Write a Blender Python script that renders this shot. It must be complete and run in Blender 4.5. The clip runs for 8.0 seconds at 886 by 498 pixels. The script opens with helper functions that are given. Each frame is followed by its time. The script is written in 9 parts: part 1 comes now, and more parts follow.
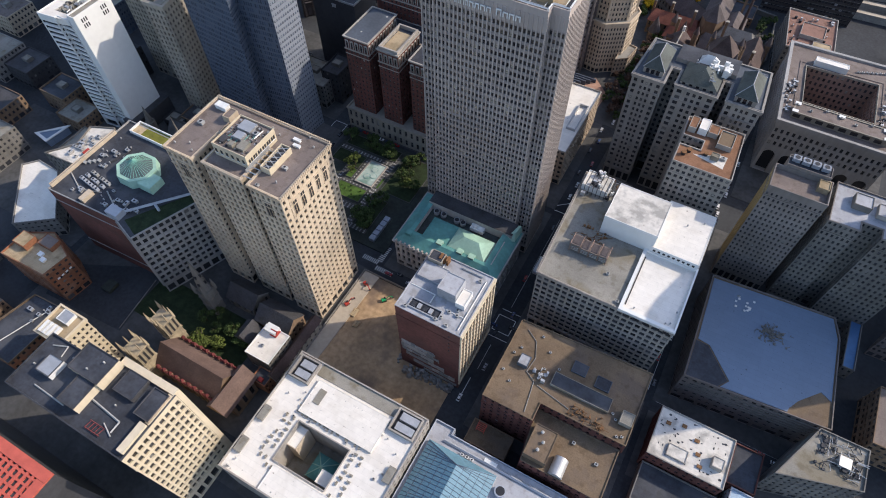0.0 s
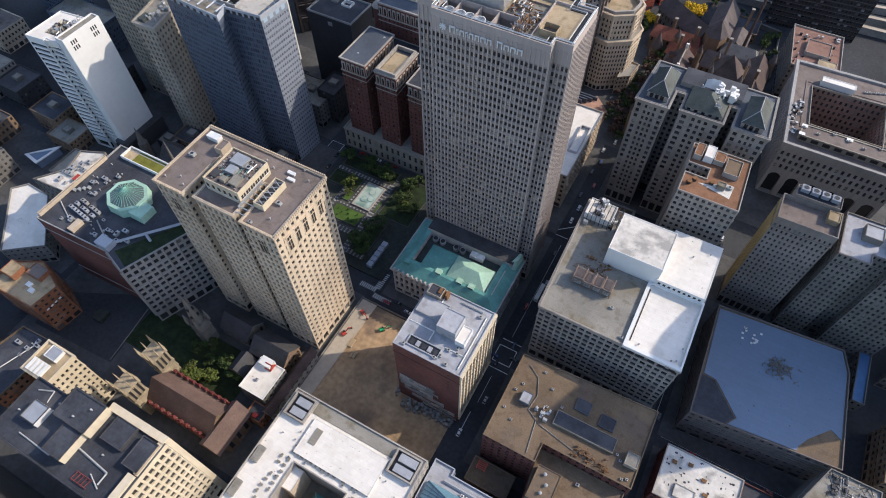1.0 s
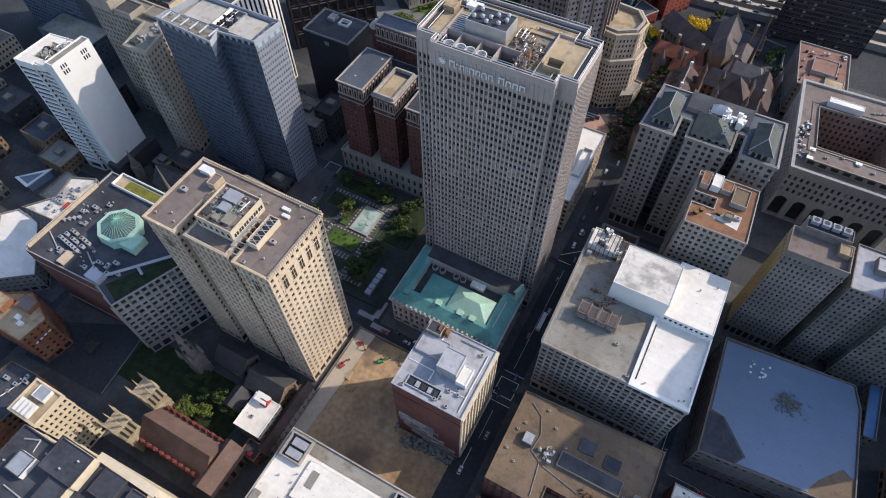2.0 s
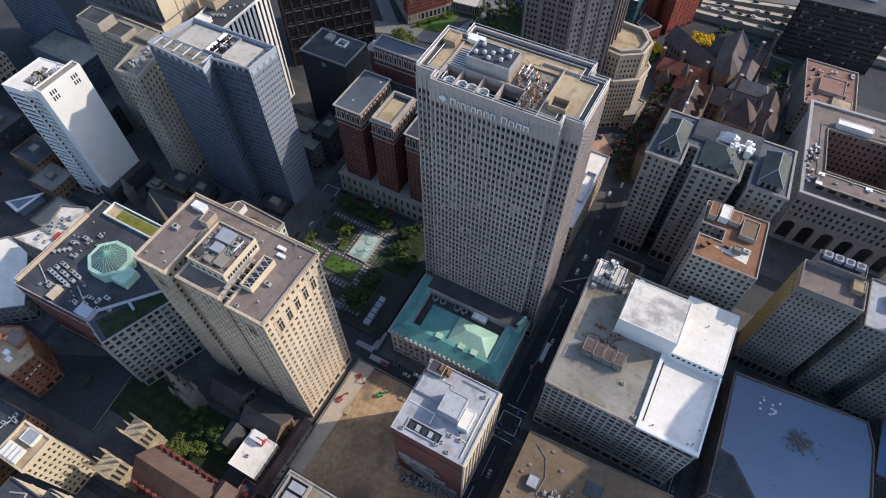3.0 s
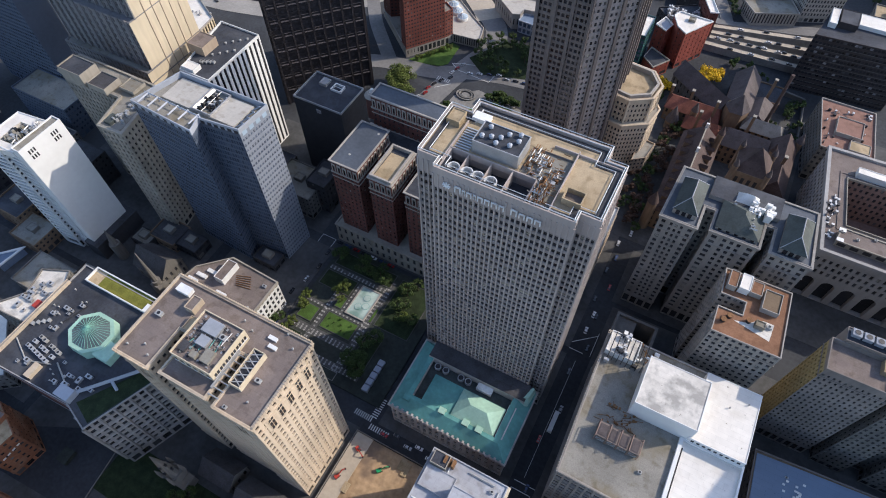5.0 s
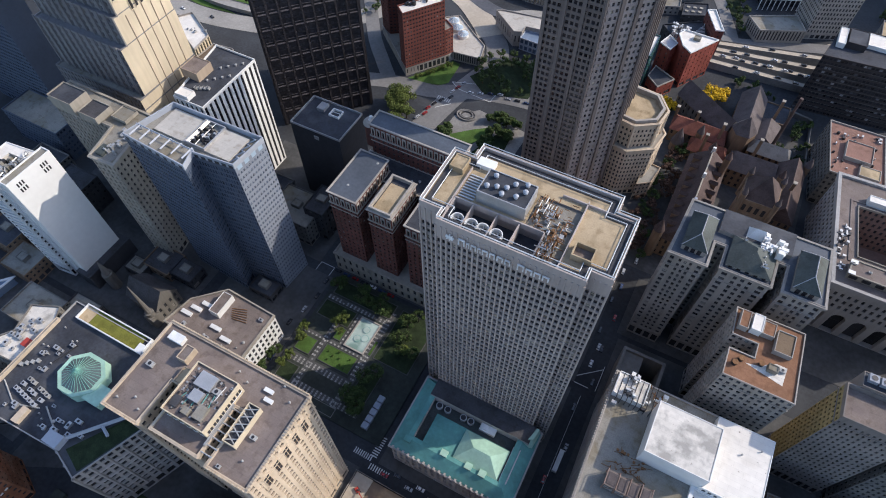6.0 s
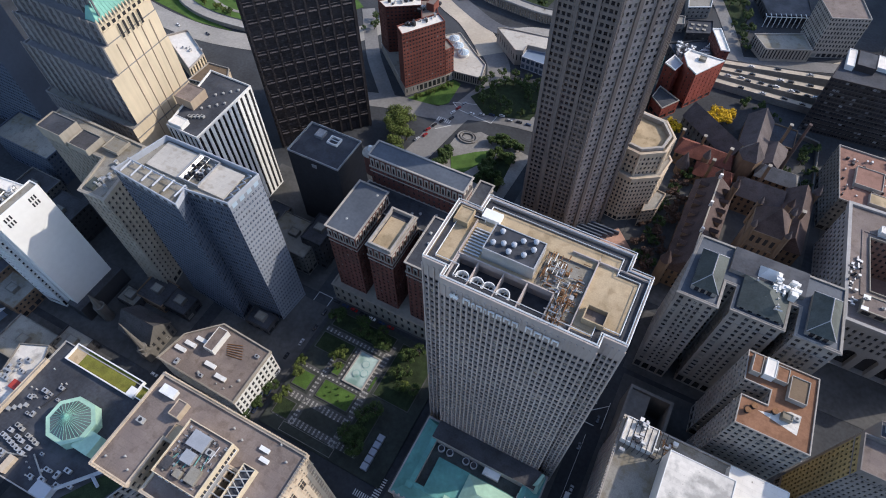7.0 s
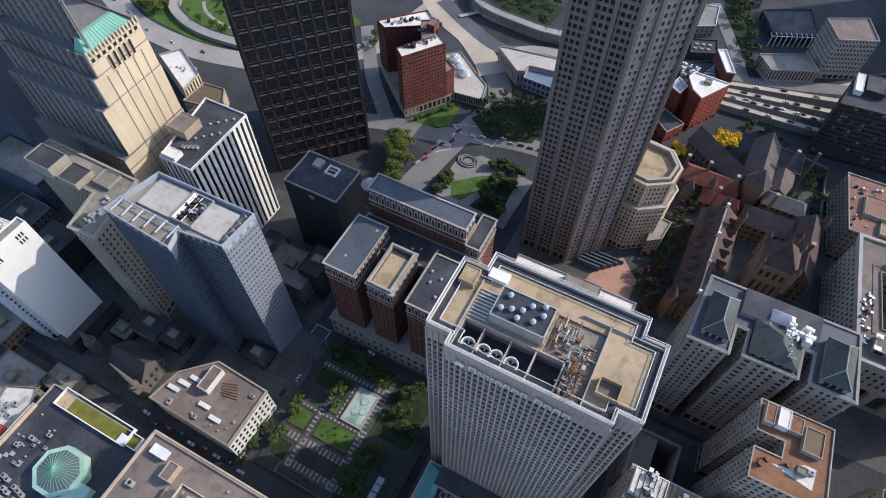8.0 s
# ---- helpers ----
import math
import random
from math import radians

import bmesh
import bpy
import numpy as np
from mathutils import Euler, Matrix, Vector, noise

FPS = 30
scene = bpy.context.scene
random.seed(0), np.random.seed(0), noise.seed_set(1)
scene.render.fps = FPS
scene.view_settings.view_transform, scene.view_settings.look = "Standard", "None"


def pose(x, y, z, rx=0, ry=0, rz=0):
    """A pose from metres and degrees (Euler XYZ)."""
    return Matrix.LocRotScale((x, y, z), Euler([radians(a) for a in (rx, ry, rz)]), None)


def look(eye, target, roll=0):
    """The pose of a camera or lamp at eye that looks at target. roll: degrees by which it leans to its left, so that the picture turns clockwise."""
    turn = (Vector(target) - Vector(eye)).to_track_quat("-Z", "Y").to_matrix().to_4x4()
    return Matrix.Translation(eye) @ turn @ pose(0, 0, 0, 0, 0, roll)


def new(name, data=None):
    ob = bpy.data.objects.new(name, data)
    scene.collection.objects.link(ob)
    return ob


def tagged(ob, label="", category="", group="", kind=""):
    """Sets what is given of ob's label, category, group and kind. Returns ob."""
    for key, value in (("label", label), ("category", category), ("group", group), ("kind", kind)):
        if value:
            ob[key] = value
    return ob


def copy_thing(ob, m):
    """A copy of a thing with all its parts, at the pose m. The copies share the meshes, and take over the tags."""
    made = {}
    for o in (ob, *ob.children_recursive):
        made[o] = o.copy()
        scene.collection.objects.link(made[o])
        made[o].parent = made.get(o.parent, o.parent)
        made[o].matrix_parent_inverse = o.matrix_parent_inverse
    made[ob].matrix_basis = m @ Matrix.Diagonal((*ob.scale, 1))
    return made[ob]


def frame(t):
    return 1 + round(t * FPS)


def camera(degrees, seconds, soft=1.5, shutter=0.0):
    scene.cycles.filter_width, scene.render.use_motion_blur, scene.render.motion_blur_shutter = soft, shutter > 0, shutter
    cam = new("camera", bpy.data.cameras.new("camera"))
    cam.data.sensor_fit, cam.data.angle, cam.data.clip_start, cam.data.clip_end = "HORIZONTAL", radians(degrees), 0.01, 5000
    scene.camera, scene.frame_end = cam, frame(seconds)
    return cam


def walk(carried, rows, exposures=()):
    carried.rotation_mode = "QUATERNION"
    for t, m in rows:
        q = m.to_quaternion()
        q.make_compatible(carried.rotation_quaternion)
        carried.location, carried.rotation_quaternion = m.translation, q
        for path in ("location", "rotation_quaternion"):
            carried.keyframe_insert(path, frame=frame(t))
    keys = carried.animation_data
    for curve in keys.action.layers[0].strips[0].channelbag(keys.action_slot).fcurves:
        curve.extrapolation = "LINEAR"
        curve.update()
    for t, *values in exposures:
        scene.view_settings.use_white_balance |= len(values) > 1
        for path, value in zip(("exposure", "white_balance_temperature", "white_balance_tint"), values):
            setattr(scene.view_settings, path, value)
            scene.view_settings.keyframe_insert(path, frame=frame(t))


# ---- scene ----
# the flight: seconds, place, heading, pitch and roll in degrees (the street grid runs along x and y)
cam = camera(72.8, 8.0, soft=1.02)
PATH = [
    (0.0, 0.62, -1.10, 298.02, 29.310, -55.665, -0.521),
    (0.5, -3.73, 6.64, 299.26, 29.193, -55.709, -0.466),
    (1.0, -8.13, 14.40, 300.47, 29.098, -55.751, -0.442),
    (1.5, -12.58, 22.20, 301.66, 29.019, -55.791, -0.444),
    (2.0, -17.08, 30.03, 302.84, 28.952, -55.829, -0.464),
    (2.5, -21.66, 37.90, 304.01, 28.893, -55.865, -0.496),
    (3.0, -26.31, 45.82, 305.18, 28.836, -55.899, -0.533),
    (3.5, -31.05, 53.79, 306.36, 28.778, -55.932, -0.568),
    (4.0, -35.88, 61.81, 307.55, 28.713, -55.962, -0.596),
    (4.5, -40.82, 69.90, 308.76, 28.637, -55.992, -0.608),
    (5.0, -45.87, 78.06, 310.00, 28.547, -56.019, -0.600),
    (5.5, -51.04, 86.29, 311.27, 28.436, -56.046, -0.563),
    (6.0, -56.34, 94.60, 312.58, 28.301, -56.071, -0.492),
    (6.5, -61.78, 103.00, 313.93, 28.136, -56.095, -0.379),
    (7.0, -67.37, 111.48, 315.34, 27.938, -56.118, -0.219),
    (7.5, -73.11, 120.06, 316.80, 27.702, -56.139, -0.004),
    (8.0, -79.02, 128.73, 318.33, 27.423, -56.160, 0.272),
]
walk(cam, [(t, pose(x, y, z, 90 + pitch, 0, yaw) @ pose(0, 0, 0, 0, 0, roll)) for t, x, y, z, yaw, pitch, roll in PATH], [(0.0, 0.78, 6330, 13), (8.0, 0.78, 6060, 13)])

# ---- sky, sun ----
SUN_AZ, SUN_EL = 38.0, 35.0  # degrees: from +x towards +y; above the horizon
sun_way = Vector((math.cos(radians(SUN_AZ)) * math.cos(radians(SUN_EL)), math.sin(radians(SUN_AZ)) * math.cos(radians(SUN_EL)), math.sin(radians(SUN_EL))))
world = bpy.data.worlds.new("sky")
scene.world = world
world.use_nodes = True
wn = world.node_tree.nodes
sky = wn.new("ShaderNodeTexSky")
sky.sky_type, sky.sun_disc = "NISHITA", False
sky.sun_elevation, sky.sun_rotation = radians(SUN_EL), radians(90 - SUN_AZ)
sky.air_density, sky.dust_density = 1.0, 1.2
world.node_tree.links.new(sky.outputs[0], wn["Background"].inputs[0])
wn["Background"].inputs[1].default_value = 0.15
sun = new("sun", bpy.data.lights.new("sun", "SUN"))
sun.data.energy, sun.data.angle, sun.data.color = 2.46, radians(0.53), (1.0, 0.88, 0.71)
sun.matrix_world = look(sun_way * 900, (0, 0, 0))
scene.view_settings.exposure = 0.78


# ---- materials ----
def material(name, color, rough=0.85, vary=0.25, big=0.04, small=0.9, streak=False, bump=0.15, metal=0.0, spec=0.3, blotch=None, random_per="", spread=0.0):
    """A rough outdoor surface: colour varied at two scales, with grain, stains and relief. blotch: (colour, how much, size)."""
    m = bpy.data.materials.new(name)
    m.use_nodes = True
    n, l = m.node_tree.nodes, m.node_tree.links
    b = n["Principled BSDF"]
    b.inputs["Roughness"].default_value, b.inputs["Metallic"].default_value = rough, metal
    b.inputs["Specular IOR Level"].default_value = spec
    geo = n.new("ShaderNodeNewGeometry")
    where = geo.outputs["Position"]

    def tex(scale, detail, stretch=(1, 1, 1)):
        mp = n.new("ShaderNodeMapping")
        mp.inputs["Scale"].default_value = stretch
        l.new(where, mp.inputs["Vector"])
        t = n.new("ShaderNodeTexNoise")
        t.inputs["Scale"].default_value, t.inputs["Detail"].default_value = scale, detail
        l.new(mp.outputs[0], t.inputs["Vector"])
        return t.outputs["Fac"]

    def mix(kind, fac, a, c):
        x = n.new("ShaderNodeMix")
        x.data_type, x.blend_type = "RGBA", kind
        for sock, v in ((x.inputs["Factor"], fac), (x.inputs["A"], a), (x.inputs["B"], c)):
            if isinstance(v, (int, float)):
                sock.default_value = v
            elif isinstance(v, tuple):
                sock.default_value = (*v[:3], 1)
            else:
                l.new(v, sock)
        return x.outputs["Result"]

    def ramp(fac, lo, hi):
        r = n.new("ShaderNodeMapRange")
        r.inputs["From Min"].default_value, r.inputs["From Max"].default_value = lo, hi
        l.new(fac, r.inputs["Value"])
        return r.outputs["Result"]

    dark = tuple(c * (1 - vary) for c in color)
    light = tuple(min(1, c * (1 + vary * 0.6)) for c in color)
    col = mix("MIX", ramp(tex(big, 6), 0.32, 0.68), dark, light)
    fine = tex(small, 8, (1, 1, 0.12) if streak else (1, 1, 1))
    col = mix("MULTIPLY", min(1.0, vary * 2.2), col, mix("MIX", ramp(fine, 0.3, 0.7), (0.55, 0.54, 0.53), (1.0, 1.0, 1.0)))
    if blotch:
        col = mix("MIX", mix("MULTIPLY", 1.0, ramp(tex(blotch[2], 9), 0.5, 0.62), (blotch[1], blotch[1], blotch[1])), col, blotch[0])
    if "roof" in name or "membrane" in name:
        br = n.new("ShaderNodeTexBrick")
        br.inputs["Scale"].default_value, br.inputs["Mortar Size"].default_value = 1.0, 0.05
        br.inputs["Brick Width"].default_value, br.inputs["Row Height"].default_value = 9.0, 2.6
        br.inputs["Color1"].default_value, br.inputs["Color2"].default_value, br.inputs["Mortar"].default_value = (1, 1, 1, 1), (0.93, 0.93, 0.93, 1), (0.72, 0.72, 0.72, 1)
        l.new(where, br.inputs["Vector"])
        col = mix("MULTIPLY", 0.6, col, br.outputs["Color"])
        if color[0] > 0.5 or "blue" in name:
            col = mix("MULTIPLY", ramp(tex(0.55, 8), 0.68, 0.74), col, (0.42, 0.4, 0.37))
        else:
            col = mix("MULTIPLY", ramp(tex(0.28, 9), 0.53, 0.66), col, (0.8, 0.78, 0.75))
    if random_per:
        src = n.new("ShaderNodeObjectInfo").outputs["Random"] if random_per == "object" else geo.outputs["Random Per Island"]
        col = mix("MULTIPLY", 1.0, col, mix("MIX", src, (1 - spread, 1 - spread, 1 - spread), (1 + spread * 0.4, 1 + spread * 0.4, 1 + spread * 0.4)))
    l.new(col, b.inputs["Base Color"])
    bp = n.new("ShaderNodeBump")
    bp.inputs["Strength"].default_value, bp.inputs["Distance"].default_value = bump, 0.3
    l.new(fine, bp.inputs["Height"])
    l.new(bp.outputs[0], b.inputs["Normal"])
    return m


def glass(name, dark, pale, share, per="object", rough=0.12, spec=0.55):
    """Window glass over dim rooms; a share of the panes has pale blinds drawn behind."""
    m = bpy.data.materials.new(name)
    m.use_nodes = True
    n, l = m.node_tree.nodes, m.node_tree.links
    b = n["Principled BSDF"]
    b.inputs["Roughness"].default_value, b.inputs["Specular IOR Level"].default_value = rough, spec
    src = n.new("ShaderNodeObjectInfo").outputs["Random"] if per == "object" else n.new("ShaderNodeNewGeometry").outputs["Random Per Island"]
    r = n.new("ShaderNodeValToRGB")
    r.color_ramp.elements[0].color = (*[c * 0.6 for c in dark], 1)
    r.color_ramp.elements[1].color = (*pale, 1)
    e = r.color_ramp.elements.new(1 - share)
    e.color = (*[c * 1.7 for c in dark], 1)
    l.new(src, r.inputs[0])
    l.new(r.outputs[0], b.inputs["Base Color"])
    return m


def plain(name, color, rough=0.6, metal=0.0, spec=0.4):
    return material(name, color, rough, 0.12, 0.3, 3.0, False, 0.05, metal, spec)


M = {}
M["asphalt"] = material("asphalt", (0.048, 0.052, 0.059), 0.9, 0.35, 0.03, 0.5, blotch=((0.064, 0.067, 0.072), 0.5, 0.02))
M["concrete"] = material("concrete", (0.26, 0.25, 0.235), 0.9, 0.25, 0.05, 0.6)
M["kerb"] = material("pavement_concrete", (0.092, 0.092, 0.092), 0.9, 0.3, 0.06, 0.4)
M["slab"] = material("grey_paving_slab", (0.36, 0.355, 0.34), 0.85, 0.2, 0.06, 0.6, random_per="island", spread=0.35)
M["granite"] = material("grey_pier_stone", (0.45, 0.39, 0.355), 0.7, 0.12, 0.02, 0.8, True)
M["tower_metal"] = material("tower_spandrel", (0.31, 0.275, 0.26), 0.5, 0.15, 0.05, 0.8)
M["cream_brick"] = material("cream_terracotta", (0.56, 0.46, 0.345), 0.8, 0.18, 0.03, 0.5, True)
M["buff"] = material("buff_brick", (0.40, 0.32, 0.24), 0.85, 0.2, 0.03, 0.5, True)
M["red_brick"] = material("red_brick", (0.16, 0.064, 0.053), 0.9, 0.3, 0.05, 0.7, blotch=((0.1, 0.05, 0.042), 0.5, 0.08))
M["slab_brick"] = material("dull_red_slab_brick", (0.2, 0.072, 0.055), 0.9, 0.2, 0.05, 0.6)
M["steel_red"] = plain("red_oxide_steel", (0.52, 0.11, 0.075), 0.6)
M["old_brick"] = material("rusty_brick", (0.30, 0.13, 0.07), 0.9, 0.3, 0.06, 0.7, blotch=((0.35, 0.24, 0.17), 0.4, 0.1))
M["limestone"] = material("limestone", (0.34, 0.31, 0.26), 0.85, 0.2, 0.04, 0.5, True)
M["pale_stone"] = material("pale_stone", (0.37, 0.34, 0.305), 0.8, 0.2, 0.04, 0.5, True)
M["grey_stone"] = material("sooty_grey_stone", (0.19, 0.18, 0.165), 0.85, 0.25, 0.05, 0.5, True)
M["shade_stone"] = material("shaded_cream_stone", (0.215, 0.21, 0.215), 0.85, 0.2, 0.04, 0.5, True)
M["tan_stone"] = material("tan_carved_stone", (0.42, 0.35, 0.24), 0.85, 0.3, 0.2, 1.0, True)
M["brown_stone"] = material("brown_sandstone", (0.24, 0.165, 0.11), 0.9, 0.3, 0.06, 0.6, True)
M["white_panel"] = material("white_panel", (0.72, 0.72, 0.70), 0.55, 0.06, 0.03, 0.3)
M["copper"] = material("green_copper", (0.125, 0.335, 0.31), 0.7, 0.22, 0.08, 0.5, blotch=((0.10, 0.24, 0.24), 0.5, 0.12))
M["mint_copper"] = material("mint_green_copper", (0.2, 0.44, 0.36), 0.7, 0.15, 0.08, 0.6)
M["pale_copper"] = material("pale_green_copper", (0.36, 0.56, 0.45), 0.7, 0.15, 0.08, 0.6)
M["white_roof"] = material("white_membrane", (0.76, 0.72, 0.655), 0.7, 0.08, 0.05, 0.4, blotch=((0.52, 0.47, 0.4), 0.3, 0.12))
M["pale_deck"] = material("pale_weathered_roof", (0.48, 0.45, 0.4), 0.8, 0.12, 0.05, 0.5)
M["dirty_roof"] = material("stained_white_membrane", (0.68, 0.645, 0.585), 0.75, 0.15, 0.07, 0.5, blotch=((0.26, 0.25, 0.23), 0.75, 0.13))
M["grey_roof"] = material("grey_membrane", (0.40, 0.41, 0.44), 0.75, 0.12, 0.06, 0.5, blotch=((0.27, 0.27, 0.29), 0.4, 0.1))
M["gravel_roof"] = material("grey_gravel_roof", (0.29, 0.275, 0.24), 0.95, 0.22, 0.05, 2.0, blotch=((0.2, 0.17, 0.115), 0.7, 0.07))
M["tan_roof"] = material("tan_gravel_roof", (0.46, 0.36, 0.23), 0.95, 0.15, 0.07, 2.0, blotch=((0.22, 0.17, 0.1), 0.6, 0.12))
M["brown_roof"] = material("brown_tar_gravel_roof", (0.20, 0.145, 0.095), 0.95, 0.22, 0.05, 1.5, blotch=((0.13, 0.1, 0.08), 0.6, 0.08))
M["orange_roof"] = material("rust_coloured_roof", (0.25, 0.13, 0.075), 0.9, 0.2, 0.1, 1.0)
M["mauve_roof"] = material("mauve_brown_gravel_roof", (0.225, 0.185, 0.165), 0.95, 0.2, 0.08, 1.5, blotch=((0.16, 0.13, 0.12), 0.6, 0.1))
M["tar_roof"] = material("black_tar_roof", (0.055, 0.06, 0.074), 0.8, 0.3, 0.06, 0.8, blotch=((0.095, 0.1, 0.112), 0.6, 0.07))
M["grey_slate"] = material("pale_grey_slate_roof", (0.2, 0.195, 0.19), 0.75, 0.2, 0.1, 1.2)
M["church_slate"] = material("grey_brown_slates", (0.165, 0.112, 0.095), 0.75, 0.25, 0.1, 1.2)
M["cap_red"] = material("dull_red_paint", (0.16, 0.04, 0.04), 0.7, 0.2, 0.3, 2.0)
M["roof_glass"] = material("blue_green_glazing", (0.13, 0.25, 0.32), 0.25, 0.12, 0.1, 0.5, bump=0.02, spec=0.5)
M["dome_pane"] = plain("dark_dome_glass", (0.095, 0.125, 0.125), 0.2, 0.0, 0.5)
M["cool_granite"] = material("cool_grey_granite", (0.35, 0.34, 0.33), 0.8, 0.18, 0.04, 0.5, True)
M["terracotta_roof"] = material("reddish_gravel_roof", (0.27, 0.155, 0.12), 0.95, 0.2, 0.08, 1.5)
M["mauve_slate"] = material("mauve_slate_roof", (0.12, 0.1, 0.1), 0.75, 0.25, 0.1, 1.2)
M["slate"] = material("brown_slate_roof", (0.10, 0.07, 0.064), 0.8, 0.3, 0.1, 1.2)
M["dark_slate"] = material("dark_slate_roof", (0.075, 0.075, 0.082), 0.8, 0.3, 0.1, 1.2)
M["red_tile"] = material("dull_red_tile_roof", (0.23, 0.085, 0.06), 0.85, 0.3, 0.08, 1.0)
M["metal"] = plain("galvanised_metal", (0.5, 0.5, 0.5), 0.45, 0.5)
M["white_metal"] = plain("white_painted_metal", (0.74, 0.74, 0.72), 0.5)
M["dark_metal"] = plain("dark_steel", (0.04, 0.04, 0.045), 0.5, 0.4)
M["rust"] = material("rusty_steel", (0.25, 0.13, 0.06), 0.85, 0.4, 0.3, 2.0)
M["blue_tarp"] = plain("blue_panel", (0.10, 0.22, 0.42), 0.5)
M["red_paint"] = plain("red_paint", (0.42, 0.05, 0.035), 0.6)
M["green_paint"] = plain("green_paint", (0.02, 0.35, 0.13), 0.5)
M["line"] = plain("road_paint", (0.6, 0.6, 0.58), 0.8)
M["grass"] = material("grass", (0.075, 0.14, 0.028), 0.95, 0.3, 0.15, 2.0, bump=0.5)
# Planting green, dark enough to paint shade into beds and lawns as well.
M["bed"] = material("planting_and_shaded_grass", (0.028, 0.045, 0.018), 0.95, 0.4, 0.3, 2.0, bump=0.8)
M["membrane"] = material("blue_grey_membrane", (0.17, 0.225, 0.31), 0.7, 0.06, 0.03, 0.3, blotch=((0.14, 0.19, 0.26), 0.4, 0.04))
M["moss"] = material("moss_roof", (0.19, 0.19, 0.035), 0.95, 0.3, 0.2, 2.0, bump=0.5)
M["earth"] = material("site_earth", (0.43, 0.30, 0.18), 0.95, 0.3, 0.05, 0.4, bump=0.6, blotch=((0.15, 0.11, 0.085), 0.8, 0.045))
M["bark"] = material("bark", (0.09, 0.07, 0.05), 0.9, 0.3, 0.5, 4.0)
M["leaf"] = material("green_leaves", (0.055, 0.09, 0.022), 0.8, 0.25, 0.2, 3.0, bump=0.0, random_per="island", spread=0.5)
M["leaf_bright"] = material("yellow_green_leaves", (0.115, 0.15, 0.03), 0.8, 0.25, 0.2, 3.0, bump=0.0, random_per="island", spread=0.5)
M["leaf_brown"] = material("brownish_leaves", (0.105, 0.062, 0.045), 0.85, 0.25, 0.2, 3.0, bump=0.0, random_per="island", spread=0.5)
M["leaf_yellow"] = material("yellow_leaves", (0.72, 0.46, 0.014), 0.8, 0.2, 0.2, 3.0, bump=0.0, random_per="island", spread=0.4)
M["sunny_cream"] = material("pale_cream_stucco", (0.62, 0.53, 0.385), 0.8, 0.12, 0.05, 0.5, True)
M["glass"] = glass("window_glass", (0.036, 0.037, 0.042), (0.3, 0.29, 0.27), 0.06)
M["glass_s"] = glass("window_glass_rows", (0.036, 0.037, 0.042), (0.3, 0.29, 0.27), 0.06, "island")
M["lit_glass"] = glass("tower_glass", (0.03, 0.03, 0.034), (0.5, 0.45, 0.36), 0.16)
M["lit_glass_s"] = glass("tower_glass_rows", (0.03, 0.03, 0.034), (0.5, 0.45, 0.36), 0.16, "island")
M["blue_glass"] = glass("blue_curtain_glass", (0.045, 0.062, 0.095), (0.11, 0.14, 0.19), 0.3)
M["blue_glass_s"] = glass("blue_curtain_glass_rows", (0.045, 0.062, 0.095), (0.11, 0.14, 0.19), 0.3, "island")
M["black_glass"] = glass("black_curtain_glass", (0.018, 0.017, 0.02), (0.034, 0.032, 0.036), 0.2)
M["black_glass_s"] = glass("black_curtain_glass_rows", (0.018, 0.017, 0.02), (0.034, 0.032, 0.036), 0.2, "island")
M["blue_frame"] = material("blue_grey_mullions", (0.088, 0.108, 0.148), 0.5, 0.12, 0.03, 0.5)
M["pale_frame"] = material("pale_blue_grey_panels", (0.36, 0.385, 0.43), 0.55, 0.1, 0.03, 0.5)
M["black_steel"] = material("brown_black_steel", (0.05, 0.043, 0.045), 0.7, 0.25, 0.05, 0.4, True)
M["steel_beam"] = material("dark_brown_steel", (0.072, 0.064, 0.068), 0.7, 0.25, 0.05, 0.4)
M["taupe"] = material("taupe_panels", (0.165, 0.142, 0.132), 0.6, 0.15, 0.03, 0.5, True)
M["dark_brick"] = material("dark_grey_brick", (0.055, 0.055, 0.06), 0.85, 0.2, 0.05, 0.5)
M["skylight"] = material("blue_grey_skylight", (0.33, 0.43, 0.52), 0.35, 0.1, 0.1, 0.5, bump=0.03, spec=0.5)
M["teal_glass_s"] = glass("teal_glass_rows", (0.02, 0.06, 0.06), (0.06, 0.15, 0.14), 0.4, "island")
M["teal_glass"] = glass("teal_glass", (0.02, 0.06, 0.06), (0.06, 0.15, 0.14), 0.4)
M["bright_red"] = material("painted_red_brick", (0.27, 0.068, 0.048), 0.8, 0.2, 0.05, 0.5)
M["ash_stone"] = material("pale_ash_stone", (0.40, 0.385, 0.365), 0.85, 0.22, 0.04, 0.5, True)
M["green_slate"] = material("green_grey_slate_roof", (0.085, 0.1, 0.095), 0.7, 0.25, 0.1, 1.2)
M["lead"] = material("blue_grey_lead_flat", (0.09, 0.105, 0.13), 0.6, 0.2, 0.08, 0.6)
M["soot_stone"] = material("sooty_ash_stone", (0.305, 0.288, 0.268), 0.85, 0.24, 0.04, 0.5, True)
M["dun_stone"] = material("dun_grey_stone", (0.235, 0.21, 0.192), 0.85, 0.22, 0.04, 0.5, True)
M["terrace"] = material("dark_green_grey_paving", (0.05, 0.058, 0.05), 0.95, 0.35, 0.06, 0.5)
M["office_glass"] = glass("speckled_office_glass", (0.02, 0.021, 0.026), (0.3, 0.31, 0.33), 0.12)
M["office_glass_s"] = glass("speckled_office_glass_rows", (0.02, 0.021, 0.026), (0.3, 0.31, 0.33), 0.12, "island")
M["unit"] = plain("grey_painted_housing", (0.36, 0.36, 0.35), 0.55)
M["slate_panel"] = material("blue_grey_panels", (0.24, 0.265, 0.31), 0.55, 0.12, 0.03, 0.5)
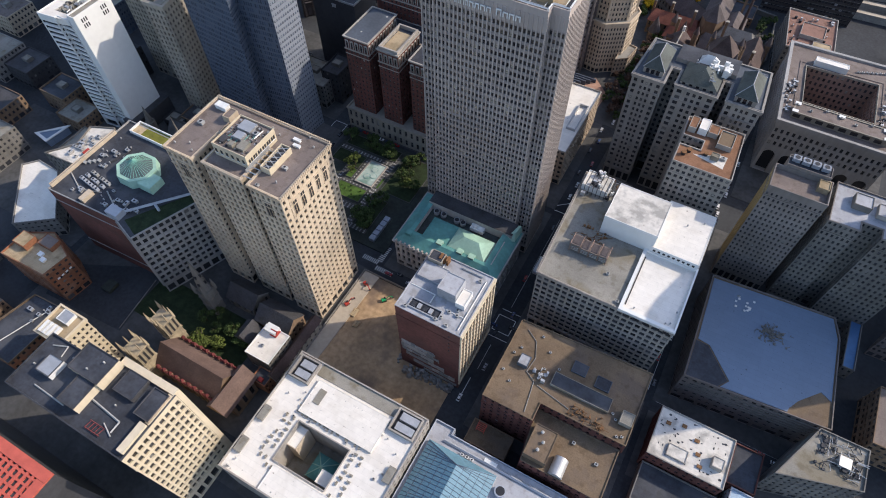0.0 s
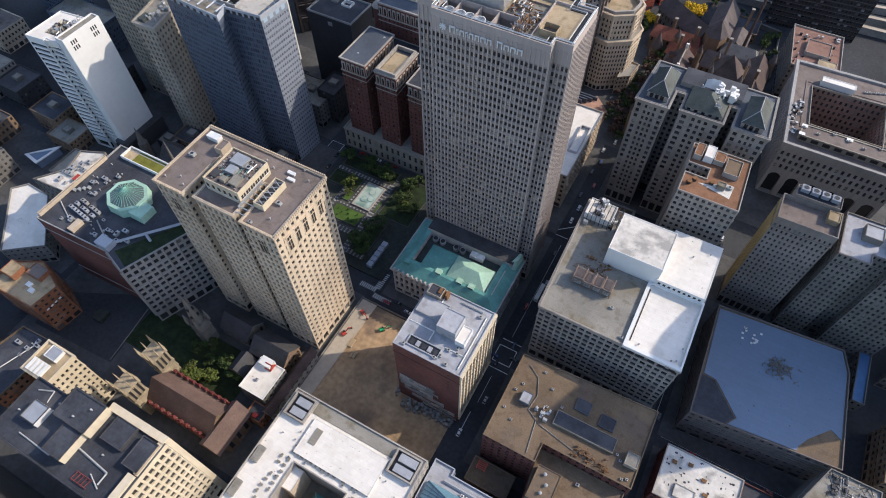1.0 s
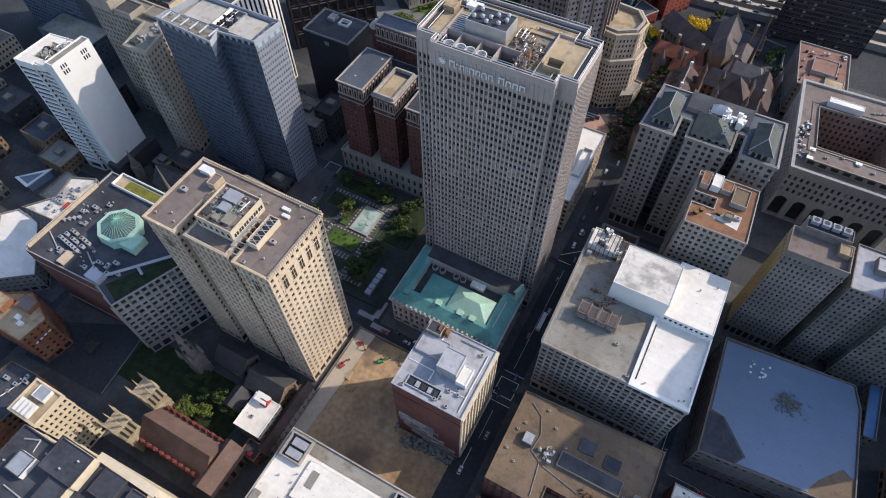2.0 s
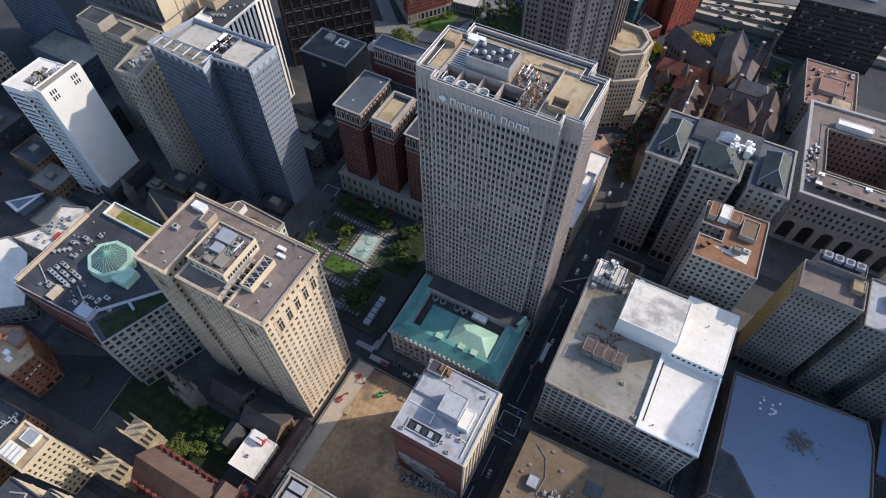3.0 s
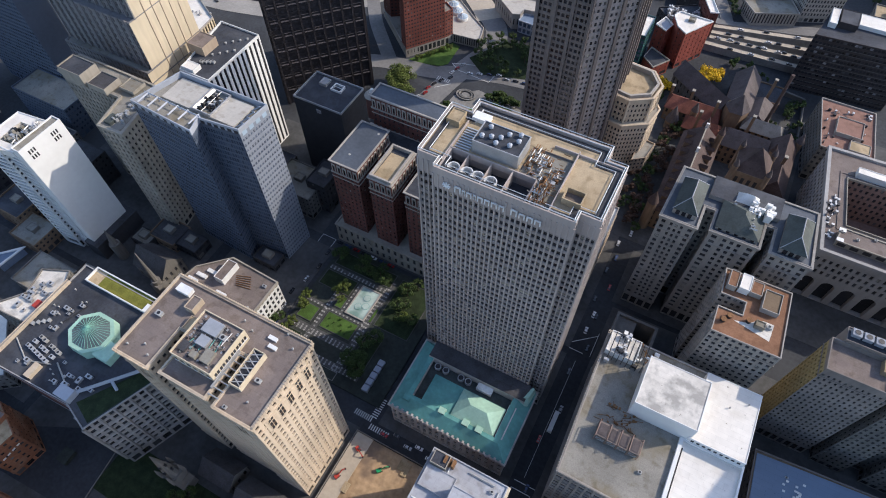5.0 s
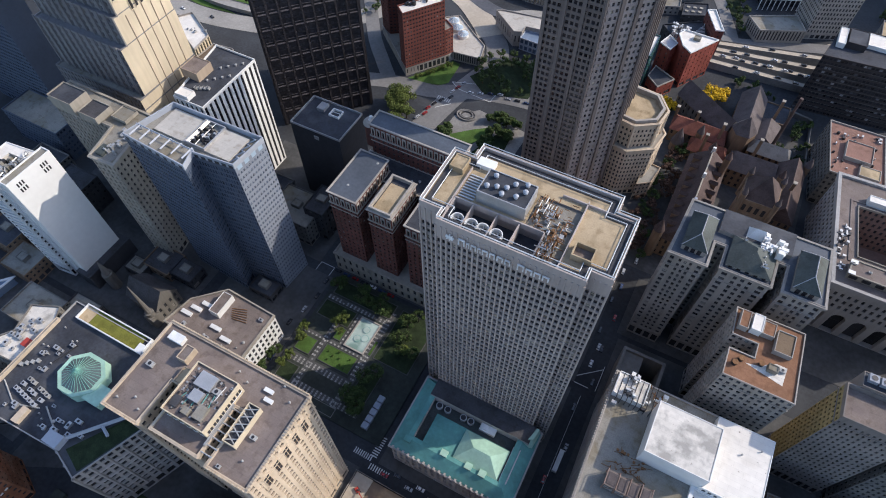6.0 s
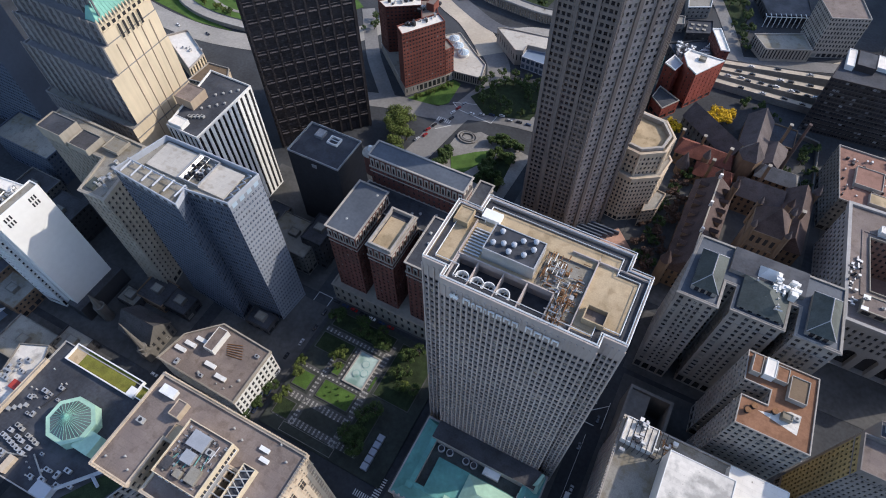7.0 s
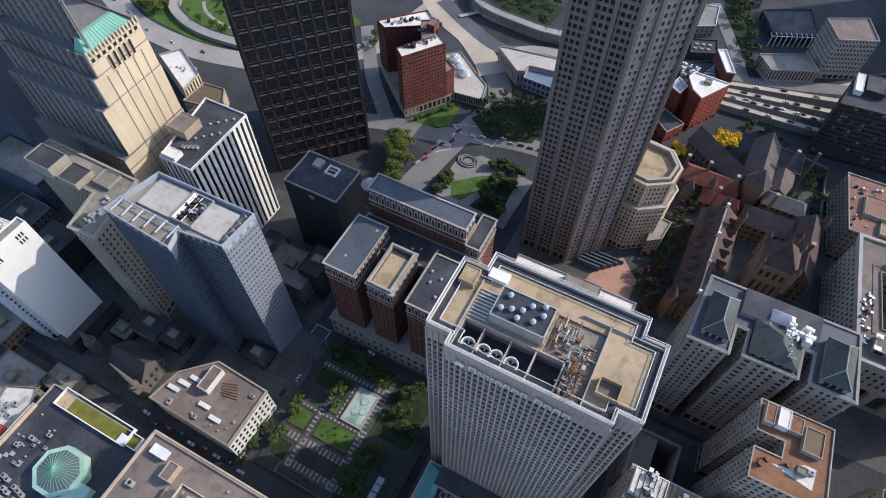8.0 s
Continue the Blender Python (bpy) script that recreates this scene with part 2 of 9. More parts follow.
M["court_brick"] = material("brown_pink_court_brick", (0.30, 0.205, 0.165), 0.9, 0.22, 0.05, 0.6)
M["steel_glass"] = glass("dark_brown_curtain_glass", (0.04, 0.036, 0.04), (0.06, 0.055, 0.06), 0.2, rough=0.4, spec=0.3)
M["steel_glass_s"] = glass("dark_brown_curtain_glass_rows", (0.04, 0.036, 0.04), (0.06, 0.055, 0.06), 0.2, "island", rough=0.4, spec=0.3)
M["pink_stone"] = material("pink_paving", (0.45, 0.27, 0.2), 0.85, 0.15, 0.1, 0.5)


# ---- mesh tools ----
class Shape:
    """Collects quads and polygons, each with a material slot."""

    def __init__(self):
        self.v, self.f, self.m = [], [], []

    def face(self, pts, m=0):
        i = len(self.v)
        self.v.extend(pts)
        self.f.append(tuple(range(i, i + len(pts))))
        self.m.append(m)

    def box(self, x0, y0, z0, x1, y1, z1, m=0, top=None, bottom=False):
        self.prism([(x0, y0), (x1, y0), (x1, y1), (x0, y1)], z0, z1, m, top, bottom)

    def prism(self, poly, z0, z1, m=0, top=None, bottom=False, poly2=None):
        up = poly2 or poly
        k = len(poly)
        for i in range(k):
            j = (i + 1) % k
            self.face([(*poly[i], z0), (*poly[j], z0), (*up[j], z1), (*up[i], z1)], m)
        self.face([(*p, z1) for p in up], m if top is None else top)
        if bottom:
            self.face([(*p, z0) for p in reversed(poly)], m)

    def ring(self, outer, inner, z0, z1, m=0):
        """A wall between two outlines."""
        k = len(outer)
        for i in range(k):
            j = (i + 1) % k
            a, b, c, d = outer[i], outer[j], inner[j], inner[i]
            self.face([(*a, z0), (*b, z0), (*b, z1), (*a, z1)], m)
            self.face([(*a, z1), (*b, z1), (*c, z1), (*d, z1)], m)
            self.face([(*c, z0), (*d, z0), (*d, z1), (*c, z1)], m)
            self.face([(*a, z0), (*d, z0), (*c, z0), (*b, z0)], m)

    def beam(self, a, b, w, m=0):
        """A square bar from a to b."""
        a, b = Vector(a), Vector(b)
        d = (b - a).normalized()
        u = d.orthogonal().normalized() * w / 2
        w2 = d.cross(u)
        c = [u + w2, -u + w2, -u - w2, u - w2]
        for i in range(4):
            p, q = c[i], c[(i + 1) % 4]
            self.face([tuple(a + p), tuple(a + q), tuple(b + q), tuple(b + p)], m)
        self.face([tuple(a + p) for p in reversed(c)], m)
        self.face([tuple(b + p) for p in c], m)

    def drum(self, x, y, z0, z1, r, m=0, n=14, r2=None, top=None):
        lo = [(x + r * math.cos(2 * math.pi * i / n), y + r * math.sin(2 * math.pi * i / n)) for i in range(n)]
        r2 = r if r2 is None else r2
        hi = [(x + r2 * math.cos(2 * math.pi * i / n), y + r2 * math.sin(2 * math.pi * i / n)) for i in range(n)]
        self.prism(lo, z0, z1, m, top, False, hi)

    def gable(self, x0, y0, x1, y1, z0, z1, along="x", m=0, hip=0.0, gm=None):
        """A ridged roof; hip: how far the ridge stops short of the ends."""
        gm = m if gm is None else gm
        if along == "x":
            ym = (y0 + y1) / 2
            a, b = (x0 + hip, ym, z1), (x1 - hip, ym, z1)
            p = [(x0, y0, z0), (x1, y0, z0), (x1, y1, z0), (x0, y1, z0)]
            self.face([p[0], p[1], b, a], m)
            self.face([p[2], p[3], a, b], m)
            self.face([p[1], p[2], b], gm if hip == 0 else m)
            self.face([p[3], p[0], a], gm if hip == 0 else m)
        else:
            xm = (x0 + x1) / 2
            a, b = (xm, y0 + hip, z1), (xm, y1 - hip, z1)
            p = [(x0, y0, z0), (x1, y0, z0), (x1, y1, z0), (x0, y1, z0)]
            self.face([p[1], p[2], b, a], m)
            self.face([p[3], p[0], a, b], m)
            self.face([p[0], p[1], a], gm if hip == 0 else m)
            self.face([p[2], p[3], b], gm if hip == 0 else m)

    def data(self, name, mats, origin=(0, 0, 0)):
        me = bpy.data.meshes.new(name)
        v = np.array(self.v, dtype=float).reshape(-1, 3) - np.array(origin, dtype=float)
        me.from_pydata(v.tolist(), [], self.f)
        for m in mats:
            me.materials.append(M[m])
        me.polygons.foreach_set("material_index", self.m)
        me.update()
        return me


def part(name, shape, mats, parent, label=""):
    """Links a shape as one mesh under a thing or a part, at its own place."""
    base = parent.location if parent.parent is None else parent.parent.location + parent.location
    ob = new(name, shape.data(name, mats, base))
    ob.parent = parent
    return tagged(ob, label)


def thing(name, x, y, z, label, category, group="", kind=""):
    ob = new(name)
    ob.location = (x, y, z)
    ob.empty_display_size = 1
    return tagged(ob, label, category, group, kind)


def whole(name, shape, mats, label, category, group="", kind="", at=(0, 0, 0)):
    """A thing that is one mesh."""
    ob = new(name, shape.data(name, mats, at))
    ob.location = at
    return tagged(ob, label, category, group, kind)


def inset(poly, d):
    """The outline moved inwards by d (outwards: minus); corners run anticlockwise."""
    out, k = [], len(poly)
    for i in range(k):
        p, q, r = Vector(poly[i - 1]), Vector(poly[i]), Vector(poly[(i + 1) % k])
        e1, e2 = (q - p).normalized(), (r - q).normalized()
        n1, n2 = Vector((-e1.y, e1.x)), Vector((-e2.y, e2.x))
        s = n1 + n2
        s = s / max(0.2, s.length_squared / 2)
        out.append(tuple(q + s * d))
    return out


def rect(x0, y0, x1, y1):
    return [(x0, y0), (x1, y0), (x1, y1), (x0, y1)]


def facade(sh, a, b, z0, z1, bays, floors, wide=0.55, high=0.55, deep=0.35, low=0.28, edge=0.0, sill=True, wm=0, bm=None):
    """One side wall from a to b with window openings that go in by their depth. Returns (centre, turn, width, height) of every opening."""
    a, b = Vector(a), Vector(b)
    run = (b - a).length
    e = (b - a) / run
    nrm = Vector((e.y, -e.x))
    turn = math.atan2(e.y, e.x)
    bay = (run - 2 * edge) / bays
    fh = (z1 - z0) / floors
    w, h = bay * wide, fh * high

    def at(s, z, d=0.0):
        p = a + e * s - nrm * d
        return (p.x, p.y, z)

    wins = []
    bm = wm if bm is None else bm
    prev = z0
    for f in range(floors):
        lo = z0 + f * fh + fh * low
        hi = lo + h
        sh.face([at(0, prev), at(run, prev), at(run, lo), at(0, lo)], bm)
        s = 0.0
        for k in range(bays):
            l = edge + bay * (k + 0.5) - w / 2
            r = l + w
            sh.face([at(s, lo), at(l, lo), at(l, hi), at(s, hi)], wm)
            sh.face([at(l, lo), at(r, lo), at(r, lo, deep), at(l, lo, deep)], wm)
            sh.face([at(l, hi), at(l, hi, deep), at(r, hi, deep), at(r, hi)], wm)
            sh.face([at(l, lo), at(l, lo, deep), at(l, hi, deep), at(l, hi)], wm)
            sh.face([at(r, lo), at(r, hi), at(r, hi, deep), at(r, lo, deep)], wm)
            c = at((l + r) / 2, (lo + hi) / 2, deep)
            wins.append((c, turn, w, h))
            s = r
        sh.face([at(s, lo), at(run, lo), at(run, hi), at(s, hi)], wm)
        prev = hi
    sh.face([at(0, prev), at(run, prev), at(run, z1), at(0, z1)], bm)
    return wins


PANE_MESH = {}


def pane_mesh(w, h, gl, fr):
    """Glass in a thin frame with a meeting rail."""
    key = (round(w, 2), round(h, 2), gl, fr)
    if key not in PANE_MESH:
        s = Shape()
        x, z, t, p = w / 2, h / 2, min(0.12, w * 0.09), -0.07
        s.face([(-x, 0, -z), (x, 0, -z), (x, 0, z), (-x, 0, z)], 0)
        for q in ([(-x, -z), (x, -z), (x, -z + t), (-x, -z + t)], [(-x, z - t), (x, z - t), (x, z), (-x, z)],
                  [(-x, -z + t), (-x + t, -z + t), (-x + t, z - t), (-x, z - t)], [(x - t, -z + t), (x, -z + t), (x, z - t), (x - t, z - t)],
                  [(-x + t, -t / 2), (x - t, -t / 2), (x - t, t / 2), (-x + t, t / 2)]):
            s.face([(u, p, v) for u, v in q], 1)
        s.face([(-x + t, p, -t / 2), (-x + t, 0, -t / 2), (x - t, 0, -t / 2), (x - t, p, -t / 2)], 1)
        s.face([(-x + t, p, t / 2), (x - t, p, t / 2), (x - t, 0, t / 2), (-x + t, 0, t / 2)], 1)
        PANE_MESH[key] = s.data("window", [gl, fr])
    return PANE_MESH[key]


SPOT = Vector((-40, 70, 300))


def fit_windows(root, wins, gl, fr, limit):
    """Windows of a building: the nearest to the flight as parts, the rest joined."""
    wins = sorted(wins, key=lambda q: (Vector(q[0]) - SPOT).length)
    limit = limit if limit == 300 and len(wins) > 2500 else int(limit * 0.55)
    base = root.location
    for c, turn, w, h in wins[:limit]:
        ob = bpy.data.objects.new("window", pane_mesh(w, h, gl, fr))
        scene.collection.objects.link(ob)
        ob.parent = root
        ob.location = Vector(c) - base
        ob.rotation_euler = (0, 0, turn)
    rest = wins[limit:]
    if rest:
        s = Shape()
        for c, turn, w, h in rest:
            e = Vector((math.cos(turn), math.sin(turn), 0)) * w / 2
            n = Vector((math.sin(turn), -math.cos(turn), 0)) * 0.05
            c = Vector(c)
            up = Vector((0, 0, h / 2))
            s.face([tuple(c - e - up), tuple(c + e - up), tuple(c + e + up), tuple(c - e + up)], 0)
            r = Vector((0, 0, min(0.06, h * 0.03)))
            s.face([tuple(c - e + n - r), tuple(c + e + n - r), tuple(c + e + n + r), tuple(c - e + n + r)], 1)
        ob = part("glazing", s, [gl + "_s", fr], root)
        tagged(ob, kind="stuff")


def building(name, label, outline, z0, z1, wall, roof, storey=3.8, bay=3.2, wide=0.55, high=0.55, deep=0.35, low=0.28, base=5.0, base_mat=None,
             trim=None, parapet=0.9, top=0.0, gl="glass", frame_mat="dark_metal", limit=300, blank=(), cornice=0.0, category="building", edge=0.0, band=None, rim=None, bays=None, groups=None):
    """A building on an outline (anticlockwise): side walls with windows, a base storey, a roof behind a parapet, a cornice."""
    z0 = 0.0
    cx = sum(p[0] for p in outline) / len(outline)
    cy = sum(p[1] for p in outline) / len(outline)
    root = thing(name, cx, cy, z0, label, category)
    trim = trim or wall
    mats = [wall, base_mat or wall, trim]
    wins = []
    k = len(outline)
    for i in range(k):
        a, b = outline[i], outline[(i + 1) % k]
        run = (Vector(b) - Vector(a)).length
        s = Shape()
        if i in blank or run < 1.6:
            s.face([(*a, z0), (*b, z0), (*b, z1), (*a, z1)], 0)
        else:
            n = bays[i] if bays and i in bays else max(1, round((run - 2 * edge) / bay))
            nf = max(1, round((z1 - top - z0 - base) / storey))
            if base > 0:
                nb = max(1, round(run / (bay * 1.6)))
                wins += facade(s, a, b, z0, z0 + base, nb, 1, 0.72, 0.66, deep, 0.1, 0, wm=1)
            if groups and i in groups:
                va, vb, f0 = Vector(a), Vector(b), 0.0
                for share, count in groups[i]:
                    wins += facade(s, tuple(va.lerp(vb, f0)), tuple(va.lerp(vb, f0 + share)), z0 + base, z1 - top, count, nf, wide, high, deep, low, 0.4, wm=0)
                    f0 += share
            else:
                wins += facade(s, a, b, z0 + base, z1 - top, n, nf, wide, high, deep, low, edge, wm=0, bm=None if band is None else 2)
            if top > 0:
                s.face([(*a, z1 - top), (*b, z1 - top), (*b, z1), (*a, z1)], 0)
        part("wall", s, mats, root)
    s = Shape()
    zr = z1 - parapet
    s.face([(*p, zr) for p in inset(outline, 0.05)], 0)
    part("roof", s, [roof], root)
    s = Shape()
    s.ring(inset(outline, -0.02 ), inset(outline, 0.45), zr, z1 + 0.12, 0)
    part("parapet", s, [rim or trim], root)
    if cornice > 0:
        s = Shape()
        s.ring(inset(outline, -cornice), inset(outline, -0.01), z1 - 1.0, z1 - 0.1, 0)
        s.ring(inset(outline, -cornice * 0.55), inset(outline, -0.01), z1 - 2.2, z1 - 1.0, 0)
        part("cornice", s, [trim], root)
    if wins and storey < 6 and z1 > 18 and wall not in ("blue_frame", "black_steel", "granite", "taupe", "white_panel", "teal_glass", "bright_red", "dark_brick"):
        for z in (z0 + base, z1 - top - 2 * storey):
            s = Shape()
            s.ring(inset(outline, -0.28), inset(outline, -0.01), z - 0.25, z + 0.3, 0)
            part("string_course", s, [trim], root)
    fit_windows(root, wins, gl, frame_mat, limit)
    return root


def block(root, name, x0, y0, x1, y1, z0, z1, wall, roof, lip=0.35, label=""):
    """A box-shaped upper part of a building with a lip round its roof."""
    s = Shape()
    o, i = rect(x0, y0, x1, y1), rect(x0 + 0.3, y0 + 0.3, x1 - 0.3, y1 - 0.3)
    s.prism(o, z0, z1 - lip, 0, 1)
    s.ring(o, i, z1 - lip, z1, 2)
    return part(name, s, [wall, roof, "metal" if wall in ("dark_brick", "tar_roof") else "dark_slate" if root.name == "cream_block" else wall], root, label)


# ---- ground and streets ----
s = Shape()
s.face([(-3000, -3000, 0), (3000, -3000, 0), (3000, 3000, 0), (-3000, 3000, 0)])
whole("ground", s, ["asphalt"], "dark asphalt streets between the city blocks", "ground", kind="structure")

BLOCKS = [(-292, 28, -131, 143), (-130.6, 8, -46, 74), (-124, 149, -52, 232), (-39, 88, 37, 143), (-39, 149, 35, 272), (40, 104, 120, 140), (40, 146, 118, 270),
          (-41, 275, 34, 316), (42, 300, 124, 480), (-208, 237, -134, 310), (-262, 150, -205, 230), (-300, 236, -219, 310), (-400, 150, -270, 234), (-420, 70, -297, 146),
          (-292, -40, -131, 22), (-142, 330, -70.3, 410), (-70, 322, 36, 480), (-400, 240, -304, 305), (-126, 236, -52, 322)]
for i, (x0, y0, x1, y1) in enumerate(BLOCKS):
    s = Shape()
    o = rect(x0, y0, x1, y1)
    s.prism(o, 0, 0.16, 0, None, False, inset(o, 0.04))
    whole("pavement_%d" % (i + 1), s, ["kerb"], "grey concrete pavement with a raised kerb", "pavement", kind="structure")


def ribbon(name, pts, width, z, mat, label, lift=0.0, category="road", kind="structure"):
    """A strip of road along a line, with a wall under it where it is lifted."""
    s = Shape()
    left, right = [], []
    for i, p in enumerate(pts):
        a, b = Vector(pts[max(0, i - 1)]), Vector(pts[min(len(pts) - 1, i + 1)])
        d = (b - a).normalized()
        n = Vector((-d.y, d.x)) * width / 2
        left.append(tuple(Vector(p) + n))
        right.append(tuple(Vector(p) - n))
    for i in range(len(pts) - 1):
        s.face([(*right[i], z), (*right[i + 1], z), (*left[i + 1], z), (*left[i], z)], 0)
        for side in (left, right):
            s.face([(*side[i], z - lift), (*side[i + 1], z - lift), (*side[i + 1], z + 0.8 * (lift > 0)), (*side[i], z + 0.8 * (lift > 0))], 1)
    return whole(name, s, [mat, "concrete"], label, category, kind=kind)


def smooth(pts, k=6):
    """A smooth line through the points."""
    out = []
    for i in range(len(pts) - 1):
        p0, p1, p2, p3 = pts[max(0, i - 1)], pts[i], pts[i + 1], pts[min(len(pts) - 1, i + 2)]
        for j in range(k):
            t = j / k
            out.append(tuple(0.5 * (2 * b + (c - a) * t + (2 * a - 5 * b + 4 * c - d) * t * t + (3 * b - a - 3 * c + d) * t ** 3) for a, b, c, d in zip(p0, p1, p2, p3)))
    return out + [tuple(pts[-1])]


M["road_grey"] = material("worn_grey_road", (0.2, 0.195, 0.19), 0.9, 0.2, 0.04, 0.5)
M["road_shade"] = material("shade_darkened_road", (0.105, 0.11, 0.125), 0.85, 0.2, 0.04, 0.5)
M["road_pale"] = material("pale_concrete_road", (0.33, 0.315, 0.29), 0.9, 0.2, 0.04, 0.5)
M["road_tan"] = material("tan_concrete_road", (0.46, 0.40, 0.32), 0.9, 0.15, 0.04, 0.5, blotch=((0.3, 0.27, 0.22), 0.4, 0.08))
ribbon("road_1", smooth([(-640, 455), (-560, 420), (-515, 402), (-460, 397), (-415, 403), (-370, 420), (-320, 470), (-300, 560)]), 19, 0.3, "road_pale", "pale concrete expressway lanes")
ribbon("road_2", smooth([(-530, 480), (-508, 445), (-497, 430), (-468, 419), (-432, 418), (-390, 428), (-345, 470)]), 9, 3.0, "road_pale", "pale concrete ramp on a dark wall", 3)
ribbon("road_3", smooth([(-300, 385), (-268, 398), (-232, 404), (-205, 416), (-170, 425), (-130, 428)]), 15, 0.3, "road_grey", "grey wide crossing street")
ribbon("road_4", smooth([(-224, 338), (-219, 372), (-214, 404), (-207, 432), (-202, 453), (-209, 474), (-222, 488)]), 18, 0.34, "road_grey", "grey curving street")
ribbon("road_5", smooth([(-220, 484), (-232, 497), (-256, 517), (-281, 530), (-310, 552), (-350, 600)]), 21, 0.42, "road_tan", "broad tan concrete ramp")
ribbon("road_6", smooth([(-262, 396), (-283, 417), (-306, 442), (-340, 490)]), 11, 0.36, "road_grey", "shaded side street below the dark tower")
ribbon("road_7", smooth([(-485, 452), (-470, 440), (-440, 434), (-400, 446)]), 3, 0.4, "road_pale", "pale path among the trees")
# The highway's dark blue-grey is painted shade from tall buildings.
ribbon("road_8", smooth([(-300, 552), (-262, 530), (-225, 516), (-190, 530), (-160, 534)]), 13, 0.5, "road_shade", "lower highway with shade in its dark blue-grey")
ribbon("road_9", [(-276, 537), (-257, 557)], 3.5, 1.6, "road_tan", "pale concrete crossing strip")
# A pale strip over the highway paints its sunlit stretch.
ribbon("road_10", smooth([(-215, 519), (-198, 529), (-165, 533)]), 9, 0.56, "road_pale", "lanes beside the hall painted pale for sunlight")
ribbon("road_11", smooth([(-86, 660), (-64, 618), (-50, 588), (-42, 568)]), 10, 0.3, "road_grey", "narrow grey street in the shade")
ribbon("road_12", smooth([(-60, 570), (-42, 568), (-10, 580), (47, 600), (100, 612)]), 12, 0.34, "road_grey", "grey street below the far office")
for i, (y0, k) in enumerate(((555, 0.24), (546.5, 0.165), (539.5, 0.09), (530.5, 0.045))):
    ribbon("expressway_%d" % (i + 1), [(-56, y0 - 6 * k), (20, y0 + 70 * k), (140, y0 + 190 * k)], 5.6, 5, "road_tan", "pale raised expressway lanes with parapets", 5)
# arched viaduct
via = thing("viaduct", -228, 548, 0, "pale curving concrete viaduct on narrow arches", "bridge", kind="structure")
VIA = smooth([(-292, 590), (-278, 565), (-268, 552), (-251, 545.5), (-231, 543), (-201, 541), (-170, 546)], 3)
for a, c in zip(VIA, VIA[1:]):
    s = Shape()
    facade(s, a, c, 0, 8, max(2, round((Vector(c) - Vector(a)).length / 2.4)), 1, 0.55, 0.8, 2.0, 0.02, 0)
    e = Vector((c[0] - a[0], c[1] - a[1])).normalized()
    o = Vector((-e.y, e.x)) * 9
    s.face([(*a, 8), (*c, 8), (c[0] + o.x, c[1] + o.y, 8), (a[0] + o.x, a[1] + o.y, 8)], 1)
    s.beam((*a, 8.5), (*c, 8.5), 1.0, 0)
    s.beam((a[0] + o.x, a[1] + o.y, 8.5), (c[0] + o.x, c[1] + o.y, 8.5), 0.9, 0)
    part("span", s, ["concrete", "road_pale"], via)


def marks(lines, name="road_marking", label="white painted road lines"):
    s = Shape()
    for (x0, y0), (x1, y1), w in lines:
        d = Vector((x1 - x0, y1 - y0)).normalized()
        n = Vector((-d.y, d.x)) * w / 2
        s.face([(x0 + n.x, y0 + n.y, 0.02), (x0 - n.x, y0 - n.y, 0.02), (x1 - n.x, y1 - n.y, 0.02), (x1 + n.x, y1 + n.y, 0.02)])
    return whole(name, s, ["line"], label, "marking", kind="structure")


L = []
for x0, y0, x1, y1 in ((-50, 143, -40, 153), (-218, 227, -208.5, 236.5)):
    L += [((x0, y0), (x1, y0), 0.35), ((x1, y0), (x1, y1), 0.35), ((x1, y1), (x0, y1), 0.35), ((x0, y1), (x0, y0), 0.35)]
for k in range(9):
    L.append(((-127 + k * 1.3, 144.5), (-127 + k * 1.3, 147.5), 0.6))
    L.append(((-129.5, 151 + k * 1.3), (-126, 151 + k * 1.3), 0.6))
    L.append(((-138 + k * 1.2, 148), (-138 + k * 1.2, 151), 0.55))
L += [((-50, 139), (-39, 139), 0.4), ((-50, 157), (-39, 157), 0.4), ((-46, 118), (-46, 134), 0.25), ((-46, 160), (-46, 230), 0.2), ((-47, 100), (-47, 112), 0.4)]
L += [((-52, 240), (-40, 250), 0.4), ((-52, 236), (-44, 236), 0.4), ((-40, 236), (-40, 252), 0.3), ((36.5, 150), (36.5, 190), 0.25), ((42, 146), (112, 146), 0.25)]
for k in range(10):
    L.append(((-121, 166 + k * 3.2), (-121, 168 + k * 3.2), 0.5))
marks(L)
marks([((-214, 415), (-187, 413), 0.5), ((-187, 413), (-185, 433), 0.5), ((-185, 433), (-222, 420), 0.5), ((-222, 420), (-214, 415), 0.5), ((-221, 389), (-212, 398), 0.5)]
      + [((-224 + k * 1.6, 398), (-224 + k * 1.6, 402), 0.7) for k in range(7)]).location.z = 0.4

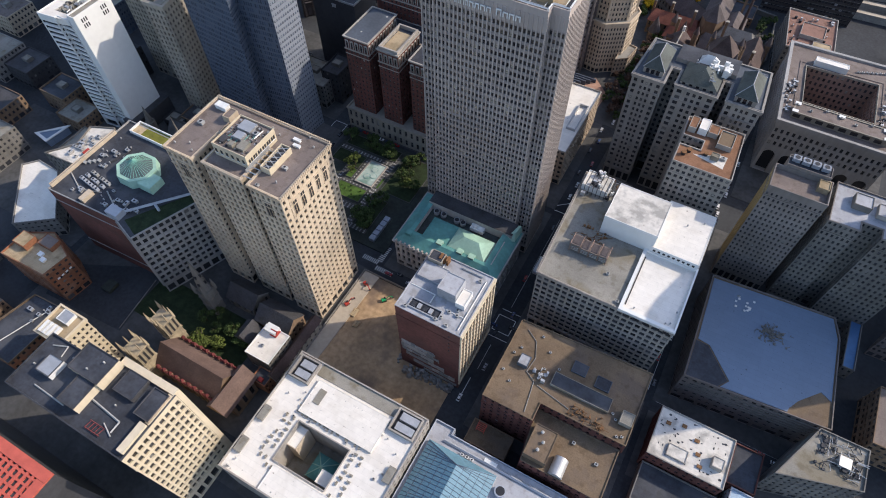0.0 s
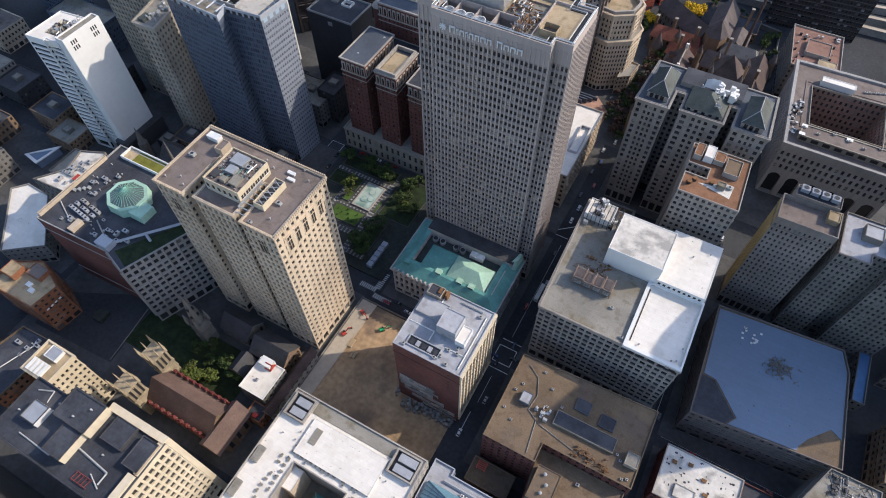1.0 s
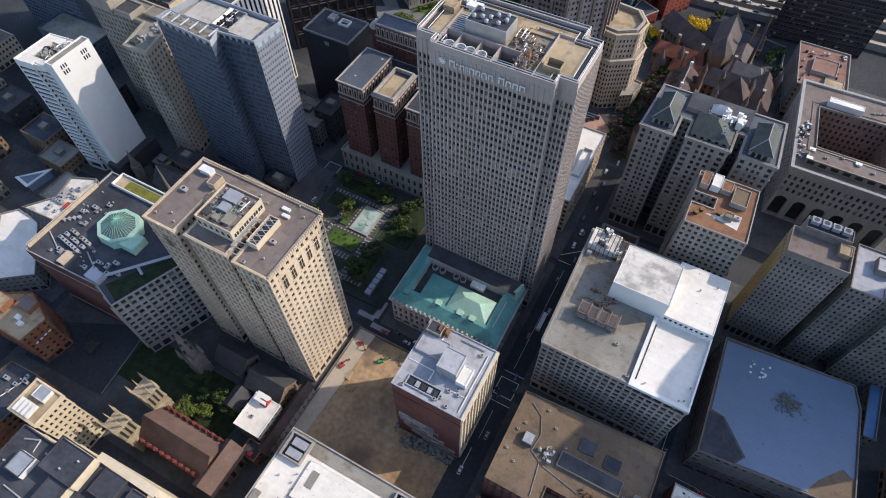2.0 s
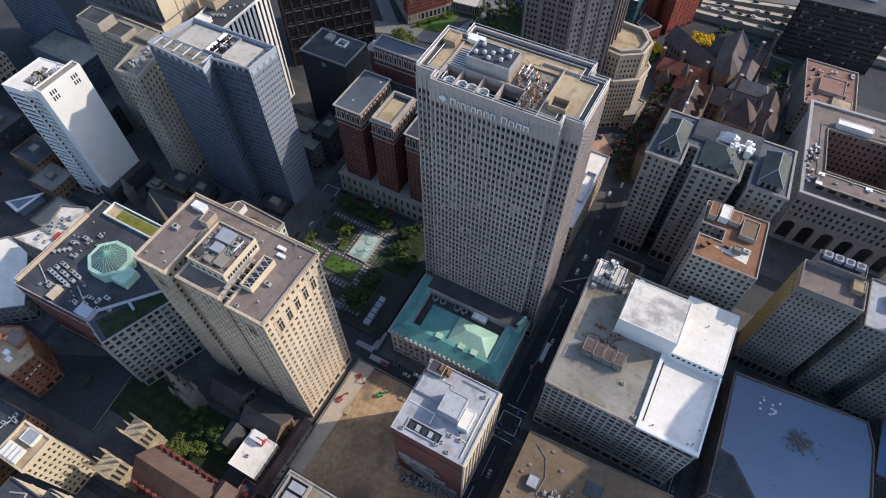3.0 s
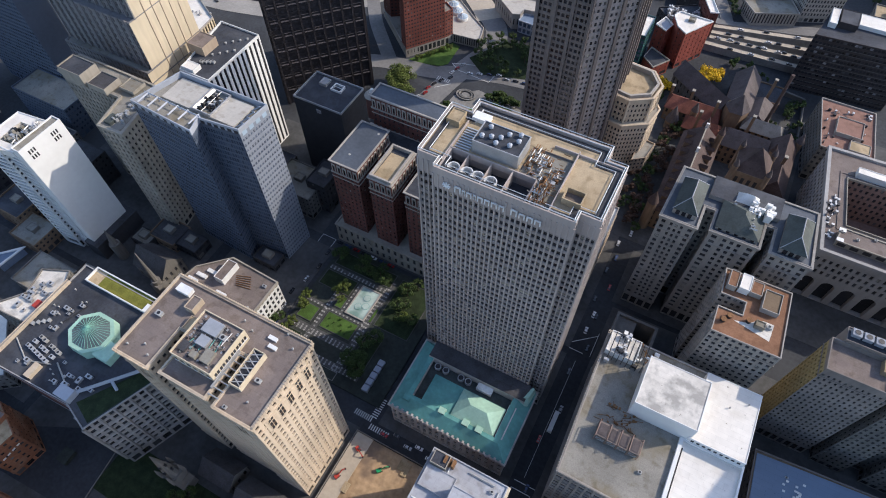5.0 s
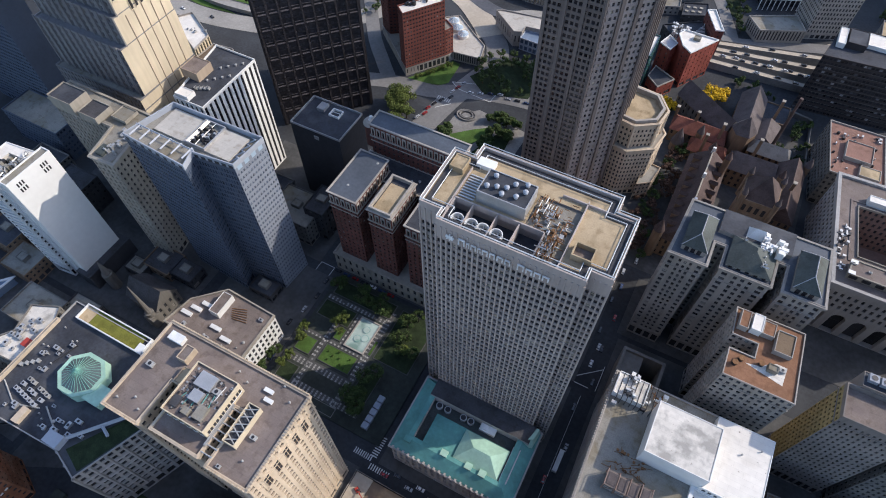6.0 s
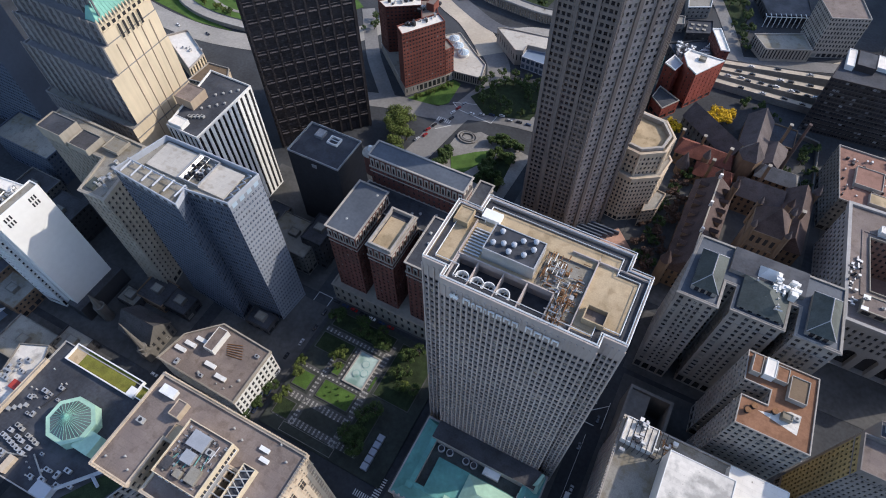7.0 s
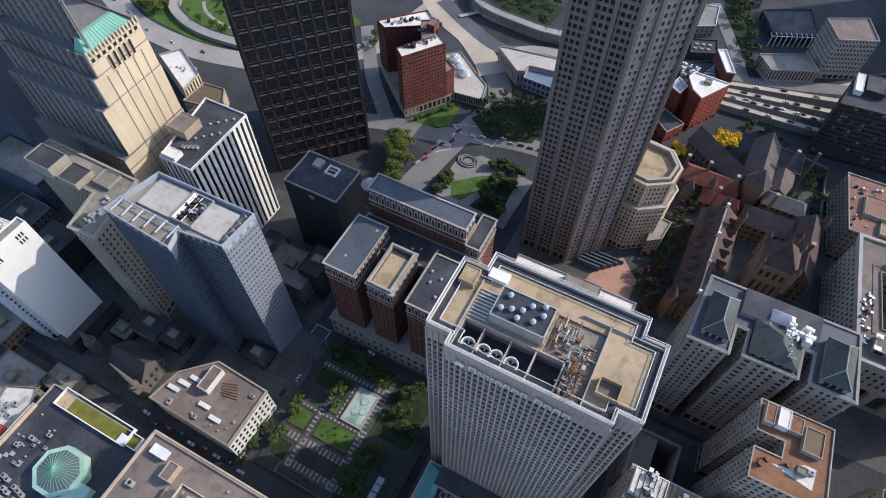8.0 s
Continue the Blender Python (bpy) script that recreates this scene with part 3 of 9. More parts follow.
# ---- the tall grey tower and the copper-roofed hall ----
TOWER = [(-120, 197), (-112, 197), (-112, 193), (-62, 193), (-62, 197), (-55, 197), (-55, 222), (-62, 222), (-62, 228), (-112, 228), (-112, 222), (-120, 222)]
tower = building("office_tower", "tall grey stone office tower with close-set vertical piers", TOWER, 0, 162, "granite", "tar_roof", 3.72, 1.92, 0.66, 0.6, 0.5, 0.22, 8, top=9.5,
                 gl="lit_glass", parapet=6.5, band=1, trim="tower_metal", rim="granite", limit=300)
PIER = {}
for i in range(len(TOWER)):
    a, b = Vector(TOWER[i]), Vector(TOWER[(i + 1) % len(TOWER)])
    run = (b - a).length
    n = max(1, round(run / 1.92))
    e = (b - a) / run
    o = Vector((e.y, -e.x))
    if i not in PIER:
        q = [-e * 0.27, e * 0.27, e * 0.27 + o * 0.3, -e * 0.27 + o * 0.3]
        s = Shape()
        s.prism([tuple(v) for v in (q[3], q[2], q[1], q[0])], 8, 159, 0)
        PIER[i] = s.data("pier", ["granite"])
    for k in range(n + 1):
        p = a + e * (run * k / n)
        ob = new("pier", PIER[i])
        ob.parent = tower
        ob.location = (p.x - tower.location.x, p.y - tower.location.y, 0)
# tan decks round the open well
for x0, y0, x1, y1 in ((-71.4, 197.6, -55.6, 221.6), (-111, 204.2, -86.5, 217.9), (-119.6, 197.6, -111.2, 221.6), (-111, 218, -71.5, 227.6), (-71.4, 221.7, -62.4, 227.6), (-71.4, 193.6, -62.6, 197.5)):
    s = Shape()
    s.box(x0, y0, 155.6, x1, y1, 160.4, 1, 0)
    part("roof_deck", s, ["tan_roof", "tower_metal"], tower, "tan gravel deck with dark stains")
s = Shape()
s.ring(inset(TOWER, 0.9), inset(TOWER, 3.0), 160.0, 160.75, 0)
part("gutter_track", s, ["dark_slate"], tower, "dark slate-blue track round the roof")
s = Shape()
for d, z in ((0.2, 163.2), (0.9, 162.4), (3.1, 161.6)):
    p = inset(TOWER, d)
    for i in range(len(p)):
        s.beam((*p[i], z), (*p[(i + 1) % len(p)], z), 0.22)
        s.beam((*p[i], 160), (*p[i], z), 0.25)
part("railing", s, ["white_metal"], tower, "white roof-edge rails")
s = Shape()
s.box(-86.4, 204.2, 155.6, -71.5, 217.9, 159.6, 1, 0)
s.box(-79.4, 193.6, 155.6, -71.5, 204.1, 159.6, 1, 0)
part("plant_deck", s, ["gravel_roof", "tower_metal"], tower, "grey deck under the pipework")
s = Shape()
for x0, y0, x1, y1 in ((-111.2, 203.9, -79.6, 204.3), (-71.7, 193.6, -71.3, 222), (-111.4, 197.6, -111, 218), (-80, 220.6, -55.8, 221)):
    s.box(x0, y0, 159, x1, y1, 161.5)
part("deck_kerb", s, ["granite"], tower)
block(tower, "penthouse", -104.2, 206, -87.4, 216.4, 160.4, 166, "metal", "tar_roof", label="dark-roofed plant room with pale walls")
s = Shape()
s.ring(rect(-69.5, 199.2, -63, 204.6), rect(-69.1, 199.6, -63.4, 204.2), 160.4, 163.2, 0)
s.box(-69.1, 199.6, 160.4, -63.4, 204.2, 161.0, 1)
part("stair_house", s, ["tan_roof", "mauve_roof"], tower, "open-topped tan stair enclosure")
block(tower, "stair_house", -118, 214, -113, 220, 160.4, 163, "tan_roof", "tan_roof")
s = Shape()
s.box(-110.6, 219.4, 160.4, -104.4, 223, 162.2)
part("white_hatch", s, ["white_panel"], tower, "long white hatch at the roof edge")
s = Shape()
for k in range(9):
    s.box(-110.4, 205.5 + k * 1.2, 160.42, -105, 206.0 + k * 1.2, 160.9)
part("louvre_bank", s, ["metal"], tower, "grey louvres beside the plant room")
for x, w in ((-110.6, 0.5), (-104, 0.25), (-95.5, 0.25), (-87.9, 0.45), (-79.6, 0.45)):
    s = Shape()
    s.box(x - w / 2, 193.6, 155.6, x + w / 2, 204, 161.2)
    part("partition", s, ["granite"], tower)
for x in (-106.4, -101.5, -97.6, -92.9):
    s = Shape()
    ring_ = [(2.1 * math.cos(a * math.pi / 12), 2.1 * math.sin(a * math.pi / 12)) for a in range(24)]
    s.ring([(x + u * 1.04, 197.2 + v * 1.04) for u, v in ring_], [(x + u * 0.9, 197.2 + v * 0.9) for u, v in ring_], 157.6, 160.6, 0)
    s.prism([(x + u * 0.9, 197.2 + v * 0.9) for u, v in ring_], 157.6, 158.2, 1)
    s.drum(x, 197.2, 158.2, 159.3, 0.45, 1, 10)
    for k in range(5):
        a = k * math.pi * 0.4 + x
        u, v = math.cos(a), math.sin(a)
        s.face([(x + 0.3 * u, 197.2 + 0.3 * v, 159.2), (x + 1.85 * u + 0.35 * v, 197.2 + 1.85 * v - 0.35 * u, 159.0), (x + 1.8 * u - 0.5 * v, 197.2 + 1.8 * v + 0.5 * u, 159.35)], 2)
    part("cooling_fan", s, ["white_metal", "dark_metal", "metal"], tower, "white ringed cooling fan at rest")
rnd = random.Random(5)
s = Shape()
for k in range(150):
    x, y = (rnd.uniform(-86, -74), rnd.uniform(204.6, 216)) if k % 3 else (rnd.uniform(-79, -74.5), rnd.uniform(194, 204))
    z = rnd.choice((160.2, 161, 162, 163.2, 164))
    m_ = rnd.choice((0, 0, 1))
    if rnd.random() < 0.5:
        s.beam((x, y, z), (x + rnd.uniform(1.2, 3.2), y, z), rnd.uniform(0.14, 0.3), m_)
    else:
        s.beam((x, y, z), (x, y + rnd.uniform(1.2, 3.4), z), rnd.uniform(0.14, 0.3), m_)
    if k % 3 == 0:
        s.beam((x, y, 159.6), (x, y, z + 0.8), 0.2, m_)
    if k % 9 == 0:
        s.beam((x, y, 159.7), (x + rnd.uniform(-3, 3), y + rnd.uniform(-3, 3), 163), 0.2, 1)
    if k % 4 == 0:
        s.box(x, y, 159.6, x + rnd.uniform(0.6, 1.8), y + rnd.uniform(0.6, 1.6), 160.4 + rnd.uniform(0, 1.2), rnd.choice((0, 1, 2)))
tagged(part("steel_frame", s, ["rust", "metal", "gravel_roof"], tower, "rusty and grey pipe racks on the roof"), kind="stuff")
# the sign: a pale star and a row of pale blocks on the front
s = Shape()
for k in range(4):
    a = k * math.pi / 4
    s.beam((-106.5 - 1.5 * math.cos(a), 192.2, 156.0 - 1.5 * math.sin(a)), (-106.5 + 1.5 * math.cos(a), 192.2, 156.0 + 1.5 * math.sin(a)), 0.45)
part("sign_emblem", s, ["white_metal"], tower, "pale star-shaped emblem")
x = -103.5
for k, (w, h) in enumerate(((2.4, 3.0), (1.0, 2.4), (1.9, 2.4), (1.0, 2.4), (2.0, 2.4), (1.9, 2.4), (2.2, 2.4), (1.9, 2.4), (0, 0), (2.3, 3.0), (2.2, 2.4), (2.2, 2.4), (2.2, 2.4))):
    if w:
        s = Shape()
        s.box(x, 192.0, 154.5, x + w * 0.2, 192.4, 154.5 + h, bottom=True)
        s.box(x + w * 0.2, 192.0, 154.5 + h * 0.8, x + w, 192.4, 154.5 + h, bottom=True)
        s.box(x + w * 0.8, 192.0, 154.5, x + w, 192.4, 154.5 + h * 0.8, bottom=True)
        part("sign_block", s, ["white_metal"], tower)
    x += (w or 1.2) + 0.55
for x, y in ((-101, 214), (-99, 210), (-96, 211), (-94, 213.5), (-92, 209), (-90, 212), (-90.5, 215), (-102, 209), (-96.5, 208)):
    s = Shape()
    s.drum(x, y, 166, 166.9, 0.75, 0, 12)
    s.drum(x, y, 166.9, 167.4, 0.9, 0, 12, 0.35)
    whole("roof_vent", s, ["pale_frame"], "pale domed vent on the tower's plant room", "vent", "tower plant room vents", at=(x, y, 166))

hall = building("bank_hall", "low pale stone hall with green copper roofs at the tower's foot", rect(-118, 155, -57, 192.8), 0, 24, "ash_stone", "green_slate", 6.5, 3.4, 0.5, 0.72, 0.9, 0.12, 6,
                cornice=1.1, parapet=0.6, limit=120, rim="copper")
s = Shape()
o = rect(-118.3, 154.7, -56.7, 192.6)
mid = rect(-112, 160.5, -63, 190)
inn = rect(-109.5, 162.5, -65.5, 187)
for i in range(4):
    j = (i + 1) % 4
    s.face([(*o[i], 24.1), (*o[j], 24.1), (*mid[j], 28.5), (*mid[i], 28.5)], 0)
    s.face([(*mid[i], 28.5), (*mid[j], 28.5), (*inn[j], 28.5), (*inn[i], 28.5)], 1)
    s.face([(*inn[i], 28.5), (*inn[j], 28.5), (*inn[j], 24.6), (*inn[i], 24.6)], 2)
part("copper_skirt", s, ["copper", "copper", "ash_stone"], hall, "sloping green copper roof")
# Sunlight is painted into the hip as paler green than the flat copper below.
s = Shape()
s.box(-105, 162.6, 24.4, -66.4, 178, 26.2, 1, 2)
s.box(-88.5, 163.2, 26.2, -66.6, 176.8, 27.2, 1)
s.gable(-89, 162.6, -66.2, 177.4, 27.2, 32, "x", 0, 7.2)
part("hip_roof", s, ["pale_copper", "ash_stone", "copper"], hall, "hipped copper roof painted pale for sunlight")
s = Shape()
s.box(-112, 184, 24, -60, 192.7, 30, 0, 1)
part("link_roof", s, ["ash_stone", "dark_slate"], hall, "dark flat roof between hall and tower")
s = Shape()
s.box(-65.8, 163, 24.4, -62, 180, 28.2, 1, 0)
part("side_roof", s, ["metal", "ash_stone"], hall)
s = Shape()
s.prism([(-64, 182), (-58, 184), (-57.2, 192.4), (-60, 192.4)], 26, 30.5, 0, None, False, [(-61, 186), (-59, 186.5), (-58, 192.2), (-59.4, 192.2)])
part("corner_roof", s, ["pale_copper"], hall, "pale green wedge-shaped corner roof")
for x in (-93, -80.5, -73.5):
    s = Shape()
    s.box(x - 1.7, 160.6, 27, x + 1.7, 163.6, 29.6, 0)
    for k in range(4):
        s.box(x - 1.5 + k * 0.8, 160.5, 27.5, x - 1.0 + k * 0.8, 160.58, 29.2, 1)
    part("dormer", s, ["pale_copper", "dark_metal"], hall)
for x in (-106, -101.5, -93, -89):
    s = Shape()
    s.drum(x, 182, 24.4, 26.6, 1.7, 0, 14)
    s.drum(x, 182, 26.6, 26.7, 1.3, 1, 14)
    whole("cooling_unit", s, ["metal", "dark_metal"], "round grey cooling unit on the hall roof", "cooling unit", "hall cooling units", at=(x, 182, 24.4))
s = Shape()
s.box(-84, 180.5, 24.4, -76, 184, 27, 0)
s.box(-83.5, 181, 27, -80, 183.6, 27.8, 0)
whole("air_handler", s, ["white_metal"], "pale boxy air handler on the hall roof", "air handler", at=(-80, 182, 24.4))
s = Shape()
for k in range(22):
    s.box(-117 + k * 2.75, 154.0, 23.2, -116 + k * 2.75, 155.2, 25.2)
tagged(part("eaves_block", s, ["ash_stone"], hall), kind="stuff")
s = Shape()
s.box(-113, 158.8, 27, -109.6, 161.8, 29)
part("dormer", s, ["copper"], hall)

# ---- the cream tower with its light courts ----
OLIVER = [(-199, 103), (-183, 103), (-183, 121), (-177.5, 121), (-177.5, 104), (-156.5, 104), (-156.5, 124), (-152, 124), (-152, 103), (-135, 103), (-135, 139), (-199, 139)]
cream = building("cream_tower", "tall cream terracotta office tower with light courts", OLIVER, 0, 105.4, "cream_brick", "mauve_roof", 4.05, 3.0, 0.5, 0.6, 0.7, 0.2, 8, top=2.5, cornice=0.6,
                 parapet=0.8, limit=300, bays={9: 11})
# tall dark bays between plain cream piers under the cornice
for k in range(5):
    y = 107.4 + k * 5.4
    s = Shape()
    s.box(-135.1, y, 86.6, -134.9, y + 5.4, 99, 0)
    s.box(-135.0, y + 1.3, 88.4, -134.82, y + 4.1, 97.6, 1)
    for q in (y + 1.3, y + 2.6, y + 3.9):
        s.box(-134.9, q, 88.4, -134.7, q + 0.2, 97.6, 0)
    for z in (91.2, 94.4):
        s.box(-134.9, y + 1.3, z, -134.76, y + 4.1, z + 0.5, 2)
    s.box(-135.1, y + 0.8, 97.6, -134.5, y + 4.6, 98.4, 0)
    s.box(-135.1, y + 0.9, 87.6, -134.5, y + 4.5, 88.4, 0)
    part("loggia_bay", s, ["cream_brick", "dark_metal", "brown_stone"], cream, "tall dark bay between cream piers")
for x0, x1 in ((-193, -189.6), (-145.5, -142)):
    s = Shape()
    s.box(x0, 102.84, 88.4, x1, 103.02, 97.6, 1)
    s.box(x0 - 0.5, 102.6, 87.6, x1 + 0.5, 103.02, 88.4, 0)
    s.box(x0 - 0.5, 102.6, 97.6, x1 + 0.5, 103.02, 98.4, 0)
    for q in (x0, (x0 + x1) / 2 - 0.1, x1 - 0.2):
        s.box(q, 102.7, 88.4, q + 0.2, 103.02, 97.6, 0)
    part("loggia_bay", s, ["cream_brick", "dark_metal"], cream, "tall dark bay between cream piers")
s = Shape()
for (x0, y0), (x1, y1) in (((-199, 102.5), (-183, 102.5)), ((-152, 102.5), (-135, 102.5)), ((-134.5, 103), (-134.5, 139)), ((-199, 139.5), (-135, 139.5))):
    n = int(max(abs(x1 - x0), abs(y1 - y0)) / 1.1)
    for k in range(n):
        x, y = x0 + (x1 - x0) * (k + 0.5) / n, y0 + (y1 - y0) * (k + 0.5) / n
        s.box(x - 0.3, y - 0.3, 103.9, x + 0.3, y + 0.3, 106.1)
tagged(part("dentil", s, ["cream_brick"], cream), kind="stuff")
block(cream, "penthouse", -175.5, 110.5, -157, 130, 104.6, 112, "sunny_cream", "mauve_roof", 1.0, label="cream penthouse with a machine-filled roof")
for k in range(6):
    s = Shape()
    for d_ in (0, 1.35):
        s.box(-157.04, 111.7 + d_ + k * 3.0, 107.0, -156.92, 112.7 + d_ + k * 3.0, 109.0, 0)
    s.box(-157.02, 111.5 + k * 3.0, 106.7, -156.75, 114.3 + k * 3.0, 107.0, 1)
    part("penthouse_window", s, ["dark_metal", "white_panel"], cream)
for k in range(6):
    s = Shape()
    s.box(-174.6 + k * 3, 110.38, 107, -173.4 + k * 3, 110.52, 109.2, 0)
    s.box(-174.8 + k * 3, 110.2, 106.7, -173.2 + k * 3, 110.52, 107, 1)
    part("penthouse_window", s, ["dark_metal", "white_panel"], cream)
block(cream, "stair_house", -186, 128, -182, 134, 104.6, 108.2, "cream_brick", "mauve_roof")
block(cream, "stair_house", -181.5, 121, -177, 127, 104.6, 107, "buff", "tan_roof")
block(cream, "skylight_house", -151.5, 112, -146.5, 127, 104.6, 108.2, "sunny_cream", "tar_roof", 1.6)
s = Shape()
s.box(-156.6, 108, 104.6, -156.1, 124, 107.0)
for k in range(7):
    s.beam((-156.4, 106 + k * 2.8, 105.6), (-151.6, 106 + k * 2.8, 105.6), 0.35)
for k in range(5):
    s.beam((-151.5, 112.5 + k * 2.9, 107.7), (-146.5, 115 + k * 2.9, 107.7), 0.3)
    s.beam((-151.5, 115 + k * 2.8, 107.7), (-146.5, 112.6 + k * 2.8, 107.7), 0.3)
part("roof_frame", s, ["metal"], cream)
rnd = random.Random(8)
s = Shape()
for k in range(5):
    s.beam((-173 + k * 3, 114 + k, 111.4), (-171.5 + k * 2.4, 119 + k, 111.4), 0.28, 3)
    s.beam((-171 + k * 2.6, 121, 111.8), (-172 + k * 2.9, 127, 111.5), 0.22, k % 3)
s.box(-169.5, 117.5, 110.6, -165, 121.5, 112.6, 1)
for k in range(240):
    x, y = rnd.uniform(-174.5, -158.5), rnd.uniform(112, 128)
    a, b, h = rnd.uniform(0.2, 0.9), rnd.uniform(0.2, 0.9), rnd.uniform(0.2, 1.1)
    s.box(x, y, 110.6, x + a, y + b, 110.6 + h, rnd.choice((0, 1, 1, 2, 2, 4)))
for x0, y0, x1, y1, h, m_ in ((-171, 122.5, -164, 128, 1.9, 1), (-164, 113, -160, 118, 1.6, 4), (-174, 113, -171, 117, 1.2, 2), (-168, 112.5, -165.5, 115, 2.2, 4)):
    s.box(x0, y0, 110.9, x1, y1, 110.9 + h, m_)
tagged(part("machinery", s, ["dark_metal", "metal", "dark_slate", "copper", "gravel_roof"], cream, "tangle of small machines and ducts"), kind="stuff")


# ---- rooftop things, built once and copied ----
def ac_unit(x, y, z, w=2.4, d=1.6, h=1.4, turn=0.0, where="roof", mat="unit"):
    key = (round(w, 1), round(d, 1), round(h, 1), mat)
    if key not in AC:
        ob = thing("air_conditioner", x, y, z, "pale boxy air conditioner on a %s" % where, "air conditioner", "rooftop air conditioners")
        s = Shape()
        o = rect(x - w / 2, y - d / 2, x + w / 2, y + d / 2)
        s.box(x - w / 2 + 0.1, y - d / 2 + 0.1, z, x + w / 2 - 0.1, y + d / 2 - 0.1, z + 0.2, 1)
        s.prism(o, z + 0.2, z + h - 0.1, 0, None, True)
        s.prism(inset(o, -0.04), z + h - 0.1, z + h, 0, None, True)
        part("casing", s, [mat, "dark_metal"], ob)
        s = Shape()
        s.drum(x, y, z + h, z + h + 0.15, min(w, d) * 0.36, 0, 12, None, 1)
        part("fan_guard", s, ["metal", "dark_metal"], ob)
        AC[key] = ob
        ob.rotation_euler.z = turn
        return ob
    ob = copy_thing(AC[key], pose(x, y, z, 0, 0, math.degrees(turn)))
    return tagged(ob, "pale boxy air conditioner on a %s" % where)


def vent(x, y, z, kind=0, where="roof"):
    if kind not in VENT:
        ob = thing("vent_pipe", x, y, z, "short capped vent pipe on a %s" % where, "vent", "rooftop vents")
        s = Shape()
        r = (0.3, 0.55)[kind]
        s.drum(x, y, z, z + 0.9, r, 0, 10)
        part("pipe", s, ["metal"], ob)
        s = Shape()
        s.drum(x, y, z + 0.95, z + 1.3, r * 1.5, 0, 10, r * 0.6)
        part("cap", s, ["unit"], ob)
        VENT[kind] = ob
        return ob
    return tagged(copy_thing(VENT[kind], pose(x, y, z)), "short capped vent pipe on a %s" % where)


AC, VENT = {}, {}


def hatch(x, y, z, w, d, h, mat="white_metal", label="low pale roof hatch", turn=0):
    s = Shape()
    o = rect(x - w / 2, y - d / 2, x + w / 2, y + d / 2)
    s.prism(o, z, z + h * 0.85, 0)
    s.prism(inset(o, -0.12), z + h * 0.85, z + h, 0, None, True)
    return whole("roof_hatch", s, [mat], label, "hatch", "roof hatches", at=(x, y, z))


def duct(pts, z, w=0.8, mat="metal", label="metal duct run on a flat roof"):
    s = Shape()
    for (x0, y0), (x1, y1) in zip(pts, pts[1:]):
        s.beam((x0, y0, z + w / 2 + 0.2), (x1, y1, z + w / 2 + 0.2), w)
        n = max(1, int(math.hypot(x1 - x0, y1 - y0) / 3))
        for k in range(n):
            t = (k + 0.5) / n
            x, y = x0 + (x1 - x0) * t, y0 + (y1 - y0) * t
            s.box(x - 0.12, y - 0.12, z, x + 0.12, y + 0.12, z + 0.3)
    return whole("duct", s, [mat], label, "duct", "roof ducts", at=(*pts[0], z))


def scatter(x0, y0, x1, y1, z, n, seed, where, units=0.4, keep=()):
    """Small vents and units on a roof, away from its upper parts."""
    r = random.Random(seed)
    for k in range(n):
        for _ in range(20):
            x, y = r.uniform(x0, x1), r.uniform(y0, y1)
            if not any(a - 1.5 < x < c + 1.5 and b - 1.5 < y < d + 1.5 for a, b, c, d in keep):
                break
        else:
            continue
        if r.random() < units:
            ac_unit(x, y, z, *r.choice(((2.4, 1.6, 1.4), (1.5, 1.2, 1.1), (3.2, 1.8, 1.6))), turn=r.choice((0, math.pi / 2)), where=where, mat="metal")
        else:
            vent(x, y, z, r.randint(0, 1), where)


hatch(-192, 134.5, 104.6, 6, 3.2, 2.4, "white_metal", "white roof hatch on the cream tower")
ac_unit(-194, 122, 104.6, 2.8, 2.0, 1.6, where="cream tower roof")
hatch(-149, 134, 104.6, 3.6, 1.3, 1.1, "white_metal", "white roof hatch on the cream tower")
hatch(-147, 131, 104.6, 3.4, 1.3, 1.1, "white_metal", "white roof hatch on the cream tower")
ac_unit(-143.5, 118, 104.6, 2.4, 1.6, 1.4, where="cream tower roof")
ac_unit(-148, 104.8, 104.6, 1.5, 1.2, 1.1, where="cream tower roof")
ac_unit(-162, 124, 110.6, 2.8, 2.0, 1.6, where="machine-filled penthouse")
for x, y in ((-196, 107), (-190, 110), (-186, 107), (-163, 135), (-158, 133), (-140, 134), (-142, 110), (-145, 138)):
    vent(x, y, 104.6, 0, "cream tower roof")

# ---- brick office beside the building site ----
brick = building("brick_office", "red brick office block with a cream pilastered side", rect(-83.5, 103.5, -50, 138), 0, 60, "red_brick", "grey_roof", 4.2, 3.4, 0.45, 0.6, 0.5, 0.2, 9, blank=(0, 3), limit=140,
                 trim="red_brick", rim="grey_roof", parapet=0.5)
s = Shape()
s.face([(-49.95, 103.5, 0), (-49.95, 138, 0), (-49.95, 138, 60), (-49.95, 103.5, 60)])
for k in range(11):
    y = 103.9 + k * 3.37
    s = Shape()
    s.box(-50, y - 0.45, 6, -49.2, y + 0.45, 58.5)
    part("pilaster", s, ["sunny_cream"], brick, "cream stone pilaster")
for z0_, z1_ in ((57.6, 59.8), (8, 9)):
    s = Shape()
    s.box(-50, 103.5, z0_, -48.9, 138, z1_)
    part("cornice", s, ["sunny_cream"], brick, "cream stone cornice")
s = Shape()
for f in range(12):
    s.box(-50, 103.5, 9 + f * 4.15, -49.7, 138, 9.9 + f * 4.15)
part("spandrels", s, ["cream_brick"], brick)
r = random.Random(3)
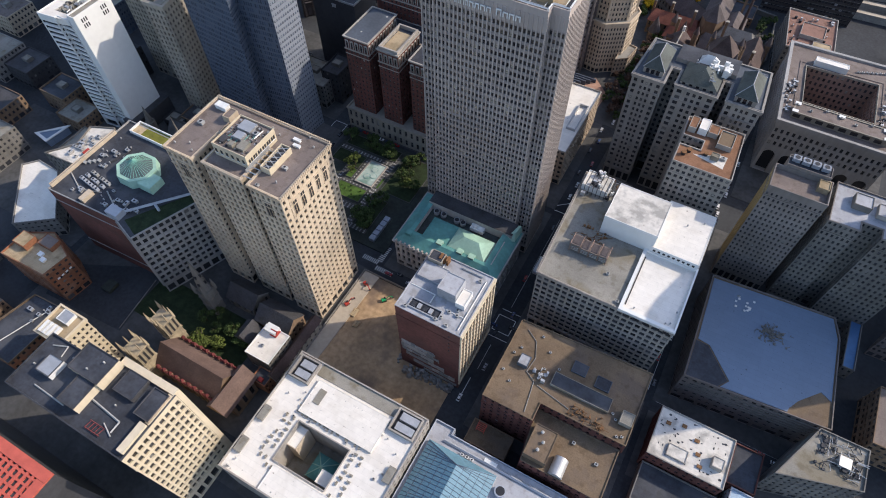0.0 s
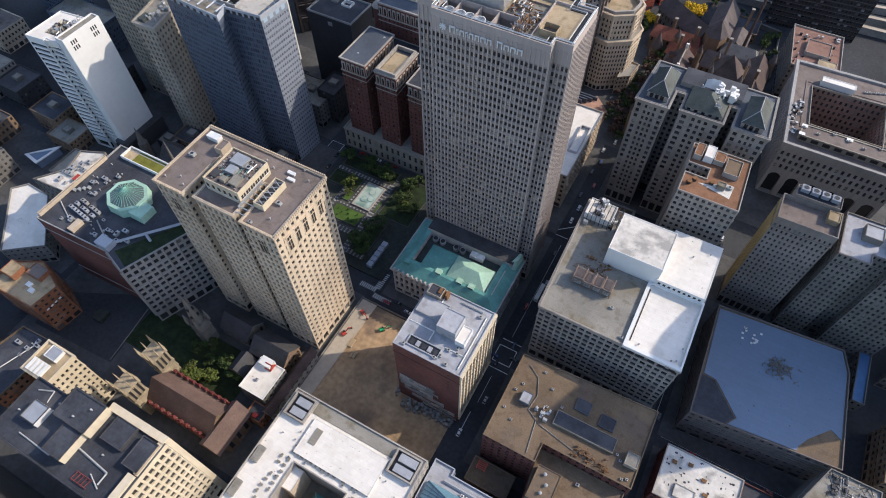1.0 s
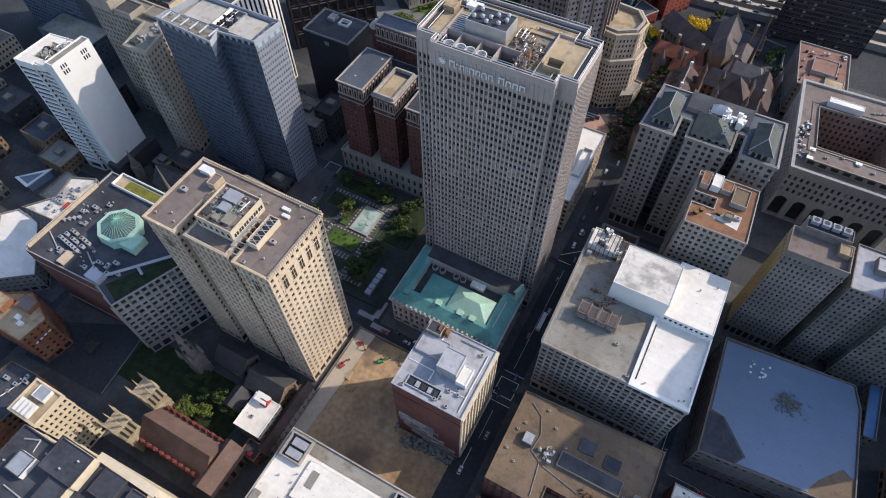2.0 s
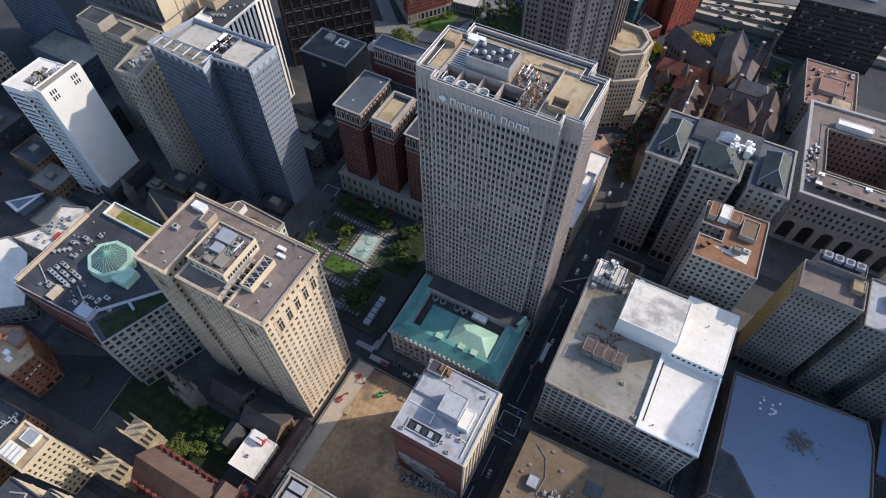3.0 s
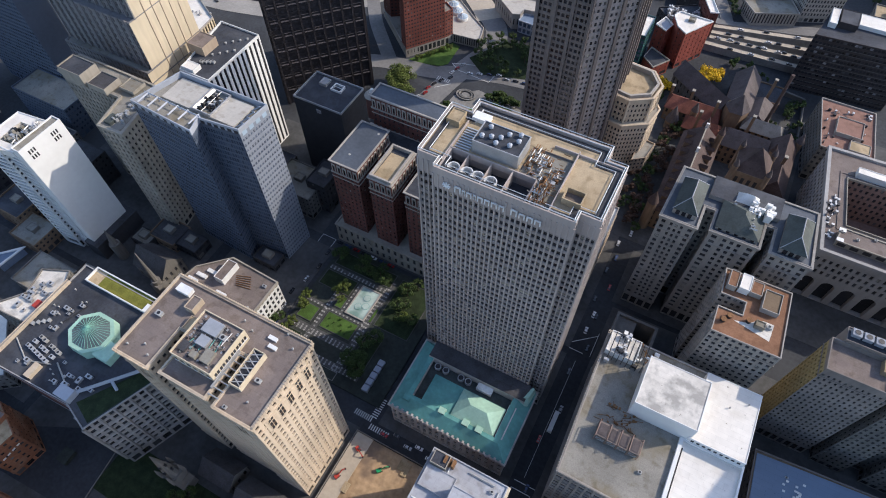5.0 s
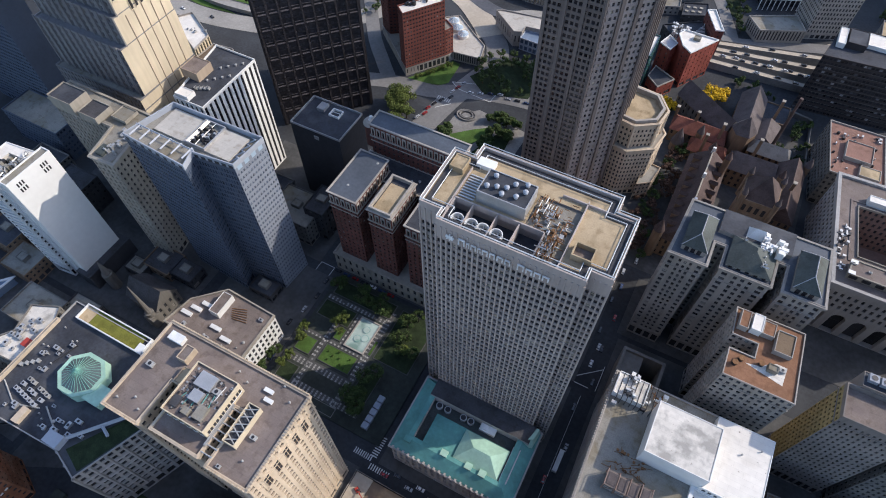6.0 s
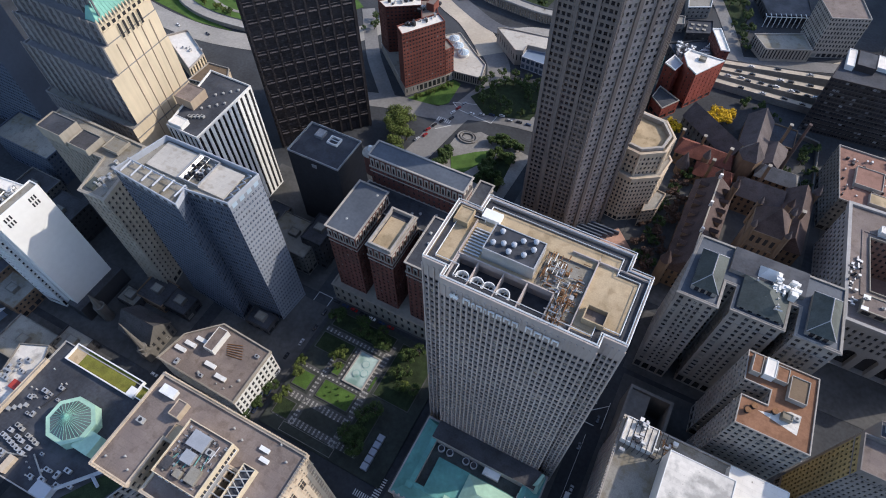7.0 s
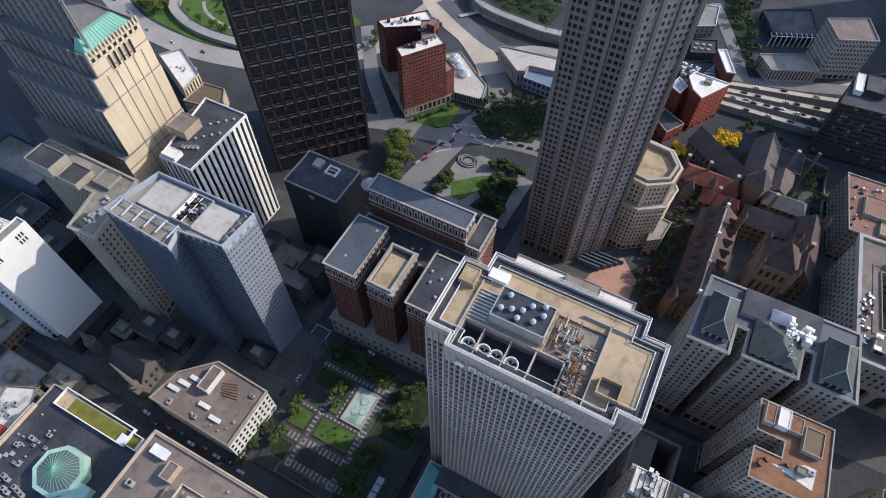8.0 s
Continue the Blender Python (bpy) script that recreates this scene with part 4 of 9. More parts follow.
for x0, x1, z0, z1 in ((-82, -63, 24.5, 27.5), (-82.5, -61, 20.6, 23.6), (-82, -64, 17, 19.6), (-80, -58, 12.5, 15.6), (-76, -52, 7, 10), (-70, -51, 2, 4.4)):
    s = Shape()
    x = x0
    while x < x1:
        w_ = r.uniform(1.5, 4.5)
        s.box(x, 103.2 - r.uniform(0, 0.1), z0 + r.uniform(-0.5, 0.5), min(x + w_ - 0.12, x1), 103.5, z1 + r.uniform(-0.6, 0.5), r.choice((0, 0, 1)))
        x += w_
    part("plaster_patch", s, ["concrete", "pale_stone"], brick, "band of pale weathered plaster low on the bare wall")
s = Shape()
for k in range(5):
    s.box(-56, 103.35, 54 - k * 3.6, -55.2, 103.5, 55 - k * 3.6)
part("wall_vents", s, ["dark_metal"], brick)
block(brick, "penthouse", -69, 117, -59.5, 127, 59.5, 67, "grey_roof", "grey_roof", label="grey clad plant room")
block(brick, "raised_roof", -82.5, 122, -69.3, 131, 59.5, 61, "grey_roof", "grey_roof")
block(brick, "stair_house", -59.2, 116, -54.5, 124.5, 59.5, 63.2, "white_metal", "white_roof")
block(brick, "stair_house", -82, 131.5, -75, 137, 59.5, 63, "limestone", "tar_roof")
s = Shape()
s.ring(rect(-78.5, 106, -62.5, 111), rect(-78, 106.5, -63, 110.5), 59.5, 60.3, 1)
s.box(-78, 106.5, 59.5, -63, 110.5, 59.62, 0)
for k in range(5):
    s.box(-77 + k * 2.9, 107, 59.62, -75.2 + k * 2.9, 109.6, 60.1 + 0.3 * (k % 2), k % 2)
part("skylight", s, ["tar_roof", "metal"], brick, "dark sunken skylight strip")
for pts in (((-82.5, 117), (-70, 117)), ((-70, 112), (-70, 117)), ((-62, 112.5), (-53, 112.5)), ((-74, 131.5), (-74, 137))):
    (xa, ya), (xb, yb) = pts
    s = Shape()
    s.beam((xa, ya, 59.7), (xb, yb, 59.7), 0.4)
    part("roof_seam", s, ["white_metal"], brick)
for x, y in ((-62, 108), (-60, 112), (-58, 105.5), (-64, 106), (-56, 112), (-55, 133), (-57, 114.5), (-79, 105.5)):
    ac_unit(x, y, 59.5, 1.5, 1.2, 1.1, where="grey membrane roof")
duct([(-52.5, 106), (-52.5, 134)], 59.5, 0.5)
duct([(-66, 135.5), (-55, 135.5)], 59.5, 0.6)
s = Shape()
for k in range(4):
    s.box(-79 + k * 1.8, 133.5, 59.5, -77.8 + k * 1.8, 136.5, 62.5 + (k % 2), 0)
whole("cooling_unit", s, ["rust"], "rusty cooling units at the edge of a grey roof", "cooling unit", at=(-76, 135, 59.5))

# ---- building site ----
s = Shape()
nx, ny = 32, 22
r = random.Random(2)
hgt = {}
for i in range(nx + 1):
    for j in range(ny + 1):
        x, y = -131 + 78 * i / nx, 76.5 + 64 * j / ny
        inside = 0 < i < nx and 0 < j < ny
        hgt[i, j] = (x, y, 0.25 + (0.9 * abs(noise.noise(Vector((x * 0.08, y * 0.08, 1.7)))) if inside else 0))
for i in range(nx):
    for j in range(ny):
        s.face([hgt[i, j], hgt[i + 1, j], hgt[i + 1, j + 1], hgt[i, j + 1]])
whole("site_ground", s, ["earth"], "rutted brown earth of a building site", "ground", kind="structure")
s = Shape()
s.prism([(-131, 77), (-123.5, 77), (-121.5, 140.6), (-131, 140.6)], 0.2, 1.0)
whole("site_apron", s, ["road_tan"], "pale packed gravel track along the building site", "ground", kind="structure")
fence = thing("site_fence", -107, 141, 0.1, "pale board fence round the building site", "fence")
for (x0, y0), (x1, y1) in (((-131.5, 141), (-84, 141)), ((-131.5, 76), (-131.5, 141))):
    n = int(math.hypot(x1 - x0, y1 - y0) / 2.4)
    for k in range(n):
        t0, t1 = k / n, (k + 0.96) / n
        a, b = (x0 + (x1 - x0) * t0, y0 + (y1 - y0) * t0), (x0 + (x1 - x0) * t1, y0 + (y1 - y0) * t1)
        s = Shape()
        s.box(min(a[0], b[0]) - 0.06, min(a[1], b[1]) - 0.06, 0.1, max(a[0], b[0]) + 0.06, max(a[1], b[1]) + 0.06, 2.3)
        part("board", s, ["concrete"], fence)
for k, (x0, y0, w, d, h) in enumerate(((-80, 97, 7, 5, 6), (-72, 98, 6, 4.5, 5), (-65, 98.5, 6, 4, 4), (-60, 99, 8, 3.5, 3), (-86, 101, 2, 14, 3), (-87, 116, 2.4, 8, 2.5))):
    s = Shape()
    rr = random.Random(k)
    for q in range(26):
        x, y, a = x0 + rr.uniform(0, w), y0 + rr.uniform(0, d), rr.uniform(0.6, 1.8)
        z = rr.uniform(0.2, h * (1 - abs(x - x0 - w / 2) / w))
        o = [(x + a * math.cos(t) * rr.uniform(0.6, 1), y + a * math.sin(t) * rr.uniform(0.6, 1)) for t in (0.3, 1.6, 2.9, 4.3, 5.4)]
        s.prism(o, 0.2, z + a * 0.5, 0, None, False, inset(o, a * 0.18))
    whole("rubble_heap", s, ["concrete"], "heap of pale broken concrete rubble against the brick wall", "rubble", "rubble heaps", at=(x0, y0, 0.2))


def excavator(x, y, turn, mat, label):
    ob = thing("excavator", x, y, 0.7, label, "excavator", "site machines")
    for j in (-1, 1):
        s = Shape()
        s.box(x - 2.2, y + j * 1.2 - 0.35, 0.7, x + 2.2, y + j * 1.2 + 0.35, 1.6)
        part("track", s, ["dark_metal"], ob)
    s = Shape()
    o = rect(x - 2.0, y - 1.4, x + 1.6, y + 1.4)
    s.prism(o, 1.7, 3.0, 0, None, False, inset(o, 0.15))
    part("body", s, [mat], ob)
    s = Shape()
    o = rect(x + 0.1, y + 0.1, x + 1.6, y + 1.3)
    s.prism(o, 3.0, 4.2, 0, None, False, inset(o, 0.12))
    part("cab", s, ["glass"], ob)
    s = Shape()
    s.beam((x + 1.4, y, 2.4), (x + 5, y, 5.4), 0.6)
    s.beam((x + 5, y, 5.4), (x + 7.2, y, 2.8), 0.45)
    part("boom", s, [mat], ob)
    s = Shape()
    s.box(x + 6.7, y - 0.6, 1.6, x + 7.8, y + 0.6, 2.9)
    part("bucket", s, ["dark_metal"], ob)
    ob.rotation_euler.z = turn
    ob.scale = (0.7, 0.7, 0.7)
    return ob


excavator(-111, 129, 0.8, "green_paint", "bright green excavator on the site earth")
excavator(-126, 133, -0.5, "red_paint", "red excavator beside the site fence")
excavator(-128, 117, 1.2, "red_paint", "red excavator near the cream tower")
for x, y, l in ((-104, 134, 6), (-101, 132, 7), (-123, 112, 5), (-118, 107, 4)):
    stack = thing("timber_stack", x, y, 0.5, "stack of timber lengths on the site earth", "timber", "timber stacks")
    for k in range(4):
        s = Shape()
        s.box(x + k * 0.8, y, 0.3, x + 0.6 + k * 0.8, y + l, 1.3 + 0.2 * (k % 2))
        part("timber", s, ["tan_roof"], stack)

# ---- pale stone store with stepped white roofs ----
store = building("stepped_store", "pale stone office block with stepped white and grey roofs", [(-35, 155), (32, 154), (32, 226), (-37, 226)], 0, 53.5, "pale_stone", "gravel_roof", 4.3, 3.3, 0.72, 0.68, 0.6, 0.18, 9,
                 top=1.5, limit=220, parapet=0.7, cornice=0.5)
s = Shape()
for (x0, y0), (x1, y1) in (((-35, 154.6), (6, 154.2)), ((-35.6, 155), (-37.4, 226))):
    n = int(math.hypot(x1 - x0, y1 - y0) / 1.25)
    for k in range(n):
        x, y = x0 + (x1 - x0) * (k + 0.5) / n, y0 + (y1 - y0) * (k + 0.5) / n
        s.box(x - 0.3, y - 0.3, 52.6, x + 0.3, y + 0.3, 54.2)
tagged(part("dentil", s, ["pale_stone"], store), kind="stuff")
s = Shape()  # the white-roofed east side, one step lower, is ringed by a low wall
s.box(6.5, 154.6, 52.8, 31.6, 191, 53.05, 0)
s.ring(rect(5.6, 153.6, 32.3, 192), rect(7.2, 155.4, 31.5, 191), 52.8, 54.6, 1)
part("white_deck", s, ["white_roof", "white_panel"], store, "white membrane deck inside a low white wall")
s = Shape()
for k in range(5):
    s.box(8.5 + k * 4.7, 153.3, 50.9, 11.6 + k * 4.7, 153.65, 52.3, 0)
part("strip_windows", s, ["dark_metal"], store)
block(store, "upper_roof", 8, 191.5, 31.5, 224, 52.8, 58.2, "white_panel", "white_roof", 0.3, label="raised white roof")
s = Shape()
for k in range(9):
    s.box(9.5 + k * 2.4, 191.3, 55.4, 10.7 + k * 2.4, 191.52, 56.6)
part("clerestory", s, ["dark_metal"], store)
block(store, "white_box", -17.5, 192, 9, 215.5, 52.8, 66, "white_panel", "dirty_roof", 0.3, label="large white plant box with a soiled top")
block(store, "roof_house", -36, 214, -22, 225, 52.8, 57, "white_panel", "dirty_roof", 0.5)
ctw = thing("cooling_tower", -18, 178, 52.8, "weathered louvred cooling towers in a steel frame on a gravel roof", "cooling tower")
for x0, x1, h in ((-26.5, -22.2, 5.6), (-21.6, -17.4, 4.6), (-17.0, -12.8, 4.6), (-12.2, -8.4, 5.2)):
    s = Shape()
    s.box(x0, 174.5, 53.4, x1, 181, 52.8 + h, 0, 1)
    s.box(x0 + 0.5, 175.2, 52.8 + h, x1 - 0.5, 180.3, 52.8 + h + 0.25, 2)
    cell = part("cell", s, ["grey_stone", "mauve_roof", "mauve_slate"], ctw)
    for y in (174.35, 180.98):
        for z in (54.2, 55.2, 56.2):
            s = Shape()
            s.box(x0 + 0.3, y, z, x1 - 0.3, y + 0.17, z + 0.4)
            part("louvre", s, ["unit"], cell)
for x in (-26.8, -21.9, -17.2, -12.5, -8.1):
    s = Shape()
    for y in (174.2, 181.3):
        s.beam((x, y, 52.8), (x, y, 59), 0.3)
        s.beam((x, y, 54), (x + (4.6 if x < -9 else 0.1), y, 58.4), 0.18)
    s.beam((x, 174.2, 59), (x, 181.3, 59), 0.3)
    part("frame", s, ["court_brick"], ctw)
s = Shape()
rnd = random.Random(4)
for k in range(26):
    x, y = rnd.uniform(-27, -13), rnd.uniform(183, 192)
    s.box(x, y, 52.8, x + rnd.uniform(0.3, 1.2), y + rnd.uniform(0.3, 1.2), 52.9 + rnd.uniform(0.2, 1.4))
    s.beam((x, y, 53.2), (x + rnd.uniform(-4, 4), y + rnd.uniform(-2, 2), 53.2), 0.18)
whole("rusty_plant", s, ["rust"], "rusty pipework and tanks beside a white plant box", "machinery", kind="stuff", at=(-20, 187, 52.8))
s = Shape()
for k in range(16):
    x, y = rnd.uniform(-24, -14), rnd.uniform(216, 225)
    s.beam((x, y, 53.5 + k * 0.2), (x + rnd.uniform(-4, 4), y + rnd.uniform(-3, 3), 53.5 + k * 0.2), 0.35)
whole("pipework", s, ["rust"], "rusty pipe runs on the store roof", "pipes", kind="stuff", at=(-20, 220, 52.8))
s = Shape()
for k in range(26):
    x, y = rnd.uniform(-35, -14), rnd.uniform(209, 225)
    zb = 57 if x < -23 and y > 214.5 else 52.8
    s.box(x, y, zb, x + rnd.uniform(0.6, 2.4), y + rnd.uniform(0.6, 2.0), zb + rnd.uniform(0.5, 2.6), rnd.choice((0, 1, 2)))
for k in range(8):
    s.beam((-34 + k * 2.2, 212, 58.5), (-34 + k * 2.2, 224, 58.5), 0.25, 1)
    s.beam((-34 + k * 2.2, 212, 52.8), (-34 + k * 2.2, 212, 58.5), 0.25, 1)
whole("roof_clutter", s, ["white_metal", "dark_metal", "metal"], "frames, boxes and pipes crowding a store roof", "machinery", kind="stuff", at=(-24, 218, 52.8))
ac_unit(-29, 217, 57, 2.8, 2, 1.6, where="white roof house")
ac_unit(-5, 170, 52.8, 1.5, 1.2, 1.1, where="grey gravel roof")
ac_unit(4, 157.5, 52.8, 1.5, 1.2, 1.1, where="grey gravel roof")
duct([(7.8, 158), (7.8, 188)], 53, 0.4, "dark_metal", "dark pipe along a white deck")
for x, y in ((29, 158), (27, 157), (30, 165), (12, 158), (20, 212), (27, 217)):
    vent(x, y, 53.05 if y < 190 else 57.9, 0, "white deck")

# ---- small twin vents ----
sv = Shape()
for dx in (-0.45, 0.45):
    sv.prism(rect(dx - 0.3, -0.35, dx + 0.3, 0.35), 0, 0.7, 0)
    sv.prism(rect(dx - 0.4, -0.45, dx + 0.4, 0.45), 0.7, 0.95, 0, None, True)
TWIN = sv.data("twin_vent", ["gravel_roof"])


def twin_vent(x, y, z, turn=0.0):
    ob = new("twin_vent", TWIN)
    ob.matrix_basis = pose(x, y, z, 0, 0, turn)
    return tagged(ob, "small grey twin vent on a white roof", "vent", "white roof twin vents")


rnd = random.Random(44)
for k in range(15):
    for y in (47.8, 51):
        if rnd.random() < 0.85:
            twin_vent(-103 + k * 2.4 + rnd.uniform(-0.4, 0.4), y + rnd.uniform(-0.3, 0.3), 31.2, rnd.choice((0, 90)))
for k in range(9):
    for x in (-103, -106.5, -69.5, -66):
        if rnd.random() < 0.75:
            twin_vent(x + rnd.uniform(-0.5, 0.5), 22 + k * 2.8, 31.2, rnd.choice((0, 90)))
for k in range(12):
    twin_vent(-101 + k * 2.6, 22.4 + rnd.uniform(-0.4, 0.3), 31.2, rnd.choice((0, 90)))

# ---- the lower court behind the store ----
s = Shape()
s.ring(rect(-36, 230, -14, 256), rect(-34.5, 231.5, -15.5, 254.5), 0.16, 24, 0)
s.box(-34.5, 231.5, 0.16, -25, 254.5, 22, 0)
whole("dark_court_house", s, ["grey_stone"], "dark roofless shell of a small building", "building", at=(-25, 243, 0.16))

# ---- white-roofed block round a court ----
atr = thing("atrium_block", -84, 42, 0.16, "white-roofed stone block round an open court", "building")
OUT = rect(-119, 12, -49, 73)
wins = []
for i in range(4):
    s = Shape()
    wins += facade(s, OUT[i], OUT[(i + 1) % 4], 0.16, 32, round((70, 61, 70, 61)[i] / 3.6), 7, 0.5, 0.58, 0.4, 0.24)
    part("wall", s, ["pale_stone"], atr)
COURT = rect(-100.5, 25, -72.5, 45)
s = Shape()
for a, b in (((-119, 12), (-49, 25)), ((-119, 45), (-49, 73)), ((-119, 25), (-100.5, 45)), ((-72.5, 25), (-49, 45))):
    s.face([(a[0], a[1], 31.2), (b[0], a[1], 31.2), (b[0], b[1], 31.2), (a[0], b[1], 31.2)])
part("roof", s, ["white_roof"], atr)
s = Shape()
s.ring(inset(OUT, -0.05), inset(OUT, 0.6), 31.2, 32.3)
s.ring(COURT, inset(COURT, 0.5), 10, 31.9)
part("parapet", s, ["pale_stone"], atr)
s = Shape()
s.box(-100, 25.5, 9, -73, 44.5, 10)
part("court_floor", s, ["gravel_roof"], atr)
s = Shape()
s.prism(rect(-89, 29, -78, 40), 10, 14, 0, None, False, rect(-89, 29, -78, 40))
tip = (-83.5, 34.5, 19)
q = rect(-89.4, 28.6, -77.6, 40.4)
for i in range(4):
    s.face([(*q[i], 14), (*q[(i + 1) % 4], 14), tip], 1)
    s.beam((*q[i], 14.1), (tip[0], tip[1], 19.1), 0.35, 0)
    m_ = ((q[i][0] + q[(i + 1) % 4][0]) / 2, (q[i][1] + q[(i + 1) % 4][1]) / 2)
    s.beam((*m_, 14.1), (tip[0], tip[1], 19.1), 0.25, 0)
part("court_lantern", s, ["pale_copper", "copper"], atr, "green glazed pyramid lantern in the court")
block(atr, "roof_house", -80, 27, -72.8, 33, 10, 27, "white_panel", "white_roof")
block(atr, "roof_house", -101, 34, -95, 44, 10, 28, "cream_brick", "white_roof")
for x0, y0, x1, y1 in ((-117.5, 60, -106.5, 71.5), (-63, 60.5, -50.5, 71.5)):
    s = Shape()
    s.ring(rect(x0, y0, x1, y1), rect(x0 + 0.7, y0 + 0.7, x1 - 0.7, y1 - 0.7), 31.2, 33.6, 0)
    s.box(x0 + 0.7, y0 + 0.7, 31.2, x1 - 0.7, y1 - 0.7, 31.3, 1)
    for k in range(2):
        s.box(x0 + 2.5, y0 + 1.4 + k * 4.8, 31.3, x1 - 1.2, y0 + 5 + k * 4.8, 33.2, 2)
    part("sunken_bay", s, ["pale_stone", "dark_slate", "metal"], atr, "walled roof bay with two long metal units")
s = Shape()
s.box(-106, 66.5, 31.2, -63.5, 72.3, 31.5, 0)
part("grey_strip", s, ["gravel_roof"], atr)
block(atr, "raised_roof", -103, 48, -64, 65, 31.2, 32.6, "white_roof", "white_roof", 0.15)
block(atr, "raised_roof", -98, 12.6, -66, 24, 31.2, 32.4, "white_roof", "white_roof", 0.15)
fit_windows(atr, wins, "glass", "dark_metal", 150)
rnd = random.Random(12)
for k in range(9):
    side = k % 4
    x, y = (rnd.uniform(-102, -72), rnd.choice((46.6, 47.4))) if side == 0 else (rnd.choice((-103.5, -105)), rnd.uniform(24, 56)) if side == 1 else (rnd.choice((-70.6, -69.2)), rnd.uniform(22, 44)) if side == 2 else (rnd.uniform(-60, -52), rnd.uniform(30, 58))
    ac_unit(x, y, 31.2, 1.1, 0.9, 0.8, where="white membrane roof")
for x, y in ((-116, 40), (-116, 24), (-98, 58), (-52, 44)):
    hatch(x, y, 31.2, 3.2, 7, 1.6, "gravel_roof", "weathered roof hatch on a white roof")
for k in range(30):
    vent(rnd.uniform(-117, -52), rnd.choice((14, 18, 53, 57, 62)), 31.2, 0, "white membrane roof")

# ---- block with a blue-grey glass roof ----
sky_b = building("glass_roof_block", "low block under a large blue-grey glass roof", [(-48, 36), (22, 36), (22, 75), (-38, 75), (-38, 78), (-48, 78)], 0.16, 22, "pale_frame", "grey_roof", 4.2, 4, 0.6, 0.6, limit=60)
s = Shape()
s.box(-46, 38, 21, -12, 68, 23, 1)
s.gable(-46, 38, -12, 68, 23, 31, "y", 0, 6)
part("glass_roof", s, ["roof_glass", "pale_frame"], sky_b, "ridged blue-green glass roof")
for k in range(16):
    s = Shape()
    y_ = 39 + k * 1.9
    s.beam((-46, y_, 23.1), (-29, max(44, min(62, y_)), 31.1), 0.14)
    s.beam((-12, y_, 23.1), (-29, max(44, min(62, y_)), 31.1), 0.14)
    part("glazing_bar", s, ["blue_frame"], sky_b)
s = Shape()
for t in (0.2, 0.4, 0.6, 0.8):
    for x_ in (-46, -12):
        s.beam((x_ + (-29 - x_) * t, 38 + 6 * t, 23.08 + 8 * t), (x_ + (-29 - x_) * t, 68 - 6 * t, 23.08 + 8 * t), 0.1)
part("glazing_purlin", s, ["blue_frame"], sky_b)
duct([(-40, 71), (20, 71)], 21.1, 1.0, "pale_frame", "pale blue duct along a roof edge")
for x in (-30, -27.5, -25):
    ac_unit(x, 66 + 3.2, 21.1, 1.5, 1.2, 1.1, where="blue-grey roof", mat="white_metal")
for x in (-8, 6):
    s = Shape()
    s.drum(x, 63, 21.1, 23.5, 2.6, 0, 18)
    s.drum(x, 63, 23.5, 23.6, 2.0, 1, 18)
    whole("cooling_unit", s, ["pale_frame", "dark_metal"], "large round cooling fan on a blue-grey roof", "cooling unit", at=(x, 63, 21.1))
hatch(-17, 72, 21.1, 6, 1.5, 1.5)

# ---- brown-roofed block and its annex ----
br = building("brown_roof_block", "low red brick block with a brown tar roof", [(-33, 94), (-8, 94), (-8, 103), (32, 103), (32, 141), (-33, 138)], 0.16, 35, "red_brick", "brown_roof", 4.2, 3.6, 0.4, 0.5, limit=80, parapet=0.5, rim="brown_roof")
block(br, "roof_house", -8, 113, 20, 120, 34.5, 36.2, "gravel_roof", "tar_roof", 0.2)
block(br, "roof_house", -25.5, 115, -20.5, 120.5, 34.5, 37.2, "lead", "grey_roof", 0.2)
block(br, "roof_house", -2, 124, 5, 130, 34.5, 35.4, "lead", "tar_roof", 0.2)
block(br, "roof_house", 10, 122, 17, 128, 34.5, 35.4, "lead", "tar_roof", 0.2)
block(br, "stair_house", 25.5, 111, 31, 117, 34.5, 37.6, "limestone", "gravel_roof", 0.3)
duct([(-28, 134), (-22, 130), (-19, 122), (-20, 114), (-15, 111), (-13, 96)], 34.5, 0.3, "concrete", "pale pipe along a brown roof")
duct([(-13, 110), (4, 106.5)], 34.5, 0.3, "concrete", "pale pipe along a brown roof")
s = Shape()
rnd = random.Random(9)
for k in range(22):
    x, y = rnd.uniform(4, 20), rnd.uniform(104, 110)
    s.box(x, y, 34.5, x + rnd.uniform(0.3, 1.1), y + rnd.uniform(0.3, 1.1), 34.8 + rnd.uniform(0.3, 1.4))
    s.beam((x, y, 36), (x + rnd.uniform(1, 5), y, 36), 0.2)
    s.beam((x, y, 34.5), (x, y, 36.1), 0.2)
    s.beam((x, y, 36), (x, y + rnd.uniform(-3, 3), 36), 0.2)
whole("rusty_plant", s, ["rust"], "rusty machinery at the edge of a brown roof", "machinery", kind="stuff", at=(14, 106, 34.5))
s = Shape()
for k in range(18):
    x, y = rnd.uniform(-18, -11), rnd.uniform(112, 117)
    s.box(x, y, 34.5, x + rnd.uniform(0.4, 2), y + rnd.uniform(0.4, 1.6), 34.8 + rnd.uniform(0.4, 2.4))
whole("plant_cluster", s, ["metal"], "cluster of grey machines on a brown roof", "machinery", kind="stuff", at=(-15, 114, 34.5))
for x, y in ((-29, 120), (-27, 124), (-25, 106), (-20, 134), (-14, 128), (-30, 110), (24, 112), (22, 114), (-7, 122), (-13, 119), (29, 106), (27, 105)):
    ac_unit(x, y, 34.5, 1.1, 0.9, 0.8, where="brown tar roof")
